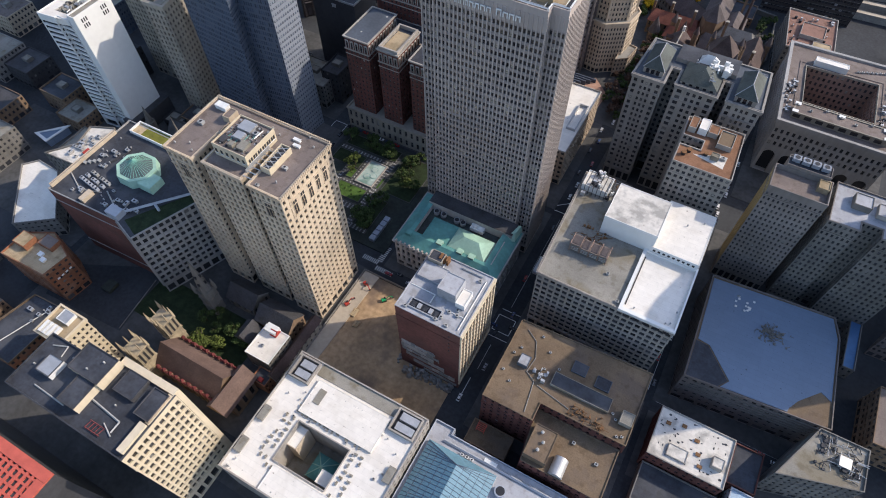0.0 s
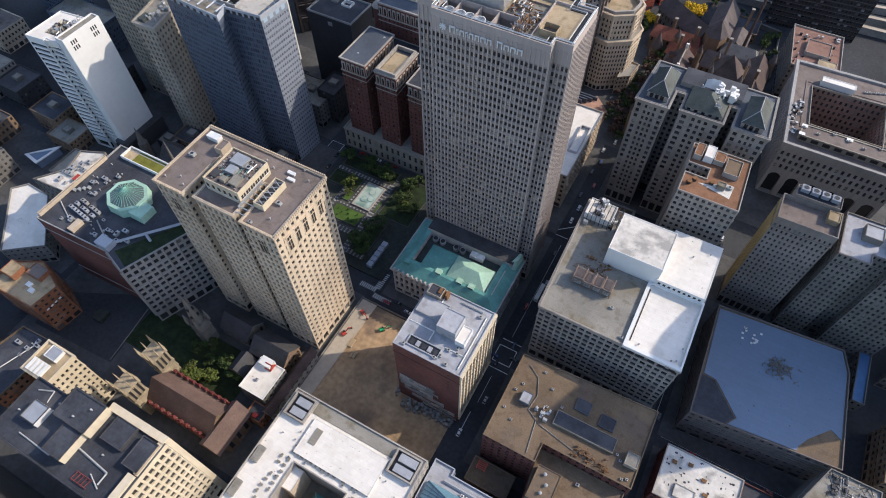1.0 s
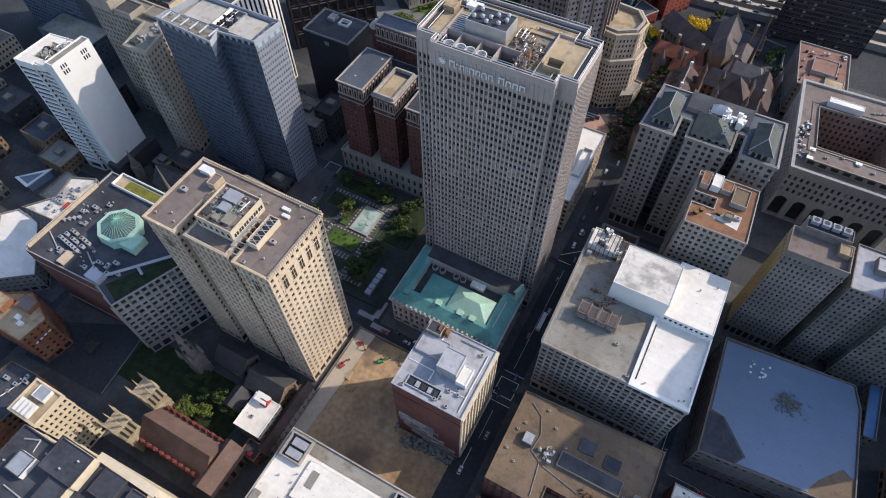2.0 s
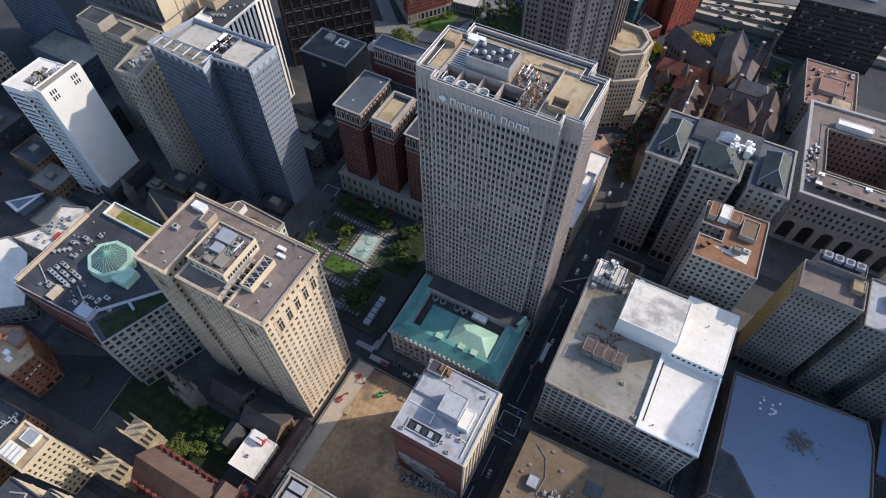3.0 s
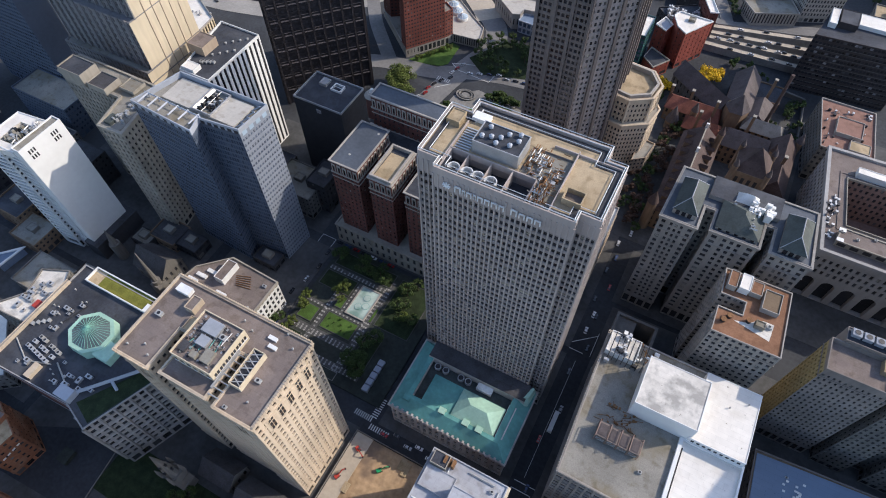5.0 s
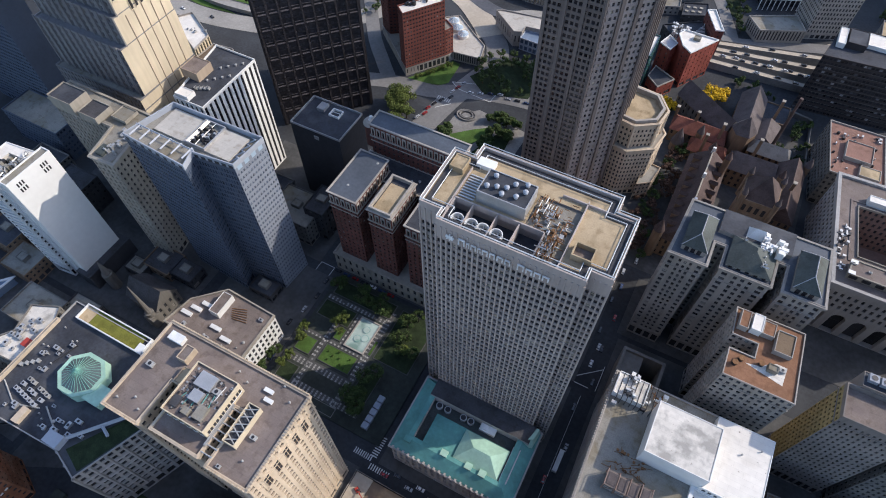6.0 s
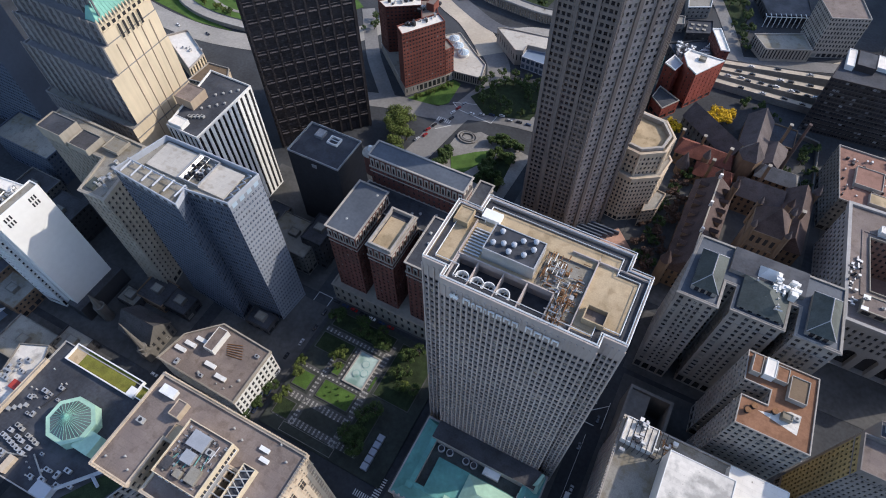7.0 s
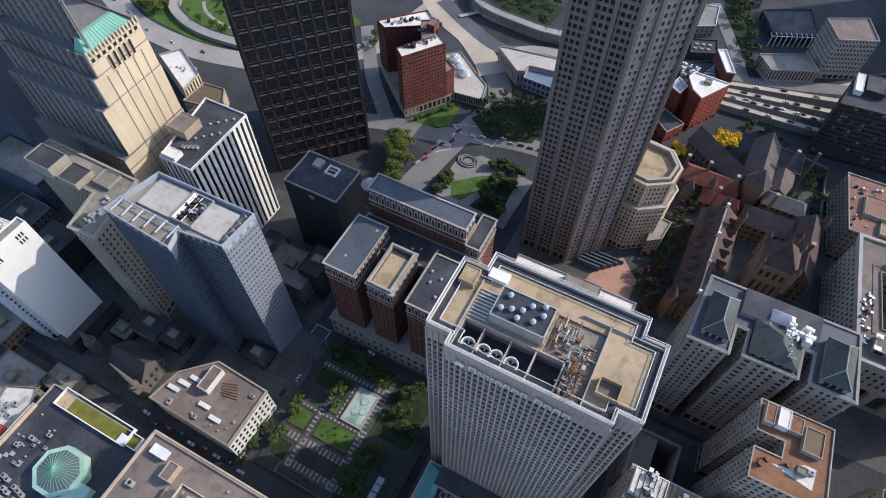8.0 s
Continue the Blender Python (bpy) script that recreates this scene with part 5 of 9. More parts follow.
annex = building("brick_annex", "lower brick annex with a stained brown roof", [(-6, 78), (31, 78), (31, 102.8), (-7.8, 102.8), (-7.8, 94)], 0.16, 28, "red_brick", "brown_roof", 4.2, 3.6, 0.4, 0.5, limit=40, parapet=0.5, rim="brown_roof")
block(annex, "roof_house", -6, 80, 4.5, 95, 27.5, 32.5, "brown_roof", "brown_roof", 0.4, label="raised brown roof ringed by a white edge")
s = Shape()
n = 12
for i in range(n):
    a0, a1 = math.pi * i / n, math.pi * (i + 1) / n
    s.face([(10 + 3.2 * math.cos(a0), 78.5, 28 + 3.2 * math.sin(a0)), (10 + 3.2 * math.cos(a1), 78.5, 28 + 3.2 * math.sin(a1)), (10 + 3.2 * math.cos(a1), 87, 28 + 3.2 * math.sin(a1)), (10 + 3.2 * math.cos(a0), 87, 28 + 3.2 * math.sin(a0))])
s.face([(10 + 3.2 * math.cos(math.pi * i / n), 78.5, 28 + 3.2 * math.sin(math.pi * i / n)) for i in range(n + 1)])
s.face([(10 + 3.2 * math.cos(math.pi * i / n), 87, 28 + 3.2 * math.sin(math.pi * i / n)) for i in reversed(range(n + 1))])
whole("round_tank", s, ["metal"], "grey barrel-shaped tank on a brown roof", "tank", at=(10, 83, 27.5))
ac_unit(12, 96, 27.5, 1.5, 1.2, 1.1, where="brown roof")
ac_unit(24, 92, 27.5, 1.5, 1.2, 1.1, where="brown roof")
for x, y in ((-2, 92), (0, 88), (-1, 84)):
    vent(x, y, 32.3, 1, "brown roof")
low = building("rust_roof_shed", "low shed with a rusty roof beside the brick wall", rect(-34, 79, -13, 91), 0.16, 10, "brown_stone", "brown_roof", 4, 4, 0.4, 0.4, base=0, limit=20)

s = Shape()
for k in range(5):
    s.beam((-31, 86 + k * 0.9, 11.6), (-27, 86 + k * 0.9, 11.6), 0.3)
for x in (-31, -27):
    s.beam((x, 86, 11.6), (x, 89.6, 11.6), 0.35)
    s.beam((x, 86, 9.1), (x, 86, 11.6), 0.3)
    s.beam((x, 89.6, 9.1), (x, 89.6, 12.6), 0.3)
whole("steel_rack", s, ["steel_red"], "red steel rack on the shed roof", "frame", at=(-29, 88, 9.1))

# ---- large low block with pale membrane roof ----
big = building("broad_store", "broad low store with a pale membrane roof", [(46, 152.5), (112.4, 158.3), (108.6, 208), (104.5, 219.5), (43.6, 215.6)], 0.16, 26, "taupe", "brown_roof", 4.6, 4, 0.5, 0.4, limit=120, parapet=0.8)
s = Shape()
o = [(44.8, 214), (46.9, 175), (52.8, 174.3), (57.6, 169.1), (66, 159.9), (62.8, 155.2), (93, 157.8), (93.6, 160.4), (96.6, 165.6), (105.2, 175.2), (110.2, 172.5), (107.6, 207.6), (103.9, 218.6)]
s.prism([(x, y) for x, y in reversed(o)], 25.2, 25.5, 0)
part("membrane", s, ["membrane"], big, "pale membrane that leaves two corners bare")
# The shade over this roof corner is laid on as a dark patch.
s = Shape()
s.prism([(46.8, 153.6), (61.8, 155), (65.2, 159.6), (57, 168.6), (52.4, 173.6), (46.2, 174)], 25.2, 25.4, 0)
part("tar_corner", s, ["tar_roof"], big, "roof corner painted dark for shade")
s = Shape()
rnd = random.Random(14)
for k in range(90):
    x, y = rnd.gauss(78, 2.9), rnd.gauss(194, 2.2)
    s.box(x, y, 25.5, x + rnd.uniform(0.3, 1.1), y + rnd.uniform(0.3, 1.1), 25.55 + rnd.uniform(0.15, 0.9))
    s.beam((x, y, 25.7), (x + rnd.uniform(-2, 2), y + rnd.uniform(-2, 2), 26 + rnd.uniform(0, 0.8)), 0.18)
whole("rubbish_heap", s, ["grey_stone"], "heap of dark scrap in the middle of a pale roof", "scrap", kind="stuff", at=(78, 194, 25.5))
for k in range(13):
    hatch(58 + rnd.uniform(0, 9), 201 + rnd.uniform(0, 8), 25.5, 0.9, 0.7, 0.5, "white_metal", "small white roof vent on a pale roof")
for k in range(5):
    s = Shape()
    s.beam((48 + k, 152.3 + 0.088 * k, 14 + k * 2.3), (111, 157.8, 14 + k * 2.3), 0.35)
    part("front_rail", s, ["grey_stone"], big)

small = building("stained_roof_block", "small brick block with a stained white roof", rect(43, 112, 78, 137), 0.16, 18, "red_brick", "dirty_roof", 4.2, 3.6, 0.4, 0.5, limit=40, parapet=0.6, rim="pale_stone")
block(small, "roof_house", 70, 119, 75, 124, 17.4, 21, "pale_stone", "dirty_roof")
block(small, "roof_house", 51, 115, 60, 121, 17.4, 18.6, "pale_stone", "dirty_roof")
for x, y in ((48, 130), (55, 132), (62, 128), (66, 117), (56, 118), (64, 122)):
    hatch(x, y, 17.4, 2, 1.4, 0.8, "rust", "small dark roof hatch on a stained roof")
s = Shape()
for k in range(46):
    x, y = rnd.uniform(44.5, 76), rnd.uniform(113.5, 135.5)
    a, c = rnd.uniform(0.3, 1.1), rnd.uniform(0.3, 0.9)
    o = [(x + a * math.cos(t) * rnd.uniform(0.6, 1), y + c * math.sin(t) * rnd.uniform(0.6, 1)) for t in (0.2, 1.1, 2.2, 3.1, 4.2, 5.2)]
    s.prism(o, 17.41, 17.46)
tagged(part("roof_patch", s, ["tar_roof"], small, "dark tar patches on the stained roof"), kind="stuff")
building("side_block", "low red brick block with a dark roof", rect(79, 118, 92, 138), 0.16, 14, "red_brick", "tar_roof", 4, 3.4, 0.4, 0.5, limit=24)
building("cluttered_roof_block", "grey block with a cluttered pale roof", [(93, 126), (128, 136), (128, 156), (107, 156)], 0.16, 28, "grey_stone", "gravel_roof", 4, 3.4, 0.4, 0.5, limit=60, blank=(3,))
s = Shape()
for k in range(34):
    x, y = rnd.uniform(110, 125), rnd.uniform(138, 153)
    if k % 2:
        s.beam((x, y, 28.2), (x + rnd.uniform(2, 5), y + rnd.uniform(-1, 1), 28.2), 0.25)
    else:
        s.beam((x, y, 28.3), (x + rnd.uniform(-1, 1), y + rnd.uniform(2, 5), 28.3), 0.22)
    s.beam((x, y, 27.1), (x, y, 28.4), 0.2)
s.box(116, 142, 27.1, 121, 147, 29.5)
for k in range(60):
    x, y, a = rnd.uniform(106, 126), rnd.uniform(137, 154), rnd.uniform(0, 3.1)
    s.beam((x, y, 27.5), (x + 3 * math.cos(a), y + 3 * math.sin(a), 27.5 + rnd.uniform(0, 1.2)), 0.28, 1)
    if k % 4 == 0:
        s.box(x, y, 27.1, x + rnd.uniform(0.8, 2.6), y + rnd.uniform(0.8, 2.2), 27.3 + rnd.uniform(0.3, 1.6), 1)
whole("roof_frames", s, ["metal", "dark_slate"], "pale and black frames and ducts crowding a roof", "machinery", kind="stuff", at=(118, 146, 27.1))
low = building("dark_low_block", "low dark-roofed block beside the stained roof", rect(44, 92, 80, 111), 0.16, 9, "grey_stone", "tar_roof", 4, 3.4, 0.4, 0.4, base=0, limit=20)
building("pale_blue_block", "low block with a pale blue roof", rect(82, 104, 96, 117), 0.16, 14, "pale_frame", "skylight", 4, 3.4, 0.4, 0.5, limit=20)
building("corner_slab", "tan-roofed slab block", rect(132, 165, 170, 196), 0.16, 20, "brown_stone", "mauve_roof", 4, 3.4, limit=30)
building("blue_canopy_block", "low block with a blue metal roof", rect(118, 205, 124, 250), 0.16, 10, "grey_stone", "blue_tarp", 4, 4, 0.4, 0.4, base=0, limit=10)

# ---- grey tower with the golden side, and its neighbour ----
gold = building("grey_tower", "grey stone tower with a golden side wall", rect(45.5, 236, 72, 252), 0.16, 79, "dun_stone", "mauve_roof", 3.5, 2.2, 0.42, 0.5, 0.4, 0.25, 9, limit=260, parapet=2.6, rim="dun_stone")
# Yellow reflected light on this one side is put into the wall colour.
M["gold_glow"] = material("golden_reflected_light", (0.3, 0.235, 0.105), 0.6, 0.2, 0.05, 0.6, True)
for o in gold.children:
    if o.name.startswith("wall") and abs(o.data.vertices[0].co.x + gold.location.x - 45.5) < 0.01 and abs(o.data.vertices[1].co.x + gold.location.x - 45.5) < 0.01:
        o.data.materials[0] = M["gold_glow"]
        tagged(o, "side wall with golden reflected light in its colour")
block(gold, "plant_house", 50, 252, 70, 259, 0.16, 81, "dun_stone", "tar_roof", 0.4)
for x in (53, 57.5, 62, 66.5):
    ac_unit(x, 256, 80.8, 3.6, 3.4, 2.2, where="grey tower plant house", mat="slate_panel")
block(gold, "stair_house", 66, 245, 71, 251, 76.4, 79.6, "tan_roof", "tan_roof")
grey2 = building("grey_block", "grey stone office block with deep light courts", [(76, 235), (90, 235), (90, 241), (99, 241), (99, 235), (124, 235), (124, 262), (76, 262)], 0.16, 72, "grey_stone", "grey_roof", 3.7, 2.5, 0.46, 0.5, limit=220, parapet=0.7, rim="dun_stone")
block(grey2, "roof_house", 84, 248, 92, 256, 71.3, 75, "grey_stone", "grey_roof")
block(grey2, "roof_house", 95, 247, 103, 255, 71.3, 74, "pale_stone", "grey_roof")

# ---- block with the rust-coloured roof ----
ORANGE = [(0.5, 235), (30, 235), (28.5, 270), (-1, 270), (0, 255.5), (11, 255.5), (11, 248.5), (0.3, 248.5)]
orange = building("rust_roof_block", "pale office block with a rust-coloured roof and a notch", ORANGE, 0.16, 74, "pale_stone", "orange_roof", 3.8, 2.9, 0.55, 0.52, 0.4, 0.25, 8, limit=240, parapet=0.6, rim="pale_stone")
block(orange, "roof_house", 17, 254, 24.5, 265, 73.4, 76.5, "pale_stone", "brown_roof", 0.5)
block(orange, "roof_house", 1, 259, 5, 268, 73.4, 77, "pale_stone", "orange_roof", 0.3)
block(orange, "roof_house", 6, 259.5, 10.5, 268, 73.4, 77.5, "white_panel", "white_roof", 0.3)
block(orange, "roof_house", 11, 260, 16, 267, 73.4, 76.5, "pale_stone", "orange_roof", 0.3)
s = Shape()
s.face([(8, 244.5, 73.45), (24, 241, 73.45), (24.5, 250, 73.45), (20, 250, 73.45), (13, 245.5, 73.45)])
part("tarpaulin", s, ["dirty_roof"], orange, "pale torn roof covering")
for x, y in ((4, 242), (6, 245), (14, 246.5)):
    s = Shape()
    s.drum(x, y, 73.4, 75, 1.1, 0, 12)
    s.drum(x, y, 75, 75.4, 1.3, 1, 12)
    whole("cooling_unit", s, ["dark_metal", "rust"], "small dark round cooling unit on the rust roof", "cooling unit", "rust roof units", at=(x, y, 73.4))
block(orange, "stair_house", 16.5, 244.5, 20.5, 247.5, 73.4, 76.4, "gravel_roof", "gravel_roof")
ac_unit(22.5, 247.5, 73.4, 2.4, 1.6, 1.4, where="rust-coloured roof")

# ---- grey block with three wings ----
WING = [(-37, 279), (-20, 279), (-20, 294), (-14, 294), (-14, 281), (8, 281), (8, 296), (13, 296), (13, 281), (31, 281), (29, 314), (-35, 314)]
wing = building("winged_block", "sooty pale stone block with three projecting wings", WING, 0.16, 82, "soot_stone", "lead", 3.9, 2.9, 0.52, 0.58, 0.45, 0.22, 10, limit=200, top=2, cornice=0.8, parapet=0.6, groups={i: ((0.26, 1), (0.48, 3), (0.26, 1)) for i in range(len(WING)) if WING[i][1] == WING[(i + 1) % len(WING)][1] and WING[i][1] < 290 and abs(WING[i][0] - WING[(i + 1) % len(WING)][0]) > 8})
for x0, x1 in ((-33, -22), (16, 27)):
    s = Shape()
    s.box(x0, 283, 81.4, x1, 304, 85, 1)
    s.gable(x0 - 0.5, 282.5, x1 + 0.5, 304.5, 85, 91, "y", 0, 5)
    part("hip_roof", s, ["green_slate", "soot_stone"], wing, "green-grey hipped roof over a wing")
    for k in range(3):
        s = Shape()
        s.box(x0 + 1.5 + k * 2.8, 282.6, 81.9, x0 + 3.3 + k * 2.8, 283.02, 84.4)
        part("window", s, ["black_glass"], wing)
s = Shape()
s.box(-12.5, 283, 81.4, 6.5, 300, 83.4, 1)
s.gable(-13, 282.4, 7, 300.6, 83.4, 89.5, "y", 0, 8)
part("hip_roof", s, ["green_slate", "soot_stone"], wing, "green-grey hipped roof over the middle wing")
s = Shape()
for k in range(5):
    s.box(-11.3 + k * 3.7, 282.7, 81.9, -9.7 + k * 3.7, 283.02, 83.2)
part("attic_window", s, ["black_glass"], wing)
s = Shape()
rnd = random.Random(21)
for k in range(24):
    x, y = rnd.uniform(-2, 8), rnd.uniform(293, 302)
    s.box(x, y, 84, x + rnd.uniform(0.8, 2.5), y + rnd.uniform(0.8, 2.5), 86 + rnd.uniform(0.8, 3))
s.gable(-8, 301.5, 2, 308, 84, 88, "x", 0, 3)
whole("white_ductwork", s, ["white_metal"], "bright white ducts and boxes on a dark roof", "machinery", kind="stuff", at=(-2, 293, 86))
for k in range(8):
    s = Shape()
    x = rnd.uniform(-9, 3)
    s.beam((x, 286 + k * 1.6, 86.8), (x + rnd.uniform(-4, 5), 286 + k * 1.6, 86.8), 0.6)
    s.beam((x, 286 + k * 1.6, 86), (x, 286 + k * 1.6, 88.4), 0.5)
    part("duct", s, ["metal"], wing)
for x0, x1 in ((-33, -22), (16, 27)):
    s = Shape()
    xm = (x0 + x1) / 2
    s.beam((xm, 287.5, 91.1), (xm, 299.5, 91.1), 0.35)
    for xa in (x0 - 0.5, x1 + 0.5):
        s.beam((xa, 282.5, 85.1), (xm, 287.5, 91.1), 0.3)
        s.beam((xa, 304.5, 85.1), (xm, 299.5, 91.1), 0.3)
    part("hip_ridge", s, ["grey_roof"], wing, "pale metal ridges of a hipped roof")
for k in range(3):
    ac_unit(-17 + k * 2.8, 306, 81.4, 2.4, 1.6, 1.4, where="dark slate roof")
s = Shape()
s.box(-19.8, 300, 78, 12.8, 313.5, 84, 0, 1)
part("spine_roof", s, ["soot_stone", "tar_roof"], wing)

# ---- stone block round a court, with arches ----
fr = thing("court_block", 80, 372, 0.16, "large limestone office block round a brown court", "building")
OUT = [(47, 331), (112, 331), (108, 412), (40, 410)]
INN = [(56, 353), (98, 353), (96, 392), (52, 390)]
wins = []
for i in range(4):
    a, b = OUT[i], OUT[(i + 1) % 4]
    run = (Vector(b) - Vector(a)).length
    s = Shape()
    if i == 0:
        wins += facade(s, a, b, 22, 42, round(run / 3.4), 4, 0.45, 0.6, 0.6, 0.2)
        wins += facade(s, a, b, 0.16, 22, 6, 1, 0.66, 0.82, 3.0, 0.02)
    else:
        wins += facade(s, a, b, 0.16, 42, round(run / 3.4), 9, 0.45, 0.6, 0.5, 0.2)
    part("wall", s, ["cool_granite"], fr)
    c, d = INN[i], INN[(i + 1) % 4]
    s = Shape()
    wins += facade(s, d, c, 12, 42, round((Vector(d) - Vector(c)).length / 3.2), 7, 0.45, 0.55, 0.4, 0.25)
    part("court_wall", s, ["court_brick"], fr, "brown brick court wall")
    s = Shape()
    s.face([(*a, 42), (*b, 42), (*d, 42), (*c, 42)])
    part("roof", s, ["mauve_roof"], fr)
for k in range(6):  # round heads of the great arches
    s = Shape()
    xc, hw, zt = 47 + 65 * (k + 0.5) / 6, 0.33 * 65 / 6, 0.16 + 21.84 * 0.84
    for sg in (-1, 1):
        arc = [(xc + sg * hw * math.cos(a * math.pi / 12), 330.96, zt - hw + hw * math.sin(a * math.pi / 12)) for a in range(7)]
        p_ = arc + [(xc + sg * hw, 330.96, zt)]
        s.face(p_ if sg < 0 else p_[::-1])
    part("arch_head", s, ["cool_granite"], fr)
s = Shape()
s.ring(inset(OUT, -1.4), inset(OUT, 0.5), 41, 43.4)
s.ring(inset(OUT, -0.8), inset(OUT, -0.02), 38.5, 41)
part("cornice", s, ["cool_granite"], fr)
s = Shape()
s.ring([INN[i] for i in range(4)], inset(INN, 0.4), 41.5, 43)
part("court_rim", s, ["limestone"], fr, "stone coping round the court")
s = Shape()
s.face([(*p, 12) for p in INN])
part("court_floor", s, ["court_brick"], fr)
s = Shape()
s.prism([(52, 337), (106, 337), (105, 347), (53, 347)], 42, 46, 0, 1)
s.ring([(51.6, 336.6), (106.4, 336.6), (105.4, 347.4), (52.6, 347.4)], [(52.4, 337.4), (105.6, 337.4), (104.6, 346.6), (53.4, 346.6)], 46, 46.5, 0)
part("upper_roof", s, ["limestone", "mauve_roof"], fr, "raised front roof with a pale edge")
s = Shape()
s.ring([(52, 349), (102, 349), (99, 396), (48, 394)], [(53, 350), (101, 350), (98.2, 395), (49, 393)], 42, 42.4, 0)
part("roof_rail", s, ["mauve_roof"], fr, "low kerb round the court roof")
fit_windows(fr, wins, "glass", "dark_metal", 220)
s = Shape()
for k in range(8):
    s = Shape()
    s.box(53 + k * 6.5, 336.8, 43, 57 + k * 6.5, 337.0, 45.2)
    part("attic_window", s, ["dark_metal"], fr)
block(fr, "white_house", 56, 393, 76, 398, 42, 46, "white_panel", "white_roof", 0.3)
for k in range(14):
    rnd_x, rnd_y = 49 + 4.2 * k, 342 + (k % 3) * 2
    ac_unit(rnd_x if k % 2 else rnd_x * 0.3 + 68, rnd_y if k % 2 else 399 + k * 0.5, 46 if k % 2 and 53 < rnd_x < 104 and rnd_y < 346.5 else 42, 1.5, 1.2, 1.1, where="mauve-brown roof")
for x0_, y0_ in ((51.6, 336.6), (102.6, 336.6), (52, 344), (101.6, 344), (77, 344.4)):
    hatch(x0_ + 1.6, y0_ + 1.2, 46, 3.2, 2.2, 0.9, "white_panel", "white capped block on a raised roof")
s = Shape()
rnd = random.Random(47)
for k in range(70):
    x, y = (rnd.uniform(99.5, 106), rnd.uniform(352, 396)) if k % 2 else (rnd.uniform(43.5, 50), rnd.uniform(340, 372))
    s.box(x, y, 42, x + rnd.uniform(0.4, 2.2), y + rnd.uniform(0.4, 2.2), 42 + rnd.uniform(0.4, 2.4), rnd.choice((0, 0, 1)))
whole("roof_clutter", s, ["metal", "dark_metal"], "grey ducts and machines along a court roof", "machinery", kind="stuff", at=(75, 370, 42))
s = Shape()
for k in range(30):
    x, y = rnd.uniform(37, 63), rnd.uniform(428, 469)
    s.box(x, y, 29.1, x + rnd.uniform(0.5, 1.8), y + rnd.uniform(0.5, 1.8), 29.4 + rnd.uniform(0.4, 1.8), rnd.choice((0, 1)))
whole("roof_clutter", s, ["metal", "dark_metal"], "small machines on a reddish roof", "machinery", kind="stuff", at=(50, 448, 29.1))
fr2 = building("square_block", "grey stone block with a walled mauve roof", [(38, 425), (70, 425), (66, 472), (32, 472)], 0.16, 30, "grey_stone", "terracotta_roof", 4, 3.2, 0.45, 0.5, limit=80, rim="pale_stone")
block(fr2, "roof_house", 44, 440, 60, 456, 29.1, 32, "pale_stone", "terracotta_roof", 0.6)
block(fr2, "roof_house", 54, 428, 66, 437, 29.1, 31.5, "pale_stone", "tan_roof", 0.4)

# ---- behind the tower ----
ow = building("white_terrace_block", "low stone block with white and blue-shaded roofs", rect(-128, 256, -58, 318), 0.16, 30, "buff", "white_roof", 4, 3.4, limit=60, rim="pale_stone")
block(ow, "roof_house", -98, 304, -78, 317, 29.1, 33, "gravel_roof", "gravel_roof", 0.4)
s = Shape()
s.ring(rect(-66, 276, -60, 300), rect(-65.5, 276.5, -60.5, 299.5), 29.1, 31)
part("roof_curb", s, ["metal"], ow)

# ---- red brick hotel ----
hotel = thing("brick_hotel", -172, 280, 0.16, "red brick hotel with three tall wings on a stone base", "hotel")
wins = []
BASE = rect(-207, 238, -137, 306)
for i in range(4):
    s = Shape()
    a, b = BASE[i], BASE[(i + 1) % 4]
    wins += facade(s, a, b, 0.16, 16, round((Vector(b) - Vector(a)).length / 4.4), 2, 0.42, 0.6, 0.5, 0.2)
    part("wall", s, ["limestone"], hotel, "pale stone base wall")
s = Shape()
s.face([(*p, 15.6) for p in BASE])
s.ring(inset(BASE, -0.4), inset(BASE, 0.5), 15.2, 16.6)
part("base_roof", s, ["limestone"], hotel)


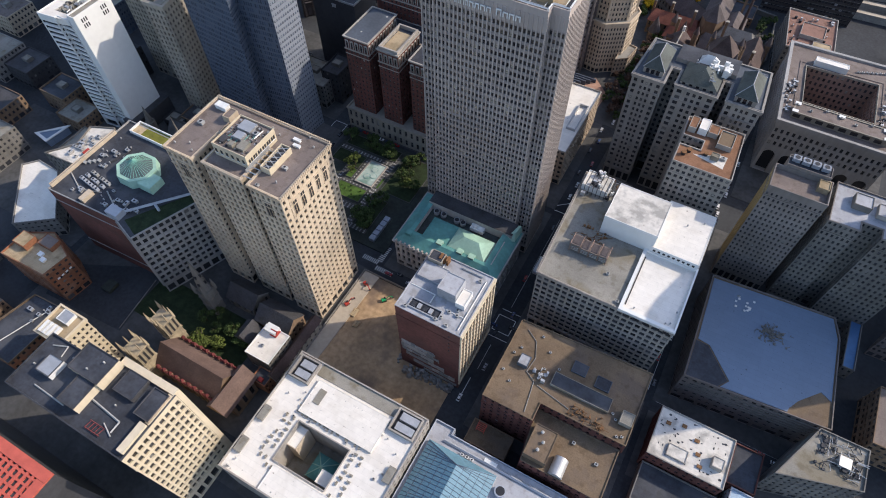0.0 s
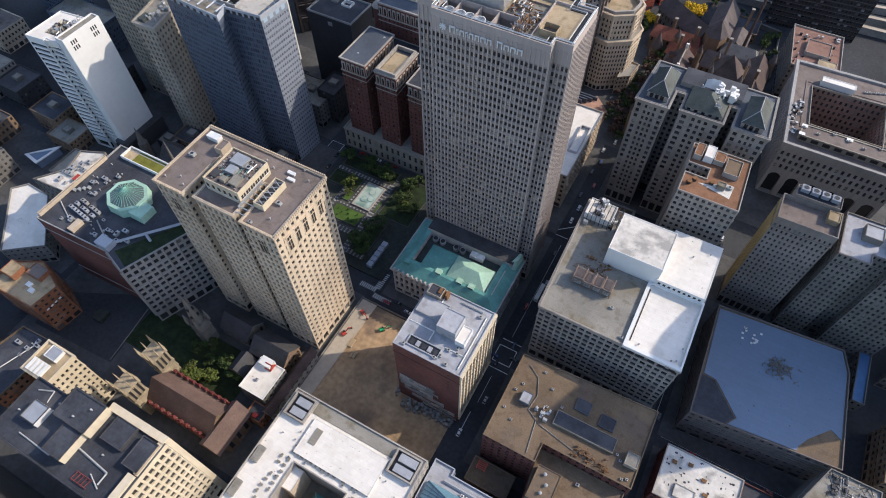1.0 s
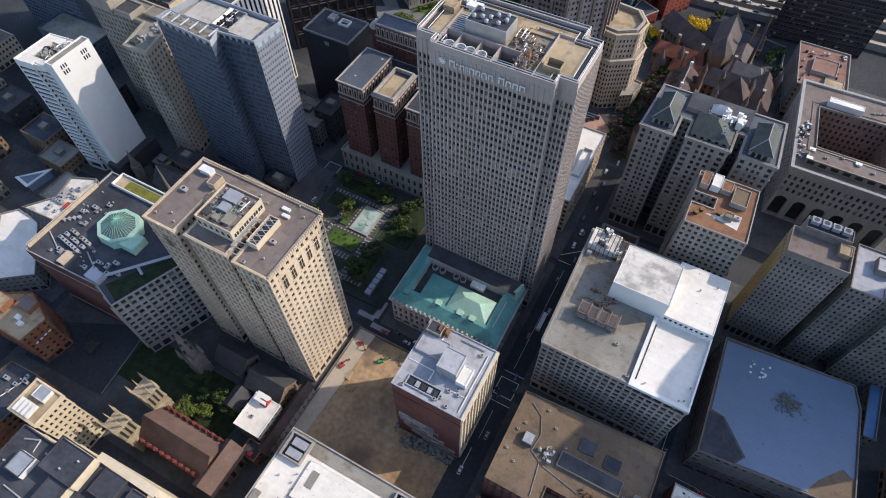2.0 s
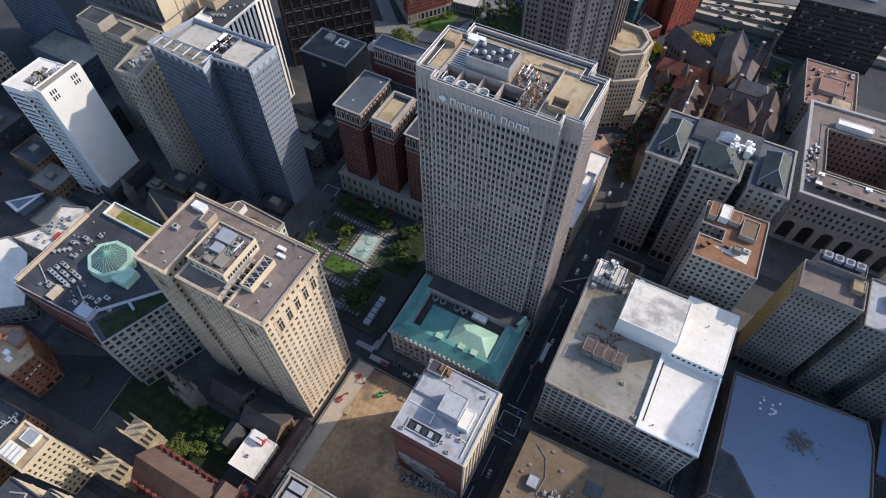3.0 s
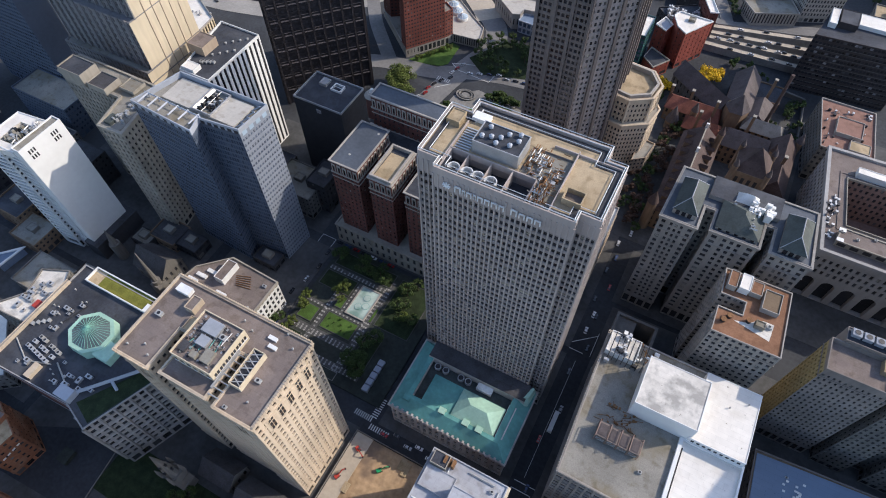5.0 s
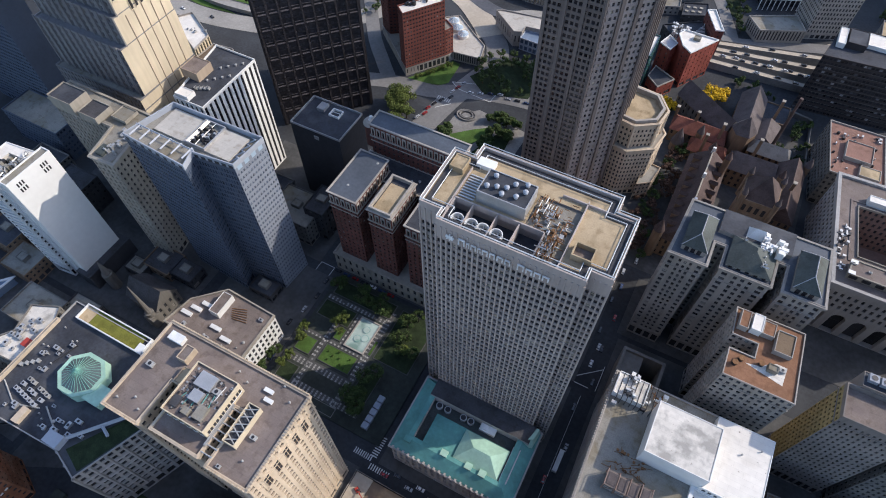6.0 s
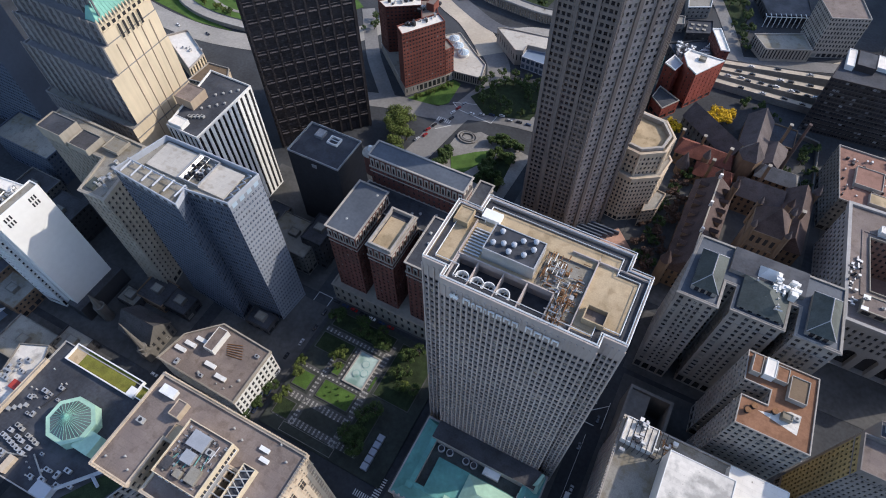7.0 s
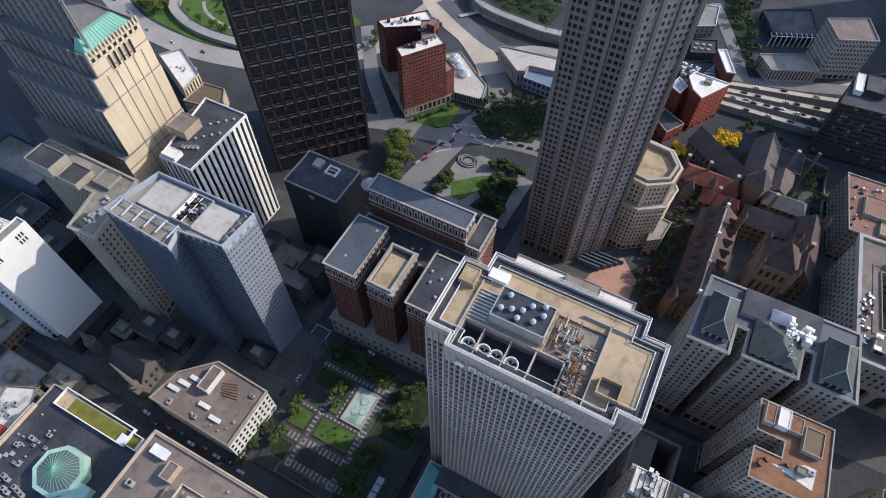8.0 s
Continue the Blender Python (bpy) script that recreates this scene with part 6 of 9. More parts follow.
def wing_of(x0, y0, x1, y1, z1, roof, trim_z):
    global wins
    o = rect(x0, y0, x1, y1)
    for i in range(4):
        a, b = o[i], o[(i + 1) % 4]
        n = round((Vector(b) - Vector(a)).length / 3.0)
        s = Shape()
        wins += facade(s, a, b, 15.6, trim_z, n, round((trim_z - 15.6) / 3.5), 0.4, 0.5, 0.3, 0.25, wm=0)
        wins += facade(s, a, b, trim_z, z1 - 1.5, max(3, n - 1), 1, 0.5, 0.72, 0.5, 0.12, wm=0)
        s.face([(*a, z1 - 1.5), (*b, z1 - 1.5), (*b, z1), (*a, z1)], 1)
        part("wing_wall", s, ["red_brick", "pale_stone"], hotel)
        for c_, t_, w_, h_ in wins[-max(3, n - 1):]:
            s = Shape()
            e_ = Vector((math.cos(t_), math.sin(t_), 0))
            o_ = Vector((e_.y, -e_.x, 0)) * 0.62
            for sg in (-1, 1):
                s.beam(tuple(Vector(c_) + e_ * sg * w_ * 0.56 + o_ - Vector((0, 0, h_ / 2))), tuple(Vector(c_) + e_ * sg * w_ * 0.56 + o_ + Vector((0, 0, h_ / 2))), 0.5)
            s.beam(tuple(Vector(c_) - e_ * w_ * 0.6 + o_ + Vector((0, 0, h_ / 2))), tuple(Vector(c_) + e_ * w_ * 0.6 + o_ + Vector((0, 0, h_ / 2))), 0.4)
            for a in range(6):
                a0, a1 = a * math.pi / 6, (a + 1) * math.pi / 6
                p0 = Vector(c_) + o_ + e_ * w_ * 0.56 * math.cos(a0) + Vector((0, 0, h_ * 0.22 + w_ * 0.56 * math.sin(a0)))
                p1 = Vector(c_) + o_ + e_ * w_ * 0.56 * math.cos(a1) + Vector((0, 0, h_ * 0.22 + w_ * 0.56 * math.sin(a1)))
                s.beam(tuple(p0), tuple(p1), 0.5)
            if c_[2] > 56:
                part("window_surround", s, ["pale_stone"], hotel)
    s = Shape()
    s.face([(*p, z1 - 0.6) for p in o])
    part("roof", s, [roof], hotel)
    s = Shape()
    s.ring(inset(o, -0.7), inset(o, 0.2), z1 - 0.4, z1 + 0.05)
    s.ring(inset(o, -0.35), inset(o, -0.02), z1 - 1.2, z1 - 0.5)
    s.ring(inset(o, -0.5), inset(o, -0.02), trim_z - 0.3, trim_z + 0.5)
    s.ring(inset(o, -0.3), inset(o, -0.02), trim_z - 3.6, trim_z - 3.1)
    part("cornice", s, ["pale_stone"], hotel)


wing_of(-203, 241.5, -186, 274, 72, "lead", 63)
wing_of(-179, 241.5, -165, 267, 71, "tar_roof", 62)
wing_of(-157, 241.5, -139, 272, 71, "tar_roof", 62)
wing_of(-204, 267.5, -138, 283.2, 62, "tar_roof", 54)
wing_of(-202, 283.4, -147, 294, 84, "lead", 75)
wing_of(-147, 284.2, -139.6, 305, 70, "tar_roof", 62)
s = Shape()
s.box(-177, 243, 70.4, -167, 262, 70.8, 0)
s.ring(rect(-178.6, 241.9, -165.4, 266.6), rect(-177.6, 242.9, -166.4, 265.6), 70.4, 72.8, 1)
part("wing_deck", s, ["tan_roof", "pale_stone"], hotel, "tan deck inside a raised wall")
fit_windows(hotel, wins, "glass", "limestone", 140)
for x, y in ((-152, 256), (-148, 260), (-146, 250), (-154, 262), (-168, 276), (-160, 279), (-172, 274), (-190, 270), (-196, 250), (-147, 278)):
    vent(x, y, 70.4 if y < 272 else 61.4, 1, "hotel roof")
s = Shape()
s.drum(-207, 292, 60, 75, 4.2, 0, 20)
s.drum(-207, 292, 75, 77, 4.8, 1, 20, 3.0)
s.drum(-207, 292, 77, 79.5, 1.6, 2, 12, 0.8)
whole("round_turret", s, ["red_brick", "pale_stone", "white_metal"], "round brick turret with a pale ringed cap", "turret", at=(-207, 292, 60))

dk = building("dark_block", "plain dark grey block with a black roof", rect(-258, 281, -223.5, 306), 0.16, 62.5, "dark_brick", "tar_roof", 4, 3.4, blank=(0, 1, 2, 3), parapet=1.2, rim="metal")
block(dk, "roof_house", -250, 297, -245, 303, 61.3, 63.3, "metal", "metal", 0.2)
s = Shape()
s.ring(rect(-241, 296, -234, 302), rect(-240.4, 296.6, -234.6, 301.4), 61.3, 62.8)
s.beam((-241, 299, 62.8), (-234, 299, 62.8), 0.4)
part("skylight_frame", s, ["white_metal"], dk)
hatch(-240, 280.7, 56, 3, 0.4, 2.4, "metal", "small pale grille on a dark wall")

# ---- blue glass tower ----
GLASS = [(-285, 202.6), (-245.5, 200), (-248, 208.5), (-226, 211), (-224.5, 231), (-278, 230)]
glz = building("glass_tower", "blue glass office tower with a stepped front", GLASS, 0.16, 110, "blue_frame", "gravel_roof", 3.6, 1.5, 0.74, 0.66, 0.14, 0.17, 6, top=5, gl="blue_glass", frame_mat="blue_frame", limit=170, parapet=3.2, rim="pale_frame", blank=(3,))
for o in list(glz.children):
    if o.name.startswith("wall") and min(v.co.x + glz.location.x for v in o.data.vertices) > -227:
        bpy.data.objects.remove(o)
s = Shape()
w = facade(s, (-226, 211), (-224.5, 231), 0, 104, 11, 29, 0.56, 0.44, 0.25, 0.3)
s.face([(-226, 211, 104), (-224.5, 231, 104), (-224.5, 231, 110), (-226, 211, 110)])
part("wall", s, ["slate_panel"], glz, "grey panelled side with small windows")
fit_windows(glz, w, "blue_glass", "pale_frame", 60)
for (ax, ay), (bx, by), n in (((-285, 202.6), (-245.5, 200), 8), ((-248, 208.5), (-226, 211), 6)):
    u = Vector((bx - ax, by - ay)).normalized()
    for k in range(n):
        c = Vector((ax, ay)).lerp(Vector((bx, by)), (k + 0.5) / n) + Vector((u.y, -u.x)) * 0.03
        p, q = c - u * 1.2, c + u * 1.2
        s = Shape()
        s.face([(p.x, p.y, 106.6), (q.x, q.y, 106.6), (q.x, q.y, 108.6), (p.x, p.y, 108.6)])
        part("top_slot", s, ["dark_metal"], glz)
# Four panes coloured pale blue to stand for sunlit glass.
for k in range(4):
    y = 212.4 + k * 4.6
    s = Shape()
    s.face([(-225.83 + 0.075 * (y - 211), y, 104.8), (-225.83 + 0.075 * (y - 208.2), y + 2.8, 104.8), (-225.83 + 0.075 * (y - 208.2), y + 2.8, 107.4), (-225.83 + 0.075 * (y - 211), y, 107.4)])
    part("bright_pane", s, ["skylight"], glz)
for k in range(6):
    s = Shape()
    s.beam((-281.5 + k * 6.4, 203.4, 109.6), (-281.5 + k * 6.4, 210.6, 109.6), 0.7)
    s.beam((-281.5 + k * 6.4, 210.6, 107), (-281.5 + k * 6.4, 210.6, 109.6), 0.5)
    part("crown_frame", s, ["pale_frame"], glz, "pale frame open over the roof edge")
for k in range(4):
    s = Shape()
    s.beam((-231, 213.5 + k * 4.2, 106.9), (-226.4, 215.5 + k * 4.2, 110), 0.5)
    s.beam((-231, 217.5 + k * 4.2, 106.9), (-226.4, 215.5 + k * 4.2, 110), 0.5)
    part("crown_frame", s, ["pale_frame"], glz)
s = Shape()
s.beam((-284, 210.8, 109.6), (-248, 209.6, 109.6), 0.6)
part("crown_beam", s, ["pale_frame"], glz)
s = Shape()
s.box(-276, 213, 106.8, -257, 228.5, 107.8)
part("upper_deck", s, ["pale_deck"], glz, "pale flat deck")
s = Shape()
s.box(-245, 213, 106.8, -231, 228.5, 107.8)
part("upper_deck", s, ["pale_deck"], glz, "pale flat deck")
s = Shape()
s.ring(rect(-257, 213, -245, 229), rect(-256.5, 213.5, -245.5, 228.5), 106.8, 109, 1)
rnd = random.Random(31)
for k in range(46):
    x, y = rnd.uniform(-256, -247), rnd.uniform(214, 227)
    s.box(x, y, 106.8, x + rnd.uniform(0.4, 1.6), y + rnd.uniform(0.4, 1.6), 107.2 + rnd.uniform(0.3, 2.2), rnd.choice((0, 0, 1)))
    if k % 6 == 0:
        s.beam((x, 213.5, 108.8), (x, 228.5, 108.8), 0.2, 1)
whole("roof_machines", s, ["dark_metal", "metal"], "dark machines sunk in a glass tower's roof", "machinery", kind="stuff", at=(-252, 221, 106.8))

# ---- old stone tower with stepped roofs ----
st = building("stone_tower", "old pale stone tower with stepped roofs", [(-313, 195), (-298, 196), (-305, 231), (-365, 231), (-365, 216), (-318, 216)], 0.16, 88, "limestone", "gravel_roof", 4.0, 2.9, 0.46, 0.58, 0.7, 0.22, 6, limit=160, cornice=0.9, top=3)
block(st, "upper_house", -357, 212.5, -340, 224, 88, 96, "limestone", "tar_roof", 0.7)
block(st, "upper_house", -338, 213, -325, 224, 88, 92, "limestone", "dark_slate", 0.7)
block(st, "upper_house", -322, 220, -312, 229, 88, 90, "limestone", "gravel_roof", 0.5)
s = Shape()
for k in range(20):
    x, y = rnd.uniform(-311, -301), rnd.uniform(199, 222)
    s.box(x, y, 87.1, x + rnd.uniform(0.5, 2), y + rnd.uniform(0.5, 2), 87.5 + rnd.uniform(0.4, 2.4))
whole("roof_clutter", s, ["metal"], "pale machines on an old stone roof", "machinery", kind="stuff", at=(-306, 210, 87.1))
s = Shape()
s.box(-311.5, 197.5, 87.1, -307, 204, 89, 0)
whole("copper_box", s, ["green_slate"], "low green-grey housing on an old stone roof", "housing", at=(-308, 201, 87.1))

# ---- white tower ----
wt = building("white_tower", "white panelled tower with ribbed sides and a blank end wall", [(-358, 156.5), (-345, 158), (-345, 160), (-336.2, 160), (-336.2, 184.5), (-358, 182)], 0.16, 88, "white_panel", "gravel_roof", 3.6, 27, 0.98, 0.6, 0.9, 0.2, 8, blank=(3,), gl="black_glass", limit=60, parapet=4.5)
s = Shape()
s.box(-336, 160.5, 12.9, -330.2, 186.8, 90.2, 0, 1)
s.ring(rect(-336, 160.5, -330.2, 186.8), rect(-335.5, 161, -330.7, 186.3), 90.2, 90.9, 0)
part("end_slab", s, ["white_panel", "gravel_roof"], wt, "blank white end slab")
s = Shape()
s.box(-336, 158, 0.2, -325, 190, 12.9, 0, 1)
part("podium", s, ["dark_brick", "dark_slate"], wt, "dark low podium")
s = Shape()
ro = [(-357.6, 157), (-345, 158.4), (-336.4, 160.4), (-336.4, 184), (-357.6, 181.6)]
s.ring(ro, [(-351, 163.5), (-346, 163.8), (-338, 164.5), (-338, 178), (-351, 177.5)], 83.5, 87.6, 0)
part("roof_deck", s, ["white_roof"], wt, "white deck round a sunken plant well")
for y in (164.2, 178.6):
    for j in range(2):
        for k in range(3):
            s = Shape()
            s.box(-330.25, y + k * 1.5, 85.4 - j * 3.6, -330.1, y + 0.8 + k * 1.5, 87.9 - j * 3.6)
            part("wall_slot", s, ["dark_metal"], wt)
s = Shape()
for k in range(46):
    x, y = rnd.uniform(-350, -339), rnd.uniform(164.5, 176)
    s.box(x, y, 83.5, x + rnd.uniform(0.6, 2.6), y + rnd.uniform(0.6, 2.2), 85 + rnd.uniform(0.8, 4.4), rnd.choice((0, 0, 1, 2)))
for k in range(14):
    x, y = rnd.uniform(-342, -337.5), rnd.uniform(163, 182)
    s.beam((x, y, 86), (x, y, 90.5), 0.4, 1)
    s.beam((x, y, 90), (x + rnd.uniform(-3, 2), y + rnd.uniform(-2, 3), 90), 0.4, 1)
whole("roof_clutter", s, ["gravel_roof", "metal", "dark_metal"], "machines sunk in a white tower's roof well", "machinery", kind="stuff", at=(-344, 170, 83.5))

# ---- dark roofed block with the copper dome ----
dome = building("domed_block", "stone block with a black roof and a copper-edged glass dome", [(-285, 78), (-237, 80), (-222, 75), (-204, 121), (-228, 137), (-285, 137)], 0.16, 53, "cool_granite", "tar_roof", 4.4, 3.5, 0.62, 0.62, 0.5, 0.2, 8, limit=200, blank=(0,), rim="cool_granite", parapet=0.8)
for o in dome.children:
    if o.name.startswith("wall") and len(o.data.polygons) == 1:
        o.data.materials[0] = M["red_brick"]
cx, cy = -250, 110
s = Shape()
octo = [(cx + 12 * math.cos(math.pi / 8 + k * math.pi / 4), cy + 11 * math.sin(math.pi / 8 + k * math.pi / 4)) for k in range(8)]
s.prism(octo, 52.2, 57.5, 0, None, False, inset(octo, 0.4))
part("dome_drum", s, ["pale_copper"], dome, "pale green copper drum")
s = Shape()
ob8 = inset(octo, 2.2)
for k in range(8):
    g_ = Shape()
    g_.face([(*ob8[k], 57.6), (*ob8[(k + 1) % 8], 57.6), (cx, cy, 62.5)], 0)
    part("dome_pane", g_, ["dome_pane"], dome, "dark glass facet of the dome")
    s = Shape()
    for j in range(4):
        t = j / 4
        p = (ob8[k][0] * (1 - t) + ob8[(k + 1) % 8][0] * t, ob8[k][1] * (1 - t) + ob8[(k + 1) % 8][1] * t)
        s.beam((*p, 57.7), (cx, cy, 62.6), 0.16, 0)
    part("dome_rib", s, ["mint_copper"], dome)

s = Shape()
s.box(cx + 8, cy - 8, 52.2, cx + 17, cy + 1, 57, 0)
part("dome_porch", s, ["pale_copper"], dome)
s = Shape()
s.ring(rect(-277.5, 130, -236, 138.6), rect(-277, 130.5, -236.5, 138.1), 52.2, 54.4, 0)
s.box(-277, 130.5, 52.2, -270.5, 138.1, 53, 2)
s.box(-270.4, 130.5, 52.2, -240, 138.1, 53.02, 1)
s.box(-239.9, 130.5, 52.2, -236.5, 134.5, 54.4, 0)
s.ring(rect(-236, 131, -230, 137), rect(-235.6, 131.4, -230.4, 136.6), 52.2, 54.2, 0)
s.box(-235.6, 131.4, 52.2, -230.4, 136.6, 53, 1)
part("roof_garden", s, ["white_panel", "moss", "tan_roof"], dome, "walled strip of mossy green roof")
block(dome, "low_wall", -285.6, 80, -284, 126, 52.2, 54.4, "cream_brick", "limestone", 0.3)
s = Shape()
s.beam((-238, 84, 54), (-214, 112, 54), 1.2)
s.beam((-226, 97, 54), (-221, 95, 54), 1.0)
s.box(-244, 80.5, 52.2, -236, 86, 56)
part("blue_curb", s, ["pale_frame"], dome)
rnd = random.Random(41)
for j in range(3):
    for k in range(6):
        if (j, k) not in ((1, 1), (1, 4), (2, 2)):
            ac_unit(-274 + k * 2.6 + j * 1.2, 92 + j * 2.9 - k * 0.4, 52.2, 1.9, 1.7, 2.0, where="black tar roof", mat="pale_frame" if j < 2 else "unit")
scatter(-281, 84, -232, 124, 52.2, 40, 42, "black tar roof", 0.6, ((-264, 97, -232, 124), (-276, 90, -257, 101)))
hatch(-262, 84, 52.2, 3, 7, 2.6, "cream_brick", "cream brick roof stair head")
for k in range(4):
    hatch(-282 + k * 1.9, 101 + k * 1.6, 52.2, 1.5, 1.5, 1.2, "unit", "square grey roof ventilator on a tar roof")
duct([(-283, 92), (-270, 86), (-258, 90)], 52.2, 0.5, "unit", "grey duct run on a tar roof")
duct([(-256, 92), (-244, 86)], 52.2, 0.5, "unit", "grey duct run on a tar roof")
duct([(-270, 108), (-266, 120)], 52.2, 0.6, "dark_metal", "dark duct run on a tar roof")

# paired bays: piers and bands on the sides towards the street
ED = ((-237, 80), (-222, 75), (-204, 121), (-228, 137))
for (ax, ay), (bx, by) in zip(ED, ED[1:]):
    run = math.hypot(bx - ax, by - ay)
    ux, uy = (bx - ax) / run, (by - ay) / run
    nb = max(2, round(run / 7))
    for k in range(nb + 1):
        s = Shape()
        px, py = ax + ux * run * k / nb + uy * 0.2, ay + uy * run * k / nb - ux * 0.2
        s.beam((px, py, 8), (px, py, 52), 0.95)
        part("pier", s, ["cool_granite"], dome)
    for z in (16.8, 25.6, 34.4, 43.2):
        s = Shape()
        s.beam((ax + uy * 0.1, ay - ux * 0.1, z), (bx + uy * 0.1, by - ux * 0.1, z), 0.7)
        part("string_course", s, ["cool_granite"], dome)
s = Shape()
s.face([(-234, 82.5, 52.3), (-222.6, 78, 52.3), (-205.6, 120, 52.3), (-214, 114, 52.3)])
part("roof_lawn", s, ["bed"], dome, "dark green planted roof strip")

cor = building("corner_block", "small pale stone block with a mauve-brown roof", [(-259.5, 155), (-209, 154), (-209, 185), (-241, 186.5), (-256, 172)], 0.16, 24, "white_panel", "mauve_roof", 4.6, 3.0, 0.56, 0.7, limit=120, rim="limestone", cornice=0.4, trim="limestone")
block(cor, "stair_house", -240, 170, -234, 183, 23, 28, "white_panel", "mauve_roof")
for x, y in ((-245, 173.5), (-249, 169), (-252, 164.5), (-232, 164.5), (-223, 161.5)):
    hatch(x, y, 23, 6.4, 2.0, 1.4, "white_metal", "long white roof hatch")
s = Shape()
for k in range(6):
    s.beam((-232 + k * 0.7, 178 - k, 23.5), (-224 + k * 0.9, 181 - k * 1.3, 23.5), 0.35)
whole("pipe_run", s, ["rust"], "rusty pipe runs on a small brown roof", "pipes", kind="stuff", at=(-228, 178, 23))
scatter(-254, 157, -213, 180, 23, 9, 58, "brown roof", 0.3, ((-253, 160, -218, 182),))
strp = building("striped_tower", "office tower striped in white and black", [(-310, 251), (-289, 251), (-289, 297), (-318, 297)], 0.16, 84, "white_panel", "tar_roof", 84, 3.7, 0.46, 0.97, 0.35, 0.01, 0, top=0, gl="black_glass", limit=60, parapet=1.0)
block(strp, "brick_house", -317, 267, -305, 279, 83, 89, "buff", "mauve_roof", 0.5)
block(strp, "white_house", -309, 252, -300, 258, 83, 86, "white_panel", "white_roof", 0.4)
for k in range(8):
    vent(-302 + (k % 4) * 3, 270 + k * 3, 83, 1, "black roof")
for k in range(4):
    ac_unit(-303 + k * 2, 262 + k, 83, 2.4, 1.6, 1.4, where="black roof")

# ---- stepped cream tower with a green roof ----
# Shade is put into blue-grey walls here; only the sunlit east wall stays cream.
gulf = building("stepped_tower", "tall cream stone tower stepped towards a green copper roof", rect(-392, 241, -326, 286), 0.16, 82, "shade_stone", "gravel_roof", 3.8, 2.7, 0.5, 0.66, 0.7, 0.17, limit=50, blank=(1,), rim="shade_stone")
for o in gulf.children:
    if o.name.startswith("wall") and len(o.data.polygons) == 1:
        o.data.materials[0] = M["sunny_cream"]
for x0, y0, x1, y1, z0, z1 in ((-390, 245, -326.05, 285.5, 82, 112), (-388, 249.5, -326.1, 285, 112, 128), (-387, 252.4, -326.15, 284.6, 128, 139), (-386, 257.5, -331.5, 285, 139, 204)):
    o = rect(x0, y0, x1, y1) if z0 < 130 else [(x0, y0), (x1, y0), (x0, y1)]
    w = []
    for i in range(len(o)):
        s = Shape()
        a, b = o[i], o[(i + 1) % len(o)]
        if i == 1:
            s.face([(*a, z0), (*b, z0), (*b, z1), (*a, z1)])
        else:
            w += facade(s, a, b, z0, z1, round((Vector(b) - Vector(a)).length / 2.8), round((z1 - z0) / 3.8), 0.5, 0.66, 0.7, 0.17)
        part("upper_wall", s, ["sunny_cream" if i == 1 and z0 < 130 else "shade_stone"], gulf)
    s = Shape()
    s.face([(*p, z1 - 0.4) for p in o])
    s.ring(inset(o, 0.02), inset(o, 0.6), z1 - 0.4, z1 + 0.6)
    part("terrace", s, ["shade_stone"], gulf)
    fit_windows(gulf, w, "glass", "dark_metal", 36)
    for k in range(int((x1 - x0) / 2.7) + 1):
        if k % 2 == 0:
            s = Shape()
            xp = x0 + (x1 - x0) * k / round((x1 - x0) / 2.8)
            s.box(xp - 0.45, y0 - 0.7, z0, xp + 0.45, y0 - 0.01, z1 + 1.4)
            part("buttress", s, ["shade_stone"], gulf)
for k in range(5):
    s = Shape()
    s.box(-326.2, 256.5 + k * 5.6, 0.2, -325.75, 256.9 + k * 5.6, 126)
    part("wall_rib", s, ["buff"], gulf)
for k in range(5):
    s = Shape()
    c_ = 261.5 + k * 3.3
    s.box(-326.15, c_, 126.5, -325.95, c_ + 1.5, 133.5, 0)
    s.face([(-325.94, c_ + 0.75 - 0.75 * math.cos(a * math.pi / 6), 133.5 + 0.9 * math.sin(a * math.pi / 6)) for a in range(7)][::-1], 0)
    s.beam((-325.8, c_ - 0.3, 126), (-325.8, c_ - 0.3, 134), 0.35, 1)
    part("arched_window", s, ["dark_metal", "sunny_cream"], gulf)
for k in range(9):
    s = Shape()
    s.box(-326.2, 253.6 + k * 3.4, 135.6, -325.95, 255.4 + k * 3.4, 137.4, 0)
    s.beam((-325.7, 253.2 + k * 3.4, 135.3), (-325.7, 255.8 + k * 3.4, 135.3), 0.5, 1)
    part("attic_window", s, ["dark_metal", "sunny_cream"], gulf)
for k in range(16):
    s = Shape()
    y = 252.4 + k * 2.08
    s.box(-326.6, y, 138.5, -325.4, y + 0.8, 141, 0)
    s.box(-326.2, y + 0.1, 141, -325.8, y + 0.7, 141.8, 0)
    part("pinnacle", s, ["sunny_cream"], gulf)
s = Shape()
o = rect(-335, 253.5, -327, 281.5)
s.prism(o, 139.4, 145, 0, None, False, rect(-335, 257, -333, 278))
part("copper_roof", s, ["mint_copper"], gulf, "green copper roof behind pinnacles")
for k in range(15):
    s = Shape()
    s.beam((-327, 253.5 + 28 * k / 14, 139.5), (-333, 257 + 21 * k / 14, 145.1), 0.22, 0)
    part("copper_seam", s, ["mint_copper"], gulf)
building("slab_tower", "tall blue-grey slab tower with a pale narrow side", rect(-520, 250, -445, 270), 0.16, 150, "blue_frame", "gravel_roof", 3.6, 2.4, 0.7, 0.55, 0.2, 0.2, 6, gl="blue_glass", limit=60, blank=(1,), rim="pale_frame")
building("blue_low_block", "lower blue-grey block in the shade beside the slab tower", rect(-470, 226, -418, 249), 0.16, 26, "blue_frame", "gravel_roof", 3.6, 2.6, 0.6, 0.5, 0.3, 0.2, 5, gl="blue_glass", limit=20)

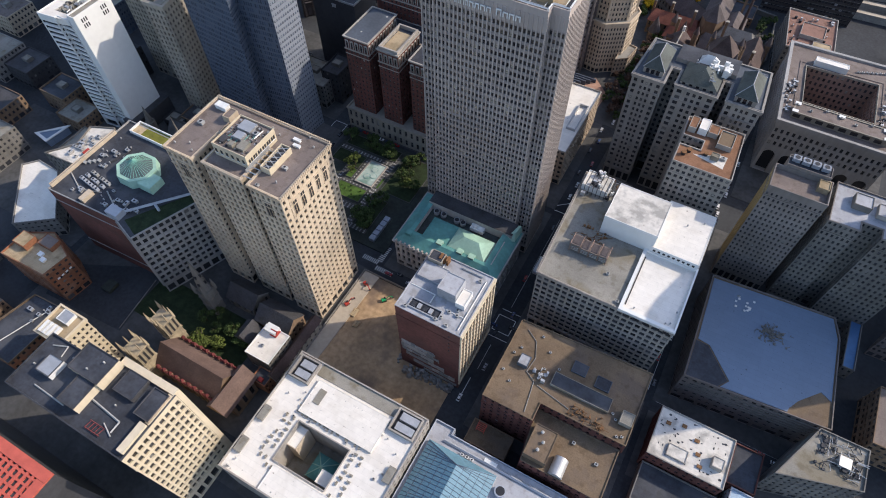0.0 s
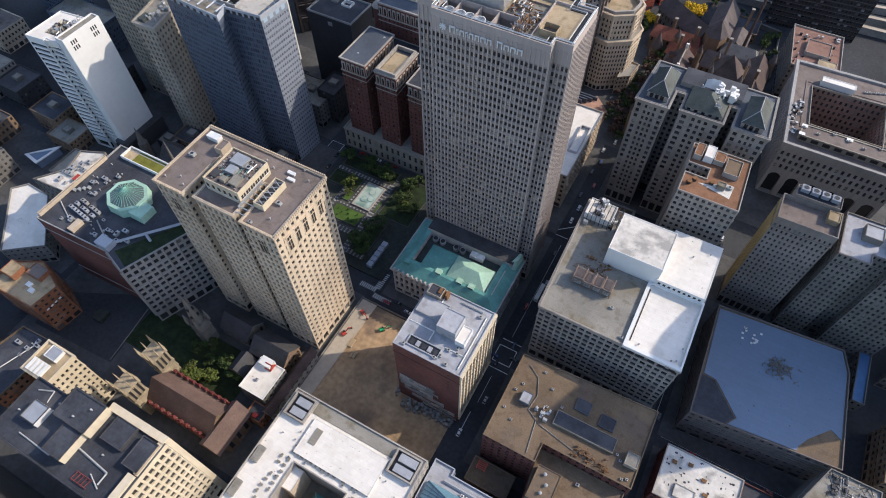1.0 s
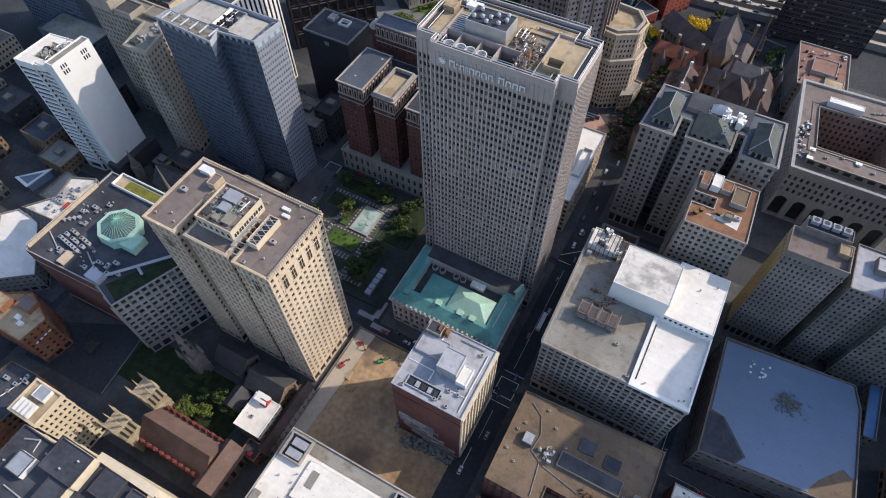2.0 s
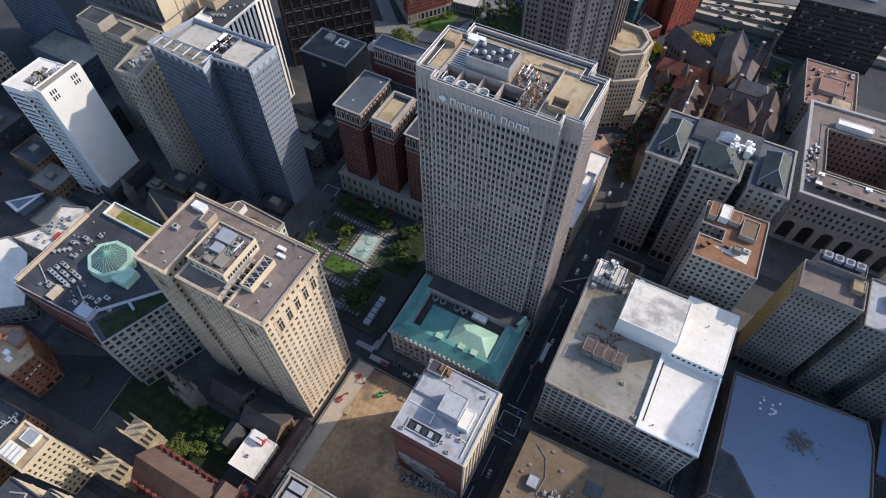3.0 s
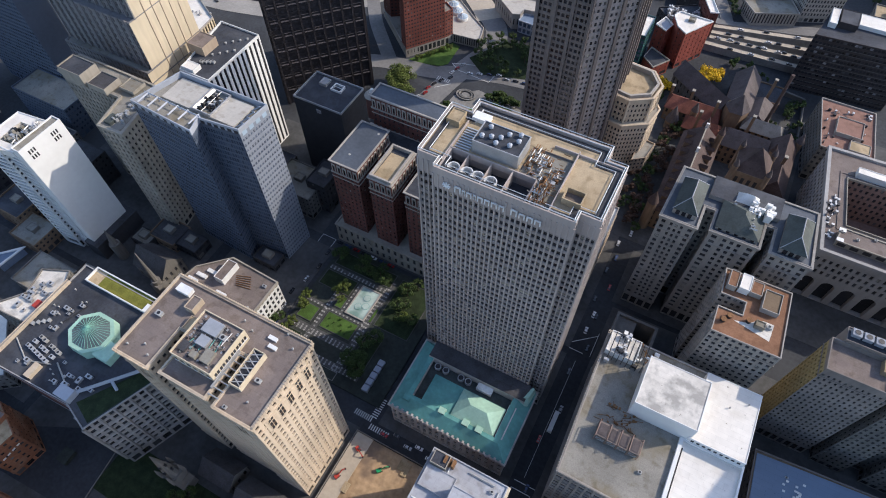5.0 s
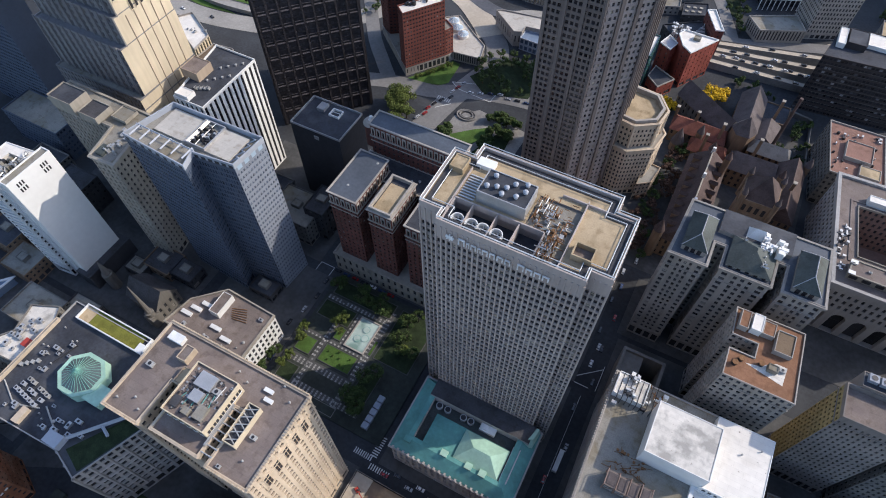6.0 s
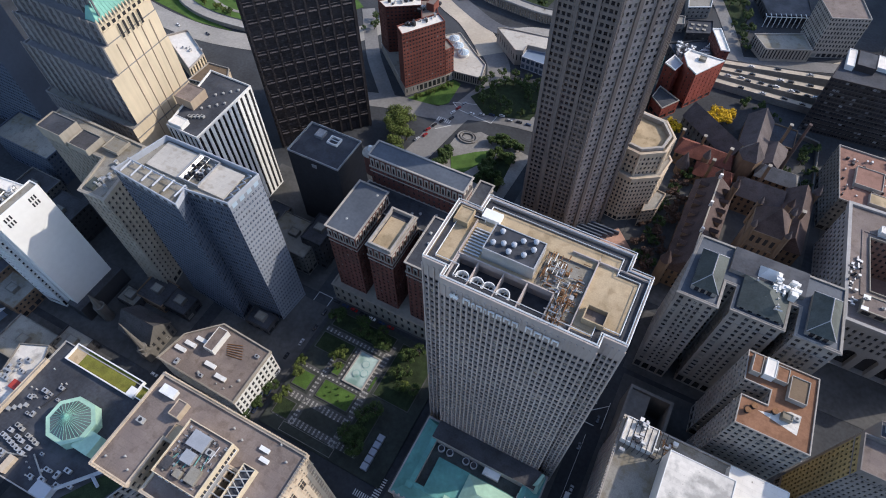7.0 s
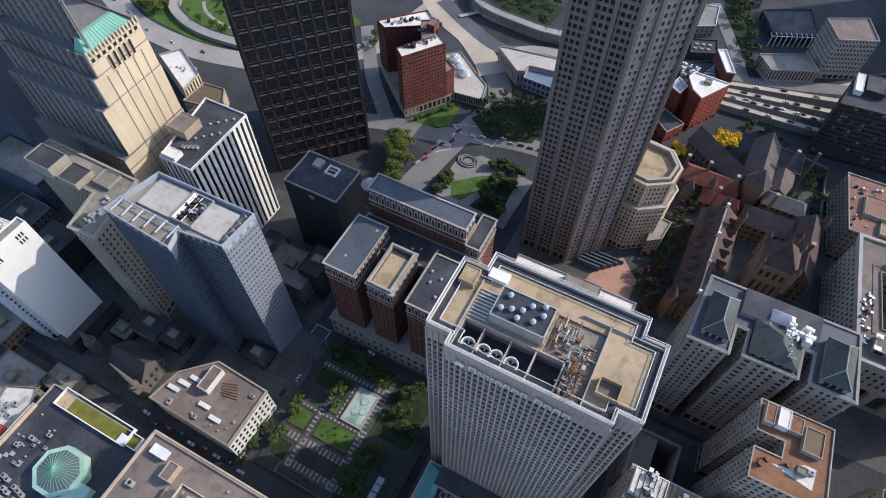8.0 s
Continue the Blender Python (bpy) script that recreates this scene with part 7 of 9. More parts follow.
# ---- black steel tower ----
STEEL = [(-309, 323), (-264, 372), (-329, 388)]
steel = building("steel_tower", "huge brown-black steel office tower", STEEL, 0.16, 256, "black_steel", "gravel_roof", 3.65, 2.33, 0.7, 0.56, 0.3, 0.2, 10, gl="steel_glass", frame_mat="black_steel", limit=90)
a, b = Vector(STEEL[0]), Vector(STEEL[1])
e = (b - a).normalized()
o = Vector((e.y, -e.x))
for k in range(10):
    p = a + e * (2 + k * 7.0)
    q = [p - e * 0.6, p + e * 0.6, p + e * 0.6 + o * 1.3, p - e * 0.6 + o * 1.3]
    s = Shape()
    s.prism([tuple(v) for v in (q[3], q[2], q[1], q[0])], 0.2, 254)
    part("column", s, ["black_steel"], steel)
s = Shape()
for f in range(22):
    z = 12 + f * 11
    for k in range(9):
        p, q_ = a + e * (2.9 + k * 7.0) + o * 0.9, a + e * (8.1 + k * 7.0) + o * 0.9
        s.beam((*p, z + 0.9), (*q_, z + 0.9), 0.9)
        s.beam((*p, z + 3.0), (*q_, z + 3.0), 0.35)
tagged(part("floor_beam", s, ["steel_beam"], steel, "brown steel beam lengths between the columns"), kind="stuff")

# ---- very tall taupe tower ----
BNY = [(-134, 345), (-106, 345), (-87, 364), (-87, 398), (-100, 405), (-134, 405)]
mel = building("taupe_tower", "very tall taupe office tower with chamfered corners", BNY, 0.16, 221, "taupe", "gravel_roof", 3.75, 2.6, 0.66, 0.56, 0.5, 0.22, 8, limit=80, gl="black_glass", blank=(1,))
# Sunlight on the chamfer is put into a lighter wall and paler glass.
s = Shape()
w = facade(s, BNY[1], BNY[2], 0, 221, 10, 58, 0.52, 0.52, 0.35, 0.26)
part("wall", s, ["tower_metal"], mel, "corner side painted lighter for sunlight, with paler windows")
fit_windows(mel, w, "lit_glass", "taupe", 60)
s = Shape()
for i in range(3):
    a, b = Vector(BNY[i]), Vector(BNY[i + 1])
    e = (b - a).normalized()
    o = Vector((e.y, -e.x))
    n = max(2, round((b - a).length / 9.3))
    for k in range(n + 1):
        p = a + e * ((b - a).length * k / n)
        q = [p - e * 0.9, p + e * 0.9, p + e * 0.9 + o * 1.0, p - e * 0.9 + o * 1.0]
        s = Shape()
        s.prism([tuple(v) for v in (q[3], q[2], q[1], q[0])], 0.2, 218)
        part("corner_pier", s, ["taupe"], mel)

for o in list(mel.children):
    if o.name.startswith("wall") and len(o.data.polygons) == 1:
        bpy.data.objects.remove(o)

# ---- octagonal block at its foot ----
OCT = [(-98, 388), (-91, 376), (-78, 374), (-66, 382), (-64, 395), (-72, 406), (-90, 408)]
octb = building("octagon_block", "many-sided buff stone block with a sunken roof", OCT, 0.16, 60, "cream_brick", "tan_roof", 3.8, 2.6, 0.48, 0.55, limit=140, parapet=1.6, rim="cream_brick", cornice=0.8)
building("many_sided_block", "lower tier of the many-sided buff stone block", inset(OCT, -3.2), 0.16, 42, "cream_brick", "limestone", 3.8, 2.2, 0.5, 0.62, limit=30, parapet=0.6, cornice=0.6)
for k in range(len(OCT)):
    s = Shape()
    s.beam((*OCT[k], 41), (*OCT[k], 60), 1.5)
    part("corner_pier", s, ["cream_brick"], octb)
s = Shape()
s.ring(inset(OCT, 1.8), inset(OCT, 3.2), 58.4, 61.4)
part("roof_ring", s, ["pale_stone"], octb)
building("buff_low_block", "lower buff stone block at the octagon's foot", [(-65, 372), (-57, 378), (-55, 393), (-63, 394), (-65, 381)], 0.16, 16, "buff", "gravel_roof", 3.8, 2.6, 0.48, 0.55, limit=60)
s = Shape()
s.face([(-92, 322, 0.2), (-62, 326, 0.2), (-60, 352, 0.2), (-74, 366, 0.2), (-88, 344, 0.2)])
whole("plaza", s, ["pink_stone"], "pink paved plaza at the tall tower's foot", "plaza", kind="structure")
s = Shape()
for k in range(5):
    s.box(-98 + k * 0.4, 348 + k * 3, 0.2, -84 + k * 3.0, 349 + k * 3, 5 - k * 0.5)
whole("glass_canopy", s, ["blue_frame"], "grey framed glass canopies beside the plaza", "canopy", at=(-92, 354, 0.2))

# ---- tower beyond the broad store, whose shade lies over the nearer roofs ----
building("east_tower", "tall dark office tower standing beyond the broad store", [(131, 225), (180, 227), (188, 236), (188, 290), (153, 292), (144.5, 266), (141.5, 250)], 0.16, 164, "taupe", "gravel_roof", 3.8, 2.6, 0.55, 0.5, limit=20)

# Unseen slab, added only to throw shade over the oval lawn and crossing.
building("hidden_slab", "unseen slab added behind the tallest tower to cast shade", rect(-146, 470, -120, 492), 0.16, 86, "taupe", "gravel_roof", 3.8, 3.0, 0.55, 0.5, limit=6)
# Out-of-view block added to put the far deck and lawn in shade.
building("north_tower", "unseen slab added beyond the far deck to cast shade", rect(70, 705, 150, 760), 0.16, 110, "taupe", "gravel_roof", 3.8, 3.2, 0.55, 0.5, limit=6)

# ---- far quarter ----
building("stone_podium", "pale stone base joining two red brick slabs", [(-257.3, 409.6), (-233.5, 444.5), (-268, 470), (-300, 446.5)], 0.16, 8, "pale_stone", "gravel_roof", 7, 3, 0.4, 0.5, 0.4, 0.3, 0, limit=30)
building("red_slab", "red brick slab with many small windows and a white roof", [(-257, 410), (-237.5, 437), (-246, 443), (-265, 416.5)], 0.16, 55, "slab_brick", "white_roof", 3.1, 2.3, 0.55, 0.45, 0.3, 0.3, 8, base_mat="pale_stone", limit=90)
building("red_slab_step", "lower red brick step beside the slab", [(-237.3, 437.3), (-234, 444), (-243, 450), (-246, 443.2)], 0.16, 30, "slab_brick", "gravel_roof", 3.1, 2.3, 0.55, 0.45, 0.3, 0.3, 8, base_mat="pale_stone", limit=10)
link_ = building("red_slab_link", "red brick link with crowded roof between the slabs", [(-246.2, 443.4), (-257, 461), (-267, 455), (-256, 436)], 0.16, 52, "slab_brick", "mauve_roof", 3.1, 2.3, 0.5, 0.4, limit=10)
block(link_, "penthouse", -258, 447, -252, 455, 51.1, 57, "slab_brick", "mauve_roof")
building("red_slab_back", "second red brick slab with a white roof", [(-299, 446), (-289.5, 441), (-267.3, 455.3), (-258, 461.5), (-272, 474)], 0.16, 47, "red_brick", "white_roof", 3.1, 2.8, 0.5, 0.42, limit=30)
rnd = random.Random(71)
for x0, y0, x1, y1, z in ((-262, 418, -246, 438, 54.1), (-292, 446, -272, 462, 46.1), (-262, 442, -252, 456, 51.1)):
    s = Shape()
    for k in range(14):
        t_ = rnd.random()
        x, y = x0 + (x1 - x0) * t_ + rnd.uniform(-2, 2), y0 + (y1 - y0) * t_ + rnd.uniform(-2, 2)
        s.box(x, y, z, x + rnd.uniform(0.6, 2.4), y + rnd.uniform(0.6, 2.4), z + rnd.uniform(0.8, 3.0), rnd.choice((0, 1)))
    whole("roof_clutter", s, ["metal", "dark_metal"], "pale and dark machines on a red slab's roof", "machinery", kind="stuff", at=((x0 + x1) / 2, (y0 + y1) / 2, z))
building("pale_podium", "low pale podium with fins and a white roof", [(-233.2, 443.5), (-211, 446), (-215, 462), (-228, 471), (-250, 488), (-260, 480)], 0.16, 8, "pale_stone", "pale_deck", 7, 1.8, 0.6, 0.8, 0.7, 0.1, 0, limit=40)
for x, y in ((-250.5, 477.5), (-243.5, 471), (-236, 465.5)):
    dm = thing("roof_dome", x, y, 7.1, "round pale ribbed roof dome on a low podium", "dome", "podium domes")
    s = Shape()
    s.drum(x, y, 7.1, 9.6, 4.4, 0, 20)
    part("drum", s, ["white_metal"], dm)
    s = Shape()
    s.drum(x, y, 9.6, 11.4, 4.2, 0, 20, 1.0)
    part("cap", s, ["skylight"], dm, "blue-grey glazed cap")
    for k in range(10):
        a = k * math.pi / 5
        s = Shape()
        s.beam((x + 4.2 * math.cos(a), y + 4.2 * math.sin(a), 9.7), (x + math.cos(a), y + math.sin(a), 11.5), 0.2, 0)
        part("rib", s, ["white_metal"], dm)
building("pale_hall", "low pale-roofed hall with a glazed front", [(-223, 500), (-199, 481), (-193.2, 483.5), (-193, 491), (-170.2, 494), (-172, 510), (-219, 503)], 0.16, 14, "pale_stone", "pale_deck", 10, 4, 0.3, 0.4, 0.4, 0.3, 0, limit=30)
# The blue of this front roof stands in for shade on the pale hall.
building("hall_front", "lower front of the pale hall, roof painted blue for shade", [(-193, 480), (-170, 479), (-170, 493.8), (-192.8, 490.8)], 0.16, 11, "pale_frame", "membrane", 5, 3.6, 0.72, 0.7, 0.5, 0.12, 0, gl="blue_glass", limit=20)
rr = building("bright_red_tower", "bright red brick tower with a white roof", [(-67.5, 494), (-53, 518), (-78, 519), (-81, 512), (-75, 500)], 0.16, 32, "bright_red", "white_roof", 3.6, 4.5, 0.22, 0.5, limit=30, blank=(1, 3), rim="white_panel")
block(rr, "roof_house", -70, 510, -65, 514, 31.1, 33.4, "gravel_roof", "gravel_roof", 0.3)
building("bright_red_wing", "bright red brick wing with a white-edged roof", [(-82, 498), (-79, 508), (-87, 515), (-91, 503)], 0.16, 27, "bright_red", "grey_roof", 4, 5, 0.2, 0.5, limit=10, rim="white_panel")
building("bright_red_step", "low red brick wing with a black roof", [(-80, 473), (-71, 487), (-88, 496), (-90, 482)], 0.16, 12, "bright_red", "tar_roof", 4, 5, 0.2, 0.4, limit=10, rim="pale_stone")
building("bright_red_slab", "red brick slab with a long white roof", [(-52, 538), (-64, 562), (-70, 559), (-58, 536)], 0.16, 27, "red_brick", "white_roof", 4, 5, 0.2, 0.4, limit=10, rim="white_panel")
building("teal_tower", "teal glass block behind the tall tower", rect(-118, 474, -92, 500), 0.16, 34, "teal_glass", "white_roof", 3.6, 2.4, 0.8, 0.6, 0.15, 0.2, 0, gl="blue_glass", limit=30)
building("plant_block", "low dark plant block crowded with white pipes", [(-82, 524), (-62, 541), (-70, 558), (-97, 540)], 0.16, 17, "dark_brick", "tar_roof", 4, 4, 0.4, 0.4, limit=10)
s = Shape()
rnd = random.Random(72)
for k in range(16):
    s.beam((-75 + k * 0.5, 534 + k * 1.2, 17.4 + (k % 2) * 0.6), (-64 - k * 0.25, 540 + k * 0.9, 17.4 + (k % 2) * 0.6), 0.28, 0)
for k in range(40):
    x, y = rnd.uniform(-91, -77), rnd.uniform(529, 543)
    s.box(x, y, 16.1, x + rnd.uniform(0.5, 2.2), y + rnd.uniform(0.5, 2.2), 17 + rnd.uniform(0.5, 3.5), rnd.choice((0, 1)))
whole("roof_pipes", s, ["white_metal", "metal"], "pale pipes and frames crowding a plant roof", "machinery", kind="stuff", at=(-80, 536, 16.1))
building("far_office", "pale concrete office block above a lower wing", [(7, 599), (34, 611), (24, 637), (-5, 622)], 0.16, 36, "pale_stone", "mauve_roof", 3.9, 2.5, 0.55, 0.62, limit=60, rim="pale_stone")
building("far_wing", "low pale concrete office wing with a dark roof", [(-27, 576), (6, 591), (-4, 609), (-39, 591)], 0.16, 12, "pale_stone", "gravel_roof", 11, 2.6, 0.5, 0.7, 0.4, 0.2, 0, limit=30, rim="pale_stone")
deck_ = building("far_deck", "low dark-roofed deck behind a row of white posts", [(-33, 626), (0, 641), (-11, 676), (-48, 656)], 0.16, 9, "dark_brick", "tar_roof", 9, 4, 0.7, 0.7, 0.6, 0.1, 0, limit=20)
for k in range(10):
    s = Shape()
    x, y = -34 + 3.7 * k, 621.5 + 1.68 * k
    s.beam((x, y, 0), (x, y, 10), 0.5)
    s.beam((x, y, 9.8), (x - 1.8, y + 4.5, 9.8), 0.4)
    s.beam((x - 0.2, y - 0.1, 9.8), (x + 3.7, y + 1.7, 9.8), 0.5)
    part("post", s, ["white_panel"], deck_)
building("white_edge_block", "low grey block with a white roof edge", [(-95, 603), (-78, 612), (-81, 640), (-102, 634)], 0.16, 11, "concrete", "gravel_roof", 4, 4, 0.4, 0.5, base=0, limit=10, rim="white_panel")
building("small_white_house", "small white-walled house in the shade", [(-104, 578), (-92, 583), (-94, 594), (-107, 590)], 0.16, 8, "pale_stone", "gravel_roof", 4, 4, 0.4, 0.5, base=0, limit=10)
building("parking_roof", "low dark block with pale roof hatches", [(-88, 574), (-68, 583), (-72, 600), (-91, 592)], 0.16, 7, "dark_brick", "tar_roof", 4, 4, 0.4, 0.5, base=0, limit=10)
for k in range(6):
    hatch(-86 + (k % 3) * 5, 582 + (k // 3) * 6 + (k % 3) * 1.5, 6.1, 2.6, 2, 0.8, "limestone", "pale square hatch on a dark roof")
s = Shape()
s.prism([(14, 588), (33, 594), (50, 606), (40, 622), (36, 610)], 0, 0.3)
whole("office_plaza", s, ["road_tan"], "tan paved corner below the far office", "pavement", kind="structure")
off = building("dark_office", "dark glass office block with pale floor stripes", [(13, 512), (80, 518), (80, 556), (20, 550)], 0.16, 47, "black_steel", "tar_roof", 3.6, 2.4, 0.85, 0.5, 0.3, 0.2, 0, gl="office_glass", limit=60)
block(off, "roof_house", 19, 526, 24, 545, 46, 50, "white_panel", "white_roof", 0.3)
block(off, "roof_house", 38, 534, 62, 548, 46, 49, "white_panel", "white_roof", 0.3)
block(off, "roof_house", 25, 528, 37, 545, 46, 51, "black_steel", "tar_roof", 0.3)
for f in range(10):
    s = Shape()
    s.beam((17, 512.1, 5.6 + f * 3.9), (79, 517.7, 5.6 + f * 3.9), 0.16)
    part("floor_stripe", s, ["grey_stone"], off)
building("arcade_block", "pale stone block with tall arched bays and a white roof", [(-451, 367), (-407, 345), (-409, 364), (-440, 381)], 0.16, 16, "sunny_cream", "white_roof", 11, 3.4, 0.5, 0.8, 0.8, 0.1, 0, limit=30, rim="pale_stone", parapet=1.5)
scatter(-436, 358, -412, 368, 14.5, 6, 73, "pale roof", 0.6)
building("stepped_house", "small cream block with brown stepped roofs", [(-403, 338), (-371, 343), (-384, 362), (-402, 360)], 0.16, 13, "cream_brick", "brown_roof", 4, 3, 0.45, 0.5, base=0, limit=20, rim="pale_stone")
rnd = random.Random(77)
FAR = [(-150, 590, 18, 12), (-125, 620, 26, 9), (-60, 680, 20, 8), (70, 620, 24, 14), (-380, 330, 20, 14), (-372, 312, 16, 16), (-350, 330, 18, 14), (-420, 325, 22, 12), (-480, 330, 26, 18), (-450, 300, 24, 24), (-560, 215, 30, 26), (-505, 205, 26, 18), (-470, 165, 28, 18), (-525, 150, 30, 20), (-440, 120, 26, 16)]
for x, y, w, h in FAR:
    d = rnd.uniform(0.7, 1.1) * w
    b = building("far_house", "plain low city block far behind the towers", rect(x - w / 2, y - d / 2, x + w / 2, y + d / 2), 0.16, h, rnd.choice(("concrete", "buff", "grey_stone", "cream_brick")), rnd.choice(("gravel_roof", "tan_roof", "mauve_roof")), 3.8, 3, 0.5, 0.5, limit=6)
    block(b, "roof_house", x - 3, y - 3, x + 2, y + 2, h - 0.9, h + 2.4, "concrete", "gravel_roof", 0.3)


# ---- courthouse and jail: steep roofs ----
def steep(name, label, x0, y0, x1, y1, z0, z1, along, wall, roof, hip=0.0, turn=0.0, bay=4.0):
    cx_, cy_ = (x0 + x1) / 2, (y0 + y1) / 2
    ob = thing(name, cx_, cy_, 0.16, label, "building")
    o = rect(x0, y0, x1, y1)
    w = []
    for i in range(4):
        s = Shape()
        n = max(1, round((Vector(o[(i + 1) % 4]) - Vector(o[i])).length / bay))
        w += facade(s, o[i], o[(i + 1) % 4], 0.16, z0, n, max(1, round(z0 / 5.5)), 0.38, 0.6, 0.5, 0.2)
        part("wall", s, [wall], ob)
    s = Shape()
    s.gable(x0 - 0.7, y0 - 0.7, x1 + 0.7, y1 + 0.7, z0, z1, along, 0, hip, 1)
    part("roof", s, [roof, wall], ob)
    fit_windows(ob, w, "glass", "dark_metal", 24)
    ob.rotation_euler.z = turn
    return ob


steep("jail_hall", "long dark slate-roofed stone hall set at a slant", -64, 457.5, -18, 472.5, 12, 22, "x", "grey_stone", "mauve_slate", 0, -0.62)
steep("jail_hall", "slate-roofed stone hall with a pinkish sunlit slope", -23, 458, -6, 494, 13, 23, "y", "brown_stone", "mauve_slate", 0)
steep("jail_wing", "stone wing with a dull red tile roof", -60, 437, -23, 452, 11, 17, "x", "brown_stone", "red_tile", 3)
steep("jail_wing", "grey hipped low stone wing", -8, 437, 18, 449.5, 14, 20, "x", "brown_stone", "grey_slate", 4)
s = Shape()
s.drum(-15, 446, 0.16, 22, 8, 0, 6)
s.drum(-15, 446, 22, 33, 8.6, 1, 6, 0.3)
whole("rotunda", s, ["brown_stone", "mauve_slate"], "six-sided stone rotunda with a pointed slate roof", "tower", at=(-15, 446, 0.16))
s = Shape()
s.drum(6, 451, 0.16, 52, 1.3, 0, 12, 0.9)
s.drum(6, 451, 52, 54, 1.1, 0, 12)
whole("stone_chimney", s, ["slate"], "tall slender brown chimney", "chimney", at=(6, 451, 0.16))
HALL = [steep("courthouse_hall", "long brown slate-roofed courthouse hall", -41, 338, -18, 412, 17, 29, "y", "brown_stone", "slate", 2),
        steep("courthouse_hall", "long brown slate-roofed courthouse hall", 12, 382, 28, 430, 18, 29, "y", "brown_stone", "slate", 2),
        steep("courthouse_hall", "brown slate-roofed courthouse front range", -17, 340, 26, 354, 18, 27, "x", "brown_stone", "slate", 3),
        steep("courthouse_link", "brown slate-roofed courthouse link", -17, 414, 12, 430, 15, 24, "x", "brown_stone", "mauve_slate", 2)]
s = Shape()
for y in (340, 362, 384, 408):
    s.box(-30.4, y, 27, -28.6, y + 1.4, 32.5, 0)
s.box(-29.9, 340, 28.8, -29.1, 410, 29.7, 1)
part("ridge_coping", s, ["white_panel", "limestone"], HALL[0], "pale ridge coping with white caps")
for k in range(8):
    for xs in (-1, 1):
        s = Shape()
        xm, y = -29.5 + xs * 7.2, 344 + k * 8.4
        s.box(xm - 2, y, 19, xm + 2, y + 2.6, 24.4, 1)
        s.gable(xm - 2.6, y - 0.3, xm + 2.6, y + 2.9, 24.4, 26.2, "x", 0, 0, 1)
        part("dormer", s, ["slate", "brown_stone"], HALL[0], "stone roof dormer")
ct = thing("courthouse_tower", 1, 371, 0.16, "square brown sandstone courthouse tower with slit windows", "tower")
s = Shape()
s.box(-8, 362, 0.2, 10, 380, 46, 0)
s.ring(rect(-8.6, 361.4, 10.6, 380.6), rect(-7.9, 362.1, 9.9, 379.9), 33, 34, 0)
s.ring(rect(-8.8, 361.2, 10.8, 380.8), rect(-7.9, 362.1, 9.9, 379.9), 45, 46.6, 0)
part("shaft", s, ["brown_stone"], ct)
for k in range(4):
    s = Shape()
    s.box(-5.4 + k * 3.6, 361.86, 20, -4.0 + k * 3.6, 362.02, 32, 0)
    s.box(-5.9 + k * 3.6, 361.7, 19.4, -5.4 + k * 3.6, 362.02, 32.6, 1)
    part("slit_window", s, ["dark_metal", "brown_stone"], ct)
    s = Shape()
    s.box(-5.6 + k * 3.6, 361.86, 37, -3.8 + k * 3.6, 362.02, 42, 0)
    part("belfry_window", s, ["dark_metal"], ct)
s = Shape()
base_q = rect(-8.4, 361.6, 10.4, 380.4)
for i in range(4):
    s.face([(*base_q[i], 46.6), (*base_q[(i + 1) % 4], 46.6), (1, 371, 60)])
part("pyramid_roof", s, ["slate"], ct, "steep slate pyramid roof")
for x in (-8, 10):
    for y in (362, 380):
        s = Shape()
        s.drum(x, y, 30, 50, 1.6, 0, 10)
        s.drum(x, y, 50, 55, 1.8, 1, 10, 0.1)
        part("corner_turret", s, ["brown_stone", "mauve_slate"], ct)
for x, y, h, r_ in ((-42, 337, 34, 3.0), (-17, 337, 36, 3.0), (-30, 413, 34, 2.4), (26, 340, 36, 3), (28, 431, 30, 2.4), (-52, 431, 20, 4.2), (-40, 436, 24, 2.4), (-20, 402, 40, 2.0), (12, 402, 40, 2.0)):
    s = Shape()
    s.drum(x, y, 0.16, h - r_ * 3, r_, 0, 12)
    s.drum(x, y, h - r_ * 3, h, r_ * 1.15, 1, 12, 0.1)
    whole("stone_turret", s, ["brown_stone", "slate" if h > 33 else "mauve_slate"], "round stone turret with a pointed slate cap", "turret", "courthouse turrets", at=(x, y, 0.16))
for x, y, h in ((-36, 424, 27), (-4, 432, 30), (20, 400, 34), (-46, 446, 24), (-28, 440, 26), (2, 478, 28), (-60, 450, 20)):
    ch_ = thing("stone_chimney", x, y, 0.16, "tall square sandstone chimney stack with a pale cap", "chimney", "courthouse chimneys")
    s = Shape()
    s.box(x - 0.9, y - 0.9, 0.2, x + 0.9, y + 0.9, h, 0)
    part("shaft", s, ["brown_stone"], ch_)
    s = Shape()
    s.box(x - 1.15, y - 1.15, h, x + 1.15, y + 1.15, h + 0.7, 0)
    part("cap", s, ["limestone"], ch_)
steep("jail_wing", "low stone wing with a pinkish tile roof", -44, 424, -20, 436, 10, 16, "x", "brown_stone", "red_tile", 3)
steep("jail_wing", "low stone wing with a mauve slate roof", -8, 452, 8, 476, 9, 15, "y", "brown_stone", "mauve_slate", 2)
building("jail_yard_block", "low dark-roofed blocks inside the jail yard", rect(-8, 480, 12, 500), 0.16, 8, "brown_stone", "tar_roof", 4, 3.4, 0.4, 0.5, base=0, limit=10)
wl = thing("jail_wall", 14, 478, 0.16, "high dark stone yard wall beside the courthouse quarter", "wall")
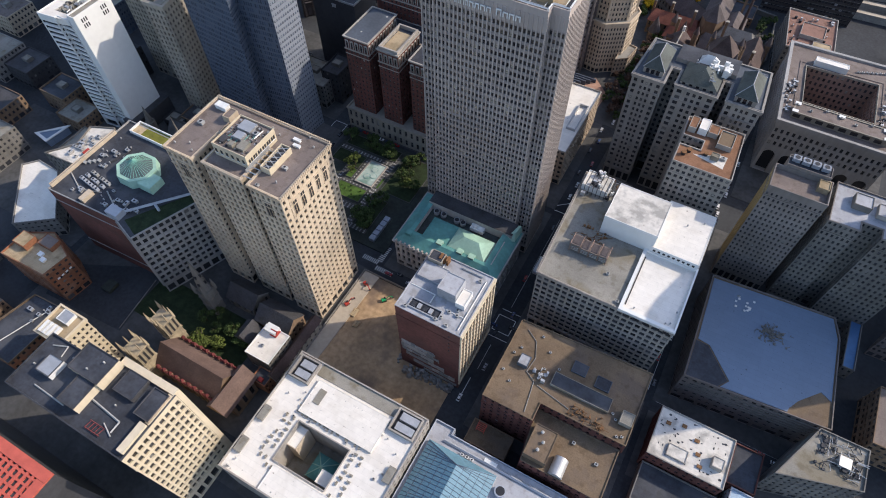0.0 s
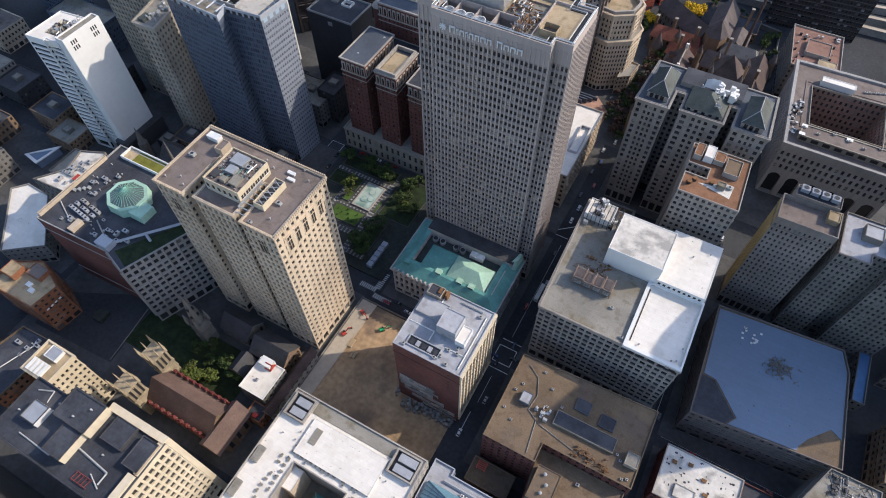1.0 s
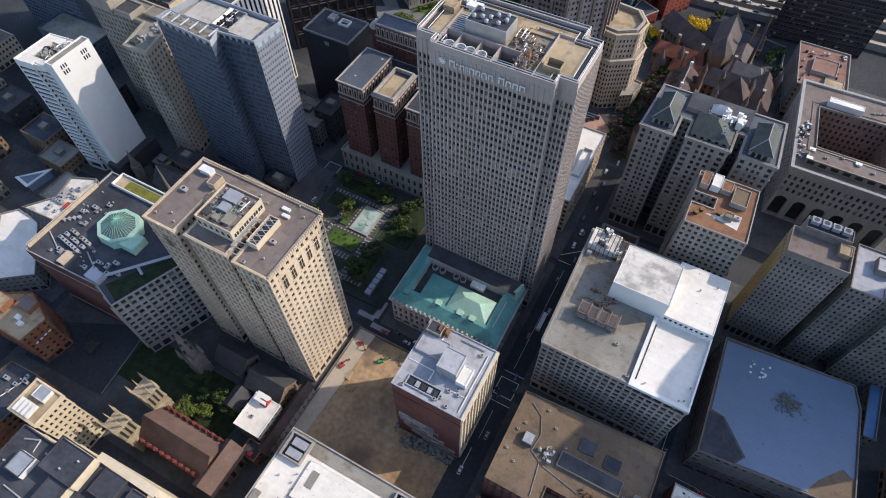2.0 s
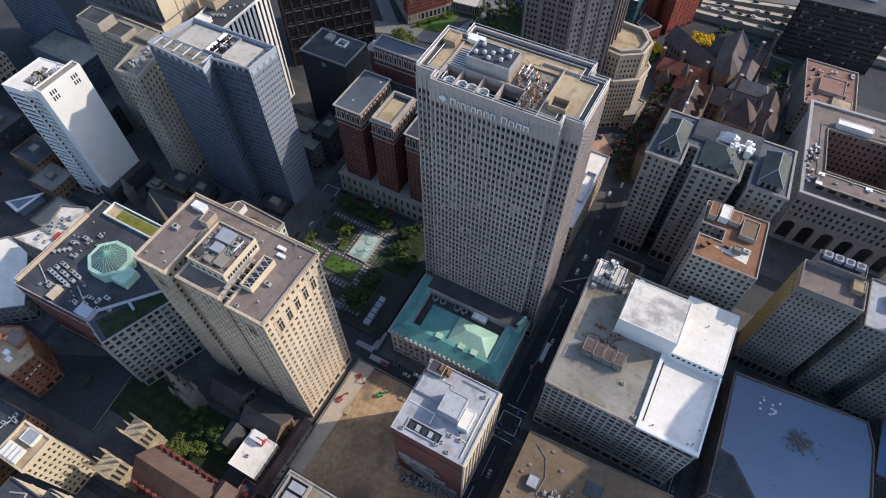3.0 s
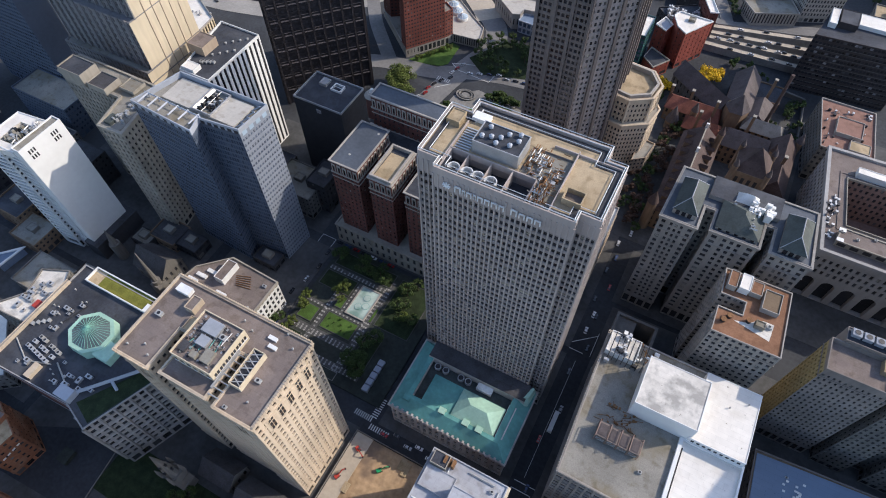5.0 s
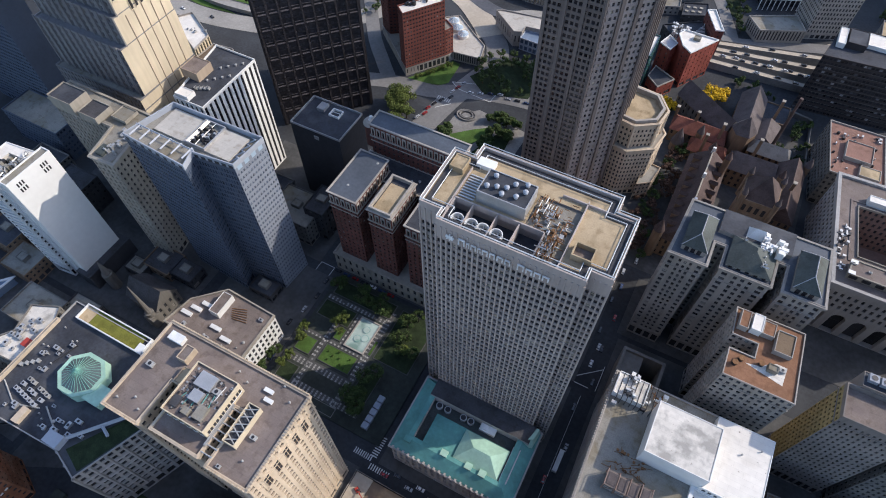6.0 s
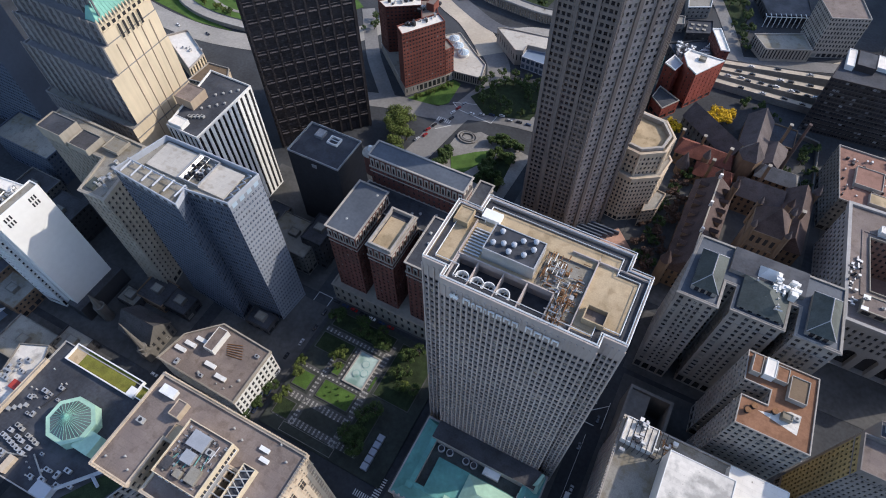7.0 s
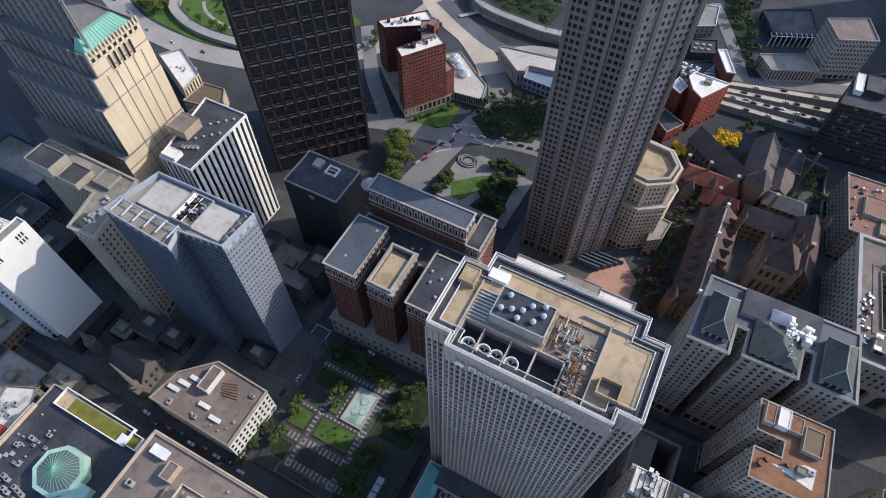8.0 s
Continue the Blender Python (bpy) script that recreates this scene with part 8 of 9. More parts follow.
for (x0, y0), (x1, y1) in (((14, 436), (32, 440)), ((32, 440), (28, 500)), ((28, 500), (-6, 506))):
    s = Shape()
    s.beam((x0, y0, 4), (x1, y1, 4), 1.0)
    s.face([(x0, y0, 0), (x1, y1, 0), (x1, y1, 4), (x0, y0, 4)])
    part("wall_length", s, ["grey_stone"], wl)

# ---- brown-roofed church, chapel and small houses ----
ch = thing("church", -160, 44, 0.16, "sooty stone church with a brown slate roof and two pinnacled towers", "church")
s = Shape()
w = facade(s, (-188, 37), (-140, 37), 0.16, 13, 9, 1, 0.4, 0.7, 0.6, 0.15)
w += facade(s, (-140, 37), (-140, 53), 0.16, 13, 3, 1, 0.4, 0.7, 0.6, 0.15)
w += facade(s, (-140, 53), (-188, 53), 0.16, 13, 9, 1, 0.4, 0.7, 0.6, 0.15)
w += facade(s, (-188, 53), (-188, 37), 0.16, 13, 3, 1, 0.4, 0.7, 0.6, 0.15)
part("wall", s, ["brown_stone"], ch)
s = Shape()
s.gable(-189, 36.4, -148, 53.6, 13, 23, "x", 0, 0, 1)
s.gable(-152, 32, -139, 56, 12, 21, "y", 0, 0, 1)
part("roof", s, ["church_slate", "brown_stone"], ch)
for k in range(9):
    for y in (35.6, 53.8):
        s = Shape()
        s.box(-186 + k * 4, y - 0.6, 0.2, -184.8 + k * 4, y + 1.0, 15, 0)
        s.prism(rect(-186.1 + k * 4, y - 0.7, -184.7 + k * 4, y + 1.1), 15, 15.4, 1)
        s.prism(rect(-186 + k * 4, y - 0.6, -184.8 + k * 4, y + 1.0), 15.4, 17.2, 1, None, False, rect(-185.5 + k * 4, y + 0.1, -185.3 + k * 4, y + 0.3))
        part("buttress", s, ["brown_stone", "cap_red"], ch, "stone buttress with a red cap")
for y in (35.4, 54.0):
    s = Shape()
    s.beam((-187, y, 14.2), (-150, y, 14.2), 0.9)
    part("gutter", s, ["cap_red"], ch, "dull red gutter")
fit_windows(ch, w, "glass", "dark_metal", 30)
for y in (36, 54):
    s = Shape()
    s.box(-197, y - 4, 0.2, -189, y + 4, 30, 0)
    for z in (12, 18, 29.4):
        s.ring(rect(-197.4, y - 4.4, -188.6, y + 4.4), rect(-196.9, y - 3.9, -189.1, y + 3.9), z, z + 0.7)
    tower_ = part("bell_tower", s, ["tan_stone"], ch, "square pale stone tower")
    for k in range(3):
        for a_ in (0, 1):
            s = Shape()
            if a_:
                s.box(-196 + k * 2.4, y - 4.12, 19.5, -194.8 + k * 2.4, y - 3.98, 28.5, 0)
                s.box(-196.3 + k * 2.4, y - 4.35, 18.8, -196 + k * 2.4, y - 3.98, 29, 1)
            else:
                s.box(-189.02, y - 3 + k * 2.4, 19.5, -188.88, y - 1.8 + k * 2.4, 28.5, 0)
                s.box(-189.02, y - 3.3 + k * 2.4, 18.8, -188.65, y - 3 + k * 2.4, 29, 1)
            part("louvre", s, ["dark_metal", "tan_stone"], tower_)
    for x_ in (-197, -193, -189):
        for y_ in (y - 4, y, y + 4):
            if (x_, y_) != (-193, y):
                g = 0.5 if x_ != -193 and y_ != y else 0.28
                s = Shape()
                s.prism(rect(x_ - g, y_ - g, x_ + g, y_ + g), 28, 32, 0, None, False, rect(x_ - g, y_ - g, x_ + g, y_ + g))
                s.prism(rect(x_ - g * 1.2, y_ - g * 1.2, x_ + g * 1.2, y_ + g * 1.2), 32, 36 + g * 4, 0, None, False, rect(x_ - 0.08, y_ - 0.08, x_ + 0.08, y_ + 0.08))
                part("pinnacle", s, ["tan_stone"], tower_)
sp = thing("spired_church", -191, 80, 0.16, "slender grey stone church tower with a tall spire", "church")
s = Shape()
s.box(-194.5, 76.5, 0.2, -187.5, 83.5, 22, 0)
for z in (8, 15, 21.5):
    s.ring(rect(-194.9, 76.1, -187.1, 83.9), rect(-194.4, 76.6, -187.6, 83.4), z, z + 0.5)
part("tower", s, ["grey_stone"], sp, "square stone tower")
for x_ in (-194.5, -187.5):
    for y_ in (76.5, 83.5):
        s = Shape()
        s.prism(rect(x_ - 0.8, y_ - 0.8, x_ + 0.8, y_ + 0.8), 20, 24, 0)
        s.prism(rect(x_ - 0.8, y_ - 0.8, x_ + 0.8, y_ + 0.8), 24, 30, 0, None, False, rect(x_ - 0.1, y_ - 0.1, x_ + 0.1, y_ + 0.1))
        part("pinnacle", s, ["grey_stone"], sp)
s = Shape()
s.drum(-191, 80, 22, 48, 3.2, 0, 8, 0.12)
for k in range(8):
    a = math.pi / 8 + k * math.pi / 4
    s.beam((-191 + 3.2 * math.cos(a), 80 + 3.2 * math.sin(a), 22), (-191, 80, 48), 0.3, 0)
for z in (28, 34):
    for k in range(4):
        a = k * math.pi / 2 + 0.39
        r_ = 3.2 * (48 - z) / 26
        s.box(-191 + r_ * math.cos(a) - 0.5, 80 + r_ * math.sin(a) - 0.5, z, -191 + r_ * math.cos(a) + 0.5, 80 + r_ * math.sin(a) + 0.5, z + 2, 1)
part("spire", s, ["grey_stone", "dark_metal"], sp, "tall ribbed stone spire")
steep("church_hall", "dark slate-roofed church hall in the shade", -186, 86, -168, 99, 8, 15, "x", "grey_stone", "dark_slate")
s = Shape()
s.box(-281.5, 154.5, 0.2, -275.5, 160.5, 10, 0)
s.drum(-278.6, 157.4, 10, 13, 2.6, 0, 12)
s.drum(-278.6, 157.4, 13, 41, 1.7, 0, 8, 0.15)
whole("church_spire", s, ["grey_stone"], "pale slender church spire above shaded roofs", "church", at=(-278.6, 157.4, 0.2))
s = Shape()
s.drum(-317.8, 164.9, 0.2, 14, 3.2, 0, 10)
s.drum(-317.8, 164.9, 14, 27, 2.4, 0, 8, 0.12)
whole("church_turret", s, ["grey_stone"], "short pale conical church turret in the shade", "church", at=(-317.8, 164.9, 0.2))
steep("church_nave", "dark slate-roofed church in the shade", -298, 160, -276, 176, 12, 22, "x", "grey_stone", "dark_slate")

wh = building("white_roof_house", "stone house with a flat white roof", rect(-152, 63, -137, 81), 0.16, 16, "grey_stone", "white_roof", 4, 3, 0.4, 0.5, limit=30, parapet=0.4, rim="white_panel")
s = Shape()
s.box(-150, 77, 15.6, -143, 81.5, 19, 0)
s.gable(-146.5, 76.5, -142.5, 81, 16, 19.5, "x", 1)
part("roof_house", s, ["white_panel", "red_paint"], wh, "white roof house with a red gable")
ac_unit(-146, 70, 15.6, 1.5, 1.2, 1.1, where="flat white roof", mat="metal")
steep("stone_house", "old stone gabled house beside the white roof", -162, 82, -141, 96, 10, 17, "x", "brown_stone", "dark_slate")
steep("stone_house", "old stone gabled house with arched openings", -136.5, 60, -131.5, 98, 9, 13, "y", "limestone", "slate")
steep("stone_house", "small dark gabled house", -167, 70, -158, 80, 7, 12, "y", "grey_stone", "dark_slate")
building("clutter_house", "low house with a cluttered dark roof", rect(-143, 54, -134, 62), 0.16, 10, "old_brick", "tar_roof", 4, 3, 0.4, 0.4, base=0, limit=10)
hatch(-138, 56, 9.1, 2.4, 2, 1.6, "red_paint", "red housing on a cluttered roof")

# ---- cream block with the black roofs ----
cr = building("cream_block", "tall cream office block with stepped black roofs", [(-192, -6), (-130, -6), (-130, 22), (-176, 22), (-176, 18), (-192, 18)], 0.16, 78, "sunny_cream", "tar_roof", 5.4, 2.7, 0.66, 0.66, 0.8, 0.18, 12, limit=180, parapet=0.8, rim="tar_roof", top=3)
block(cr, "roof_house", -172, 10, -156, 21.5, 77.2, 83, "sunny_cream", "tar_roof", 0.4)
block(cr, "roof_house", -166, -1, -157, 10, 77.2, 82, "sunny_cream", "tar_roof", 0.4)
block(cr, "roof_house", -138, 9, -130.6, 20.5, 77.2, 80, "buff", "tar_roof", 0.5)
block(cr, "roof_house", -152, 12, -142, 21.4, 77.2, 79.6, "dark_slate", "tar_roof", 0.3)
block(cr, "white_house", -184, 3.5, -176.5, 11, 77.2, 80.5, "white_metal", "metal", 0.3)
s = Shape()
s.box(-158, 21.4, 77.2, -130.2, 24.4, 78.6, 0)
s.box(-132.4, 8.4, 77.2, -130.2, 21.3, 78.2, 0)
part("cream_ledge", s, ["sunny_cream"], cr, "broad sunlit cream ledge round the roof edge")
s = Shape()
s.box(-158, 22.1, 0.2, -130.05, 24.4, 77.2, 0)
part("side_bay", s, ["sunny_cream"], cr)
s = Shape()
s.box(-133.5, -4, 77.2, -130.5, 8, 79.5, 0)
for k in range(5):
    s.box(-133.6, -3 + k * 2.1, 78, -133.45, -1.8 + k * 2.1, 79, 1)
part("edge_house", s, ["sunny_cream", "dark_metal"], cr)
duct([(-156.5, 5.5), (-141, 4), (-141, -0.5)], 77.2, 0.55, "unit", "pale duct run on a black roof")
duct([(-146, 1), (-140, -1.6)], 77.2, 0.42, "unit", "pale duct run on a black roof")
duct([(-181, -1), (-164.5, -1.5)], 77.2, 0.42, "unit", "pale duct run on a black roof")
duct([(-188, 14), (-182, 16.5), (-181, 12)], 77.2, 0.42, "unit", "pale duct run on a black roof")
s = Shape()
for k in range(5):
    s.beam((-151 + k * 1.6, -3.5, 77.8), (-150.5 + k * 1.6, -0.5, 77.8), 0.3)
s.beam((-151, -3.5, 77.9), (-143.5, -3.5, 77.9), 0.3)
s.beam((-151, -0.5, 77.9), (-143.5, -0.5, 77.9), 0.3)
whole("steel_rack", s, ["cap_red"], "low red steel frame on a black roof", "frame", at=(-147, -2, 77.2))
for x, y in ((-160, 18), (-164, 13), (-147, 8), (-188, 5), (-176, 14)):
    vent(x, y, 77.2 if x > -156 or x < -173 else 82.6, 0, "black roof")
tw = building("narrow_block", "narrow cream block with a ribbed side", rect(-230, 17.5, -213.5, 33), 0.16, 45, "sunny_cream", "tan_roof", 4.2, 2.4, 0.5, 0.55, 0.6, limit=70, cornice=0.5, rim="sunny_cream", top=2.5)
block(tw, "white_house", -225, 26.5, -218, 32.3, 44.2, 46.4, "white_metal", "metal", 0.3)
for k in range(4):
    s = Shape()
    s.box(-228 + k * 2.6, 18.2, 44.2, -226.6 + k * 2.6, 24.4, 46)
    part("roof_fin", s, ["white_panel"], tw, "white upright fin on the roof edge")
building("brown_edge_block", "black-roofed block with a brown brick edge", [(-275, 0), (-247, 0), (-246, 22), (-250, 35), (-268, 34)], 0.16, 22, "old_brick", "tar_roof", 3.9, 3, 0.45, 0.5, limit=50, rim="brown_roof")
duct([(-262, 6), (-254, 30)], 21.1, 0.4, "white_metal", "white pipe on a black roof")
scatter(-264, 22, -251, 32, 21.1, 7, 5, "black roof", 0.7)
ra = thing("red_roof_tower", -195, -42, 0.16, "red-clad tower with a gridded red roof", "building")
# The wall's dark colour paints in the shade on the red cladding.
s = Shape()
s.box(-244, -64, 0.2, -153, -21.5, 69, 0)
part("wall", s, ["dark_brick"], ra, "wall darkened for shade below the red roof margin")
s = Shape()
s.box(-244, -25.5, 69, -153, -21.5, 70, 0)
s.box(-157, -64, 69, -153, -25.6, 70, 0)
part("roof_edge", s, ["steel_red"], ra, "plain red roof margin")
s = Shape()
s.face([(-243, -63, 69.02), (-158, -63, 69.02), (-158, -26, 69.02), (-243, -26, 69.02)])
part("roof_light", s, ["dark_slate"], ra, "dark glazing under the grid")
for k in range(30):
    s = Shape()
    s.box(-243.5 + k * 2.9, -63.5, 69.05, -242.3 + k * 2.9, -25.6, 69.8)
    part("grid_bar", s, ["steel_red"], ra)
for k in range(14):
    s = Shape()
    s.box(-243.5, -63.4 + k * 2.8, 69.05, -157.1, -62.6 + k * 2.8, 69.7)
    part("grid_bar", s, ["steel_red"], ra)

# ---- low roofs and yards in the shade on the far side ----
s = Shape()
s.prism([(-290, 60), (-284, 40), (-229, 43), (-233, 78), (-240, 84)], 0.02, 0.19)
whole("yard", s, ["asphalt"], "dark asphalt yard crowded with parked trucks", "yard", kind="structure")
s = Shape()
s.beam((-230, 44, 0.6), (-234.4, 77, 0.6), 0.5)
whole("yard_wall", s, ["concrete"], "low pale kerb wall along a dark yard", "wall")


def box_truck(x, y, turn, length, mat, label):
    ob = thing("box_truck", x, y, 0.19, label, "truck", "trucks in the yard")
    s = Shape()
    s.box(-length / 2, -1.25, 0.9, length / 2 - 2.2, 1.25, 3.4)
    part("cargo_box", s, [mat], ob)
    s = Shape()
    s.prism(rect(length / 2 - 2.1, -1.15, length / 2, 1.15), 0.6, 1.5)
    s.prism(rect(length / 2 - 2.1, -1.15, length / 2, 1.15), 1.5, 2.5, 1, 0, False, rect(length / 2 - 2.0, -1.0, length / 2 - 0.6, 1.0))
    part("cab", s, ["unit", "dark_metal"], ob)
    for wx in (-length / 2 + 1.4, length / 2 - 1.2):
        for wy in (-1.05, 1.05):
            s = Shape()
            c = [(wx + 0.48 * math.cos(math.pi * i / 5), 0.48 + 0.48 * math.sin(math.pi * i / 5)) for i in range(10)]
            for d in (-0.14, 0.14):
                s.face([(p[0], wy + d, p[1]) for p in (c if d < 0 else c[::-1])])
            for i in range(10):
                p, q = c[i], c[(i + 1) % 10]
                s.face([(p[0], wy - 0.14, p[1]), (q[0], wy - 0.14, q[1]), (q[0], wy + 0.14, q[1]), (p[0], wy + 0.14, p[1])])
            part("wheel", s, ["dark_metal"], ob)
    ob.rotation_euler.z = radians(turn)


box_truck(-249, 57, 62, 9, "white_panel", "white box truck in a dark yard")
box_truck(-262, 66, 58, 10, "slate_panel", "long grey-blue box truck in a dark yard")
box_truck(-243, 62.5, 60, 7, "pale_frame", "pale blue box truck in a dark yard")
box_truck(-257, 45.5, -30, 7, "white_panel", "short white box truck in a dark yard")
box_truck(-250, 47, 60, 7, "pale_frame", "pale blue box truck in a dark yard")
box_truck(-268, 51, 10, 6, "court_brick", "short dull red box truck in a dark yard")
hatch(-254, 61, 0.19, 6, 7, 2.6, "terrace", "low dark shed roof in a yard")
bl = building("rust_brick_block", "rusty brick block with stepped tan roofs", [(-300, 42), (-268, 43), (-266, 58), (-285, 66), (-300, 58)], 0.16, 28, "old_brick", "tan_roof", 3.8, 3.4, 0.4, 0.45, limit=50, rim="old_brick")
block(bl, "roof_house", -298, 50, -289, 58, 27.1, 31, "old_brick", "tan_roof", 0.3)
block(bl, "roof_house", -286, 56, -276, 63, 27.1, 30, "old_brick", "mauve_roof", 0.3)
hatch(-280, 52, 27.1, 3, 2.4, 1.2)
hatch(-276, 50, 27.1, 3, 2.4, 1.2)
s = Shape()
for k in range(4):
    s.box(-265.9, 46.5 + k * 2.6, 20, -265.75, 48 + k * 2.6, 21)
part("pale_panel", s, ["white_panel"], bl)
building("long_white_roof", "low hall with a long pale roof and toothed edge", [(-359, 96), (-325, 61), (-305, 76), (-334, 103), (-352, 104)], 0.16, 16, "concrete", "white_roof", 4, 3.4, 0.4, 0.4, limit=30)
building("white_clutter_block", "block with a crowded white roof", [(-317, 98), (-289, 100), (-288, 118), (-296, 132), (-310, 126), (-306, 112)], 0.16, 46, "grey_stone", "dirty_roof", 4, 3.2, 0.45, 0.5, limit=50)
scatter(-306, 104, -294, 124, 45.1, 14, 61, "crowded white roof", 0.8)
hatch(-294, 110, 45.1, 4, 4, 2, "red_paint", "dull red housing on a white roof")
s = Shape()
s.prism([(-386, 124), (-374, 122), (-372, 138)], 0.2, 6)
s.ring([(-387, 123), (-373.4, 120.8), (-371.2, 140)], [(-385, 124.6), (-374.6, 123), (-372.8, 136)], 6, 6.8, 1)
whole("blue_roof_pavilion", s, ["membrane", "white_panel"], "small blue-roofed three-sided pavilion in the shade", "pavilion", at=(-378, 126, 0.2))
rnd = random.Random(91)
for x, y, w_, d_, h in ((-340, 130, 30, 22, 12), (-400, 100, 30, 30, 20), (-395, 160, 24, 20, 16), (-380, 200, 24, 26, 24), (-300, 190, 20, 16, 8), (-282, 190, 16, 12, 9), (-235, 204, 16, 10, 7), (-245, 255, 30, 24, 20),
                       (-230, 262, 14, 20, 26), (-268, 262, 14, 22, 16), (-345, 30, 40, 30, 18), (-330, -5, 36, 30, 22), (-318, 142, 20, 14, 9), (-372, 150, 22, 18, 12), (-440, 168, 24, 22, 16), (-430, 128, 30, 26, 14), (-312, 180, 14, 10, 7), (-300, 12, 24, 24, 14), (-290, 10, 14, 12, 8), (-420, 210, 26, 22, 16)):
    b = building("shaded_block", "low grey city block in deep shade", rect(x - w_ / 2, y - d_ / 2, x + w_ / 2, y + d_ / 2), 0.16, h, rnd.choice(("grey_stone", "dark_brick", "brown_stone")), rnd.choice(("tar_roof", "dark_slate", "gravel_roof")), 3.9, 3.2, 0.45, 0.5, limit=2)
    block(b, "roof_house", x - 3, y - 2, x + 3, y + 3, h - 0.9, h + 1.8, "grey_stone", "gravel_roof", 0.3)

# ---- the square ----
s = Shape()
s.box(-202, 156, 0, -128, 234, 1.0)
whole("square_terrace", s, ["terrace"], "raised paved terrace of the city square", "terrace", kind="structure")
rnd = random.Random(6)
s = Shape()
BANDS = ((-200, 192.6, -159, 194.9, 0), (-200, 174.6, -159, 179.4, 0), (-187.6, 162, -184, 216, 1), (-162, 162, -157.6, 226, 1), (-177.6, 195, -175.2, 216, 1), (-198, 162.6, -146, 166.4, 0), (-200, 217, -159, 220, 0))
for x0, y0, x1, y1, way in BANDS:
    s.box(x0, y0, 1.0, x1, y1, 1.02 + 0.002 * way, 0)
whole("paved_walk", s, ["kerb"], "paved walks crossing the square", "paving", kind="structure")
s = Shape()
for x0, y0, x1, y1, way in BANDS:
    nx_, ny_ = int((x1 - x0) / 1.25), int((y1 - y0) / 1.25)
    for i in range(nx_):
        for j in range(ny_):
            if ((i % 2 == 0) if not way else (j % 2 == 0)) and rnd.random() < 0.96:
                x, y = x0 + 0.1 + i * 1.25, y0 + 0.1 + j * 1.25
                s.box(x, y, 1.02, x + 1.0, y + 1.0, 1.05)
tagged(whole("paving_slab", s, ["slab"], "rows of pale square slabs set in darker paving", "paving", kind="stuff"))
# Beds outside the sun patch get the shade-darkened green instead of grass.
for x0, y0, x1, y1, m_, lab in ((-183.4, 181, -163, 191.9, "grass", "low walled lawn bed"), (-199, 163, -189, 173, "bed", "shade-darkened planted bed"), (-200, 205, -178.5, 216, "bed", "shade-darkened planted bed"), (-199, 221, -160, 231, "bed", "shade-darkened planted bed"),
                                (-156, 166, -146, 190, "bed", "shade-darkened planted bed"), (-156, 196, -134, 230, "bed", "shade-darkened planted bed"), (-183, 196, -178, 204, "grass", "small planted bed"), (-199, 181, -189, 191, "grass", "planted bed at the edge"), (-160, 196, -157.8, 206, "grass", "narrow planted bed")):
    s = Shape()
    s.ring(rect(x0, y0, x1, y1), rect(x0 + 0.4, y0 + 0.4, x1 - 0.4, y1 - 0.4), 1.0, 1.45, 0)
    s.box(x0 + 0.4, y0 + 0.4, 1.0, x1 - 0.4, y1 - 0.4, 1.35, 1)
    part("soil", s, ["kerb", m_], thing("flower_bed", (x0 + x1) / 2, (y0 + y1) / 2, 1.0, lab + " in the square", "flower bed", "square beds"))
fo = thing("fountain", -168.5, 205, 1.0, "long pale fountain basin with still water", "fountain")
s = Shape()
s.ring(rect(-175, 195, -162, 215.5), rect(-174.2, 195.8, -162.8, 214.7), 1.0, 1.9)
part("rim", s, ["pale_stone"], fo)
M["water"] = material("pale_green_water", (0.42, 0.52, 0.47), 0.15, 0.12, 0.15, 0.8, bump=0.05, spec=0.5, blotch=((0.1, 0.2, 0.16), 0.7, 0.1))
s = Shape()
s.box(-174.2, 195.8, 1.0, -162.8, 214.7, 1.5)
part("water", s, ["water"], fo, "pale green water")
for x, y in ((-166, 204), (-170, 202), (-168, 209)):
    s = Shape()
    s.drum(x, y, 1.4, 1.8, 1.6, 0, 16, 2.2)
    s.drum(x, y, 1.8, 1.85, 2.0, 1, 16)
    part("bowl", s, ["copper", "water"], fo, "green bronze bowl")
s = Shape()
for k in range(5):
    s.box(-141, 160 + k * 4, 1.0, -137.5, 163.4 + k * 4, 3.6 - 0.1 * k)
whole("glass_entrance", s, ["pale_frame"], "row of low glazed entrance roofs", "entrance", at=(-139, 170, 1.0))
s = Shape()
s.ring(rect(-190, 157, -158, 162), rect(-189.8, 157.2, -158.2, 161.8), 0.9, 1.5)
whole("low_wall", s, ["concrete"], "low pale wall round a sunken yard", "wall", at=(-175, 157, 0))


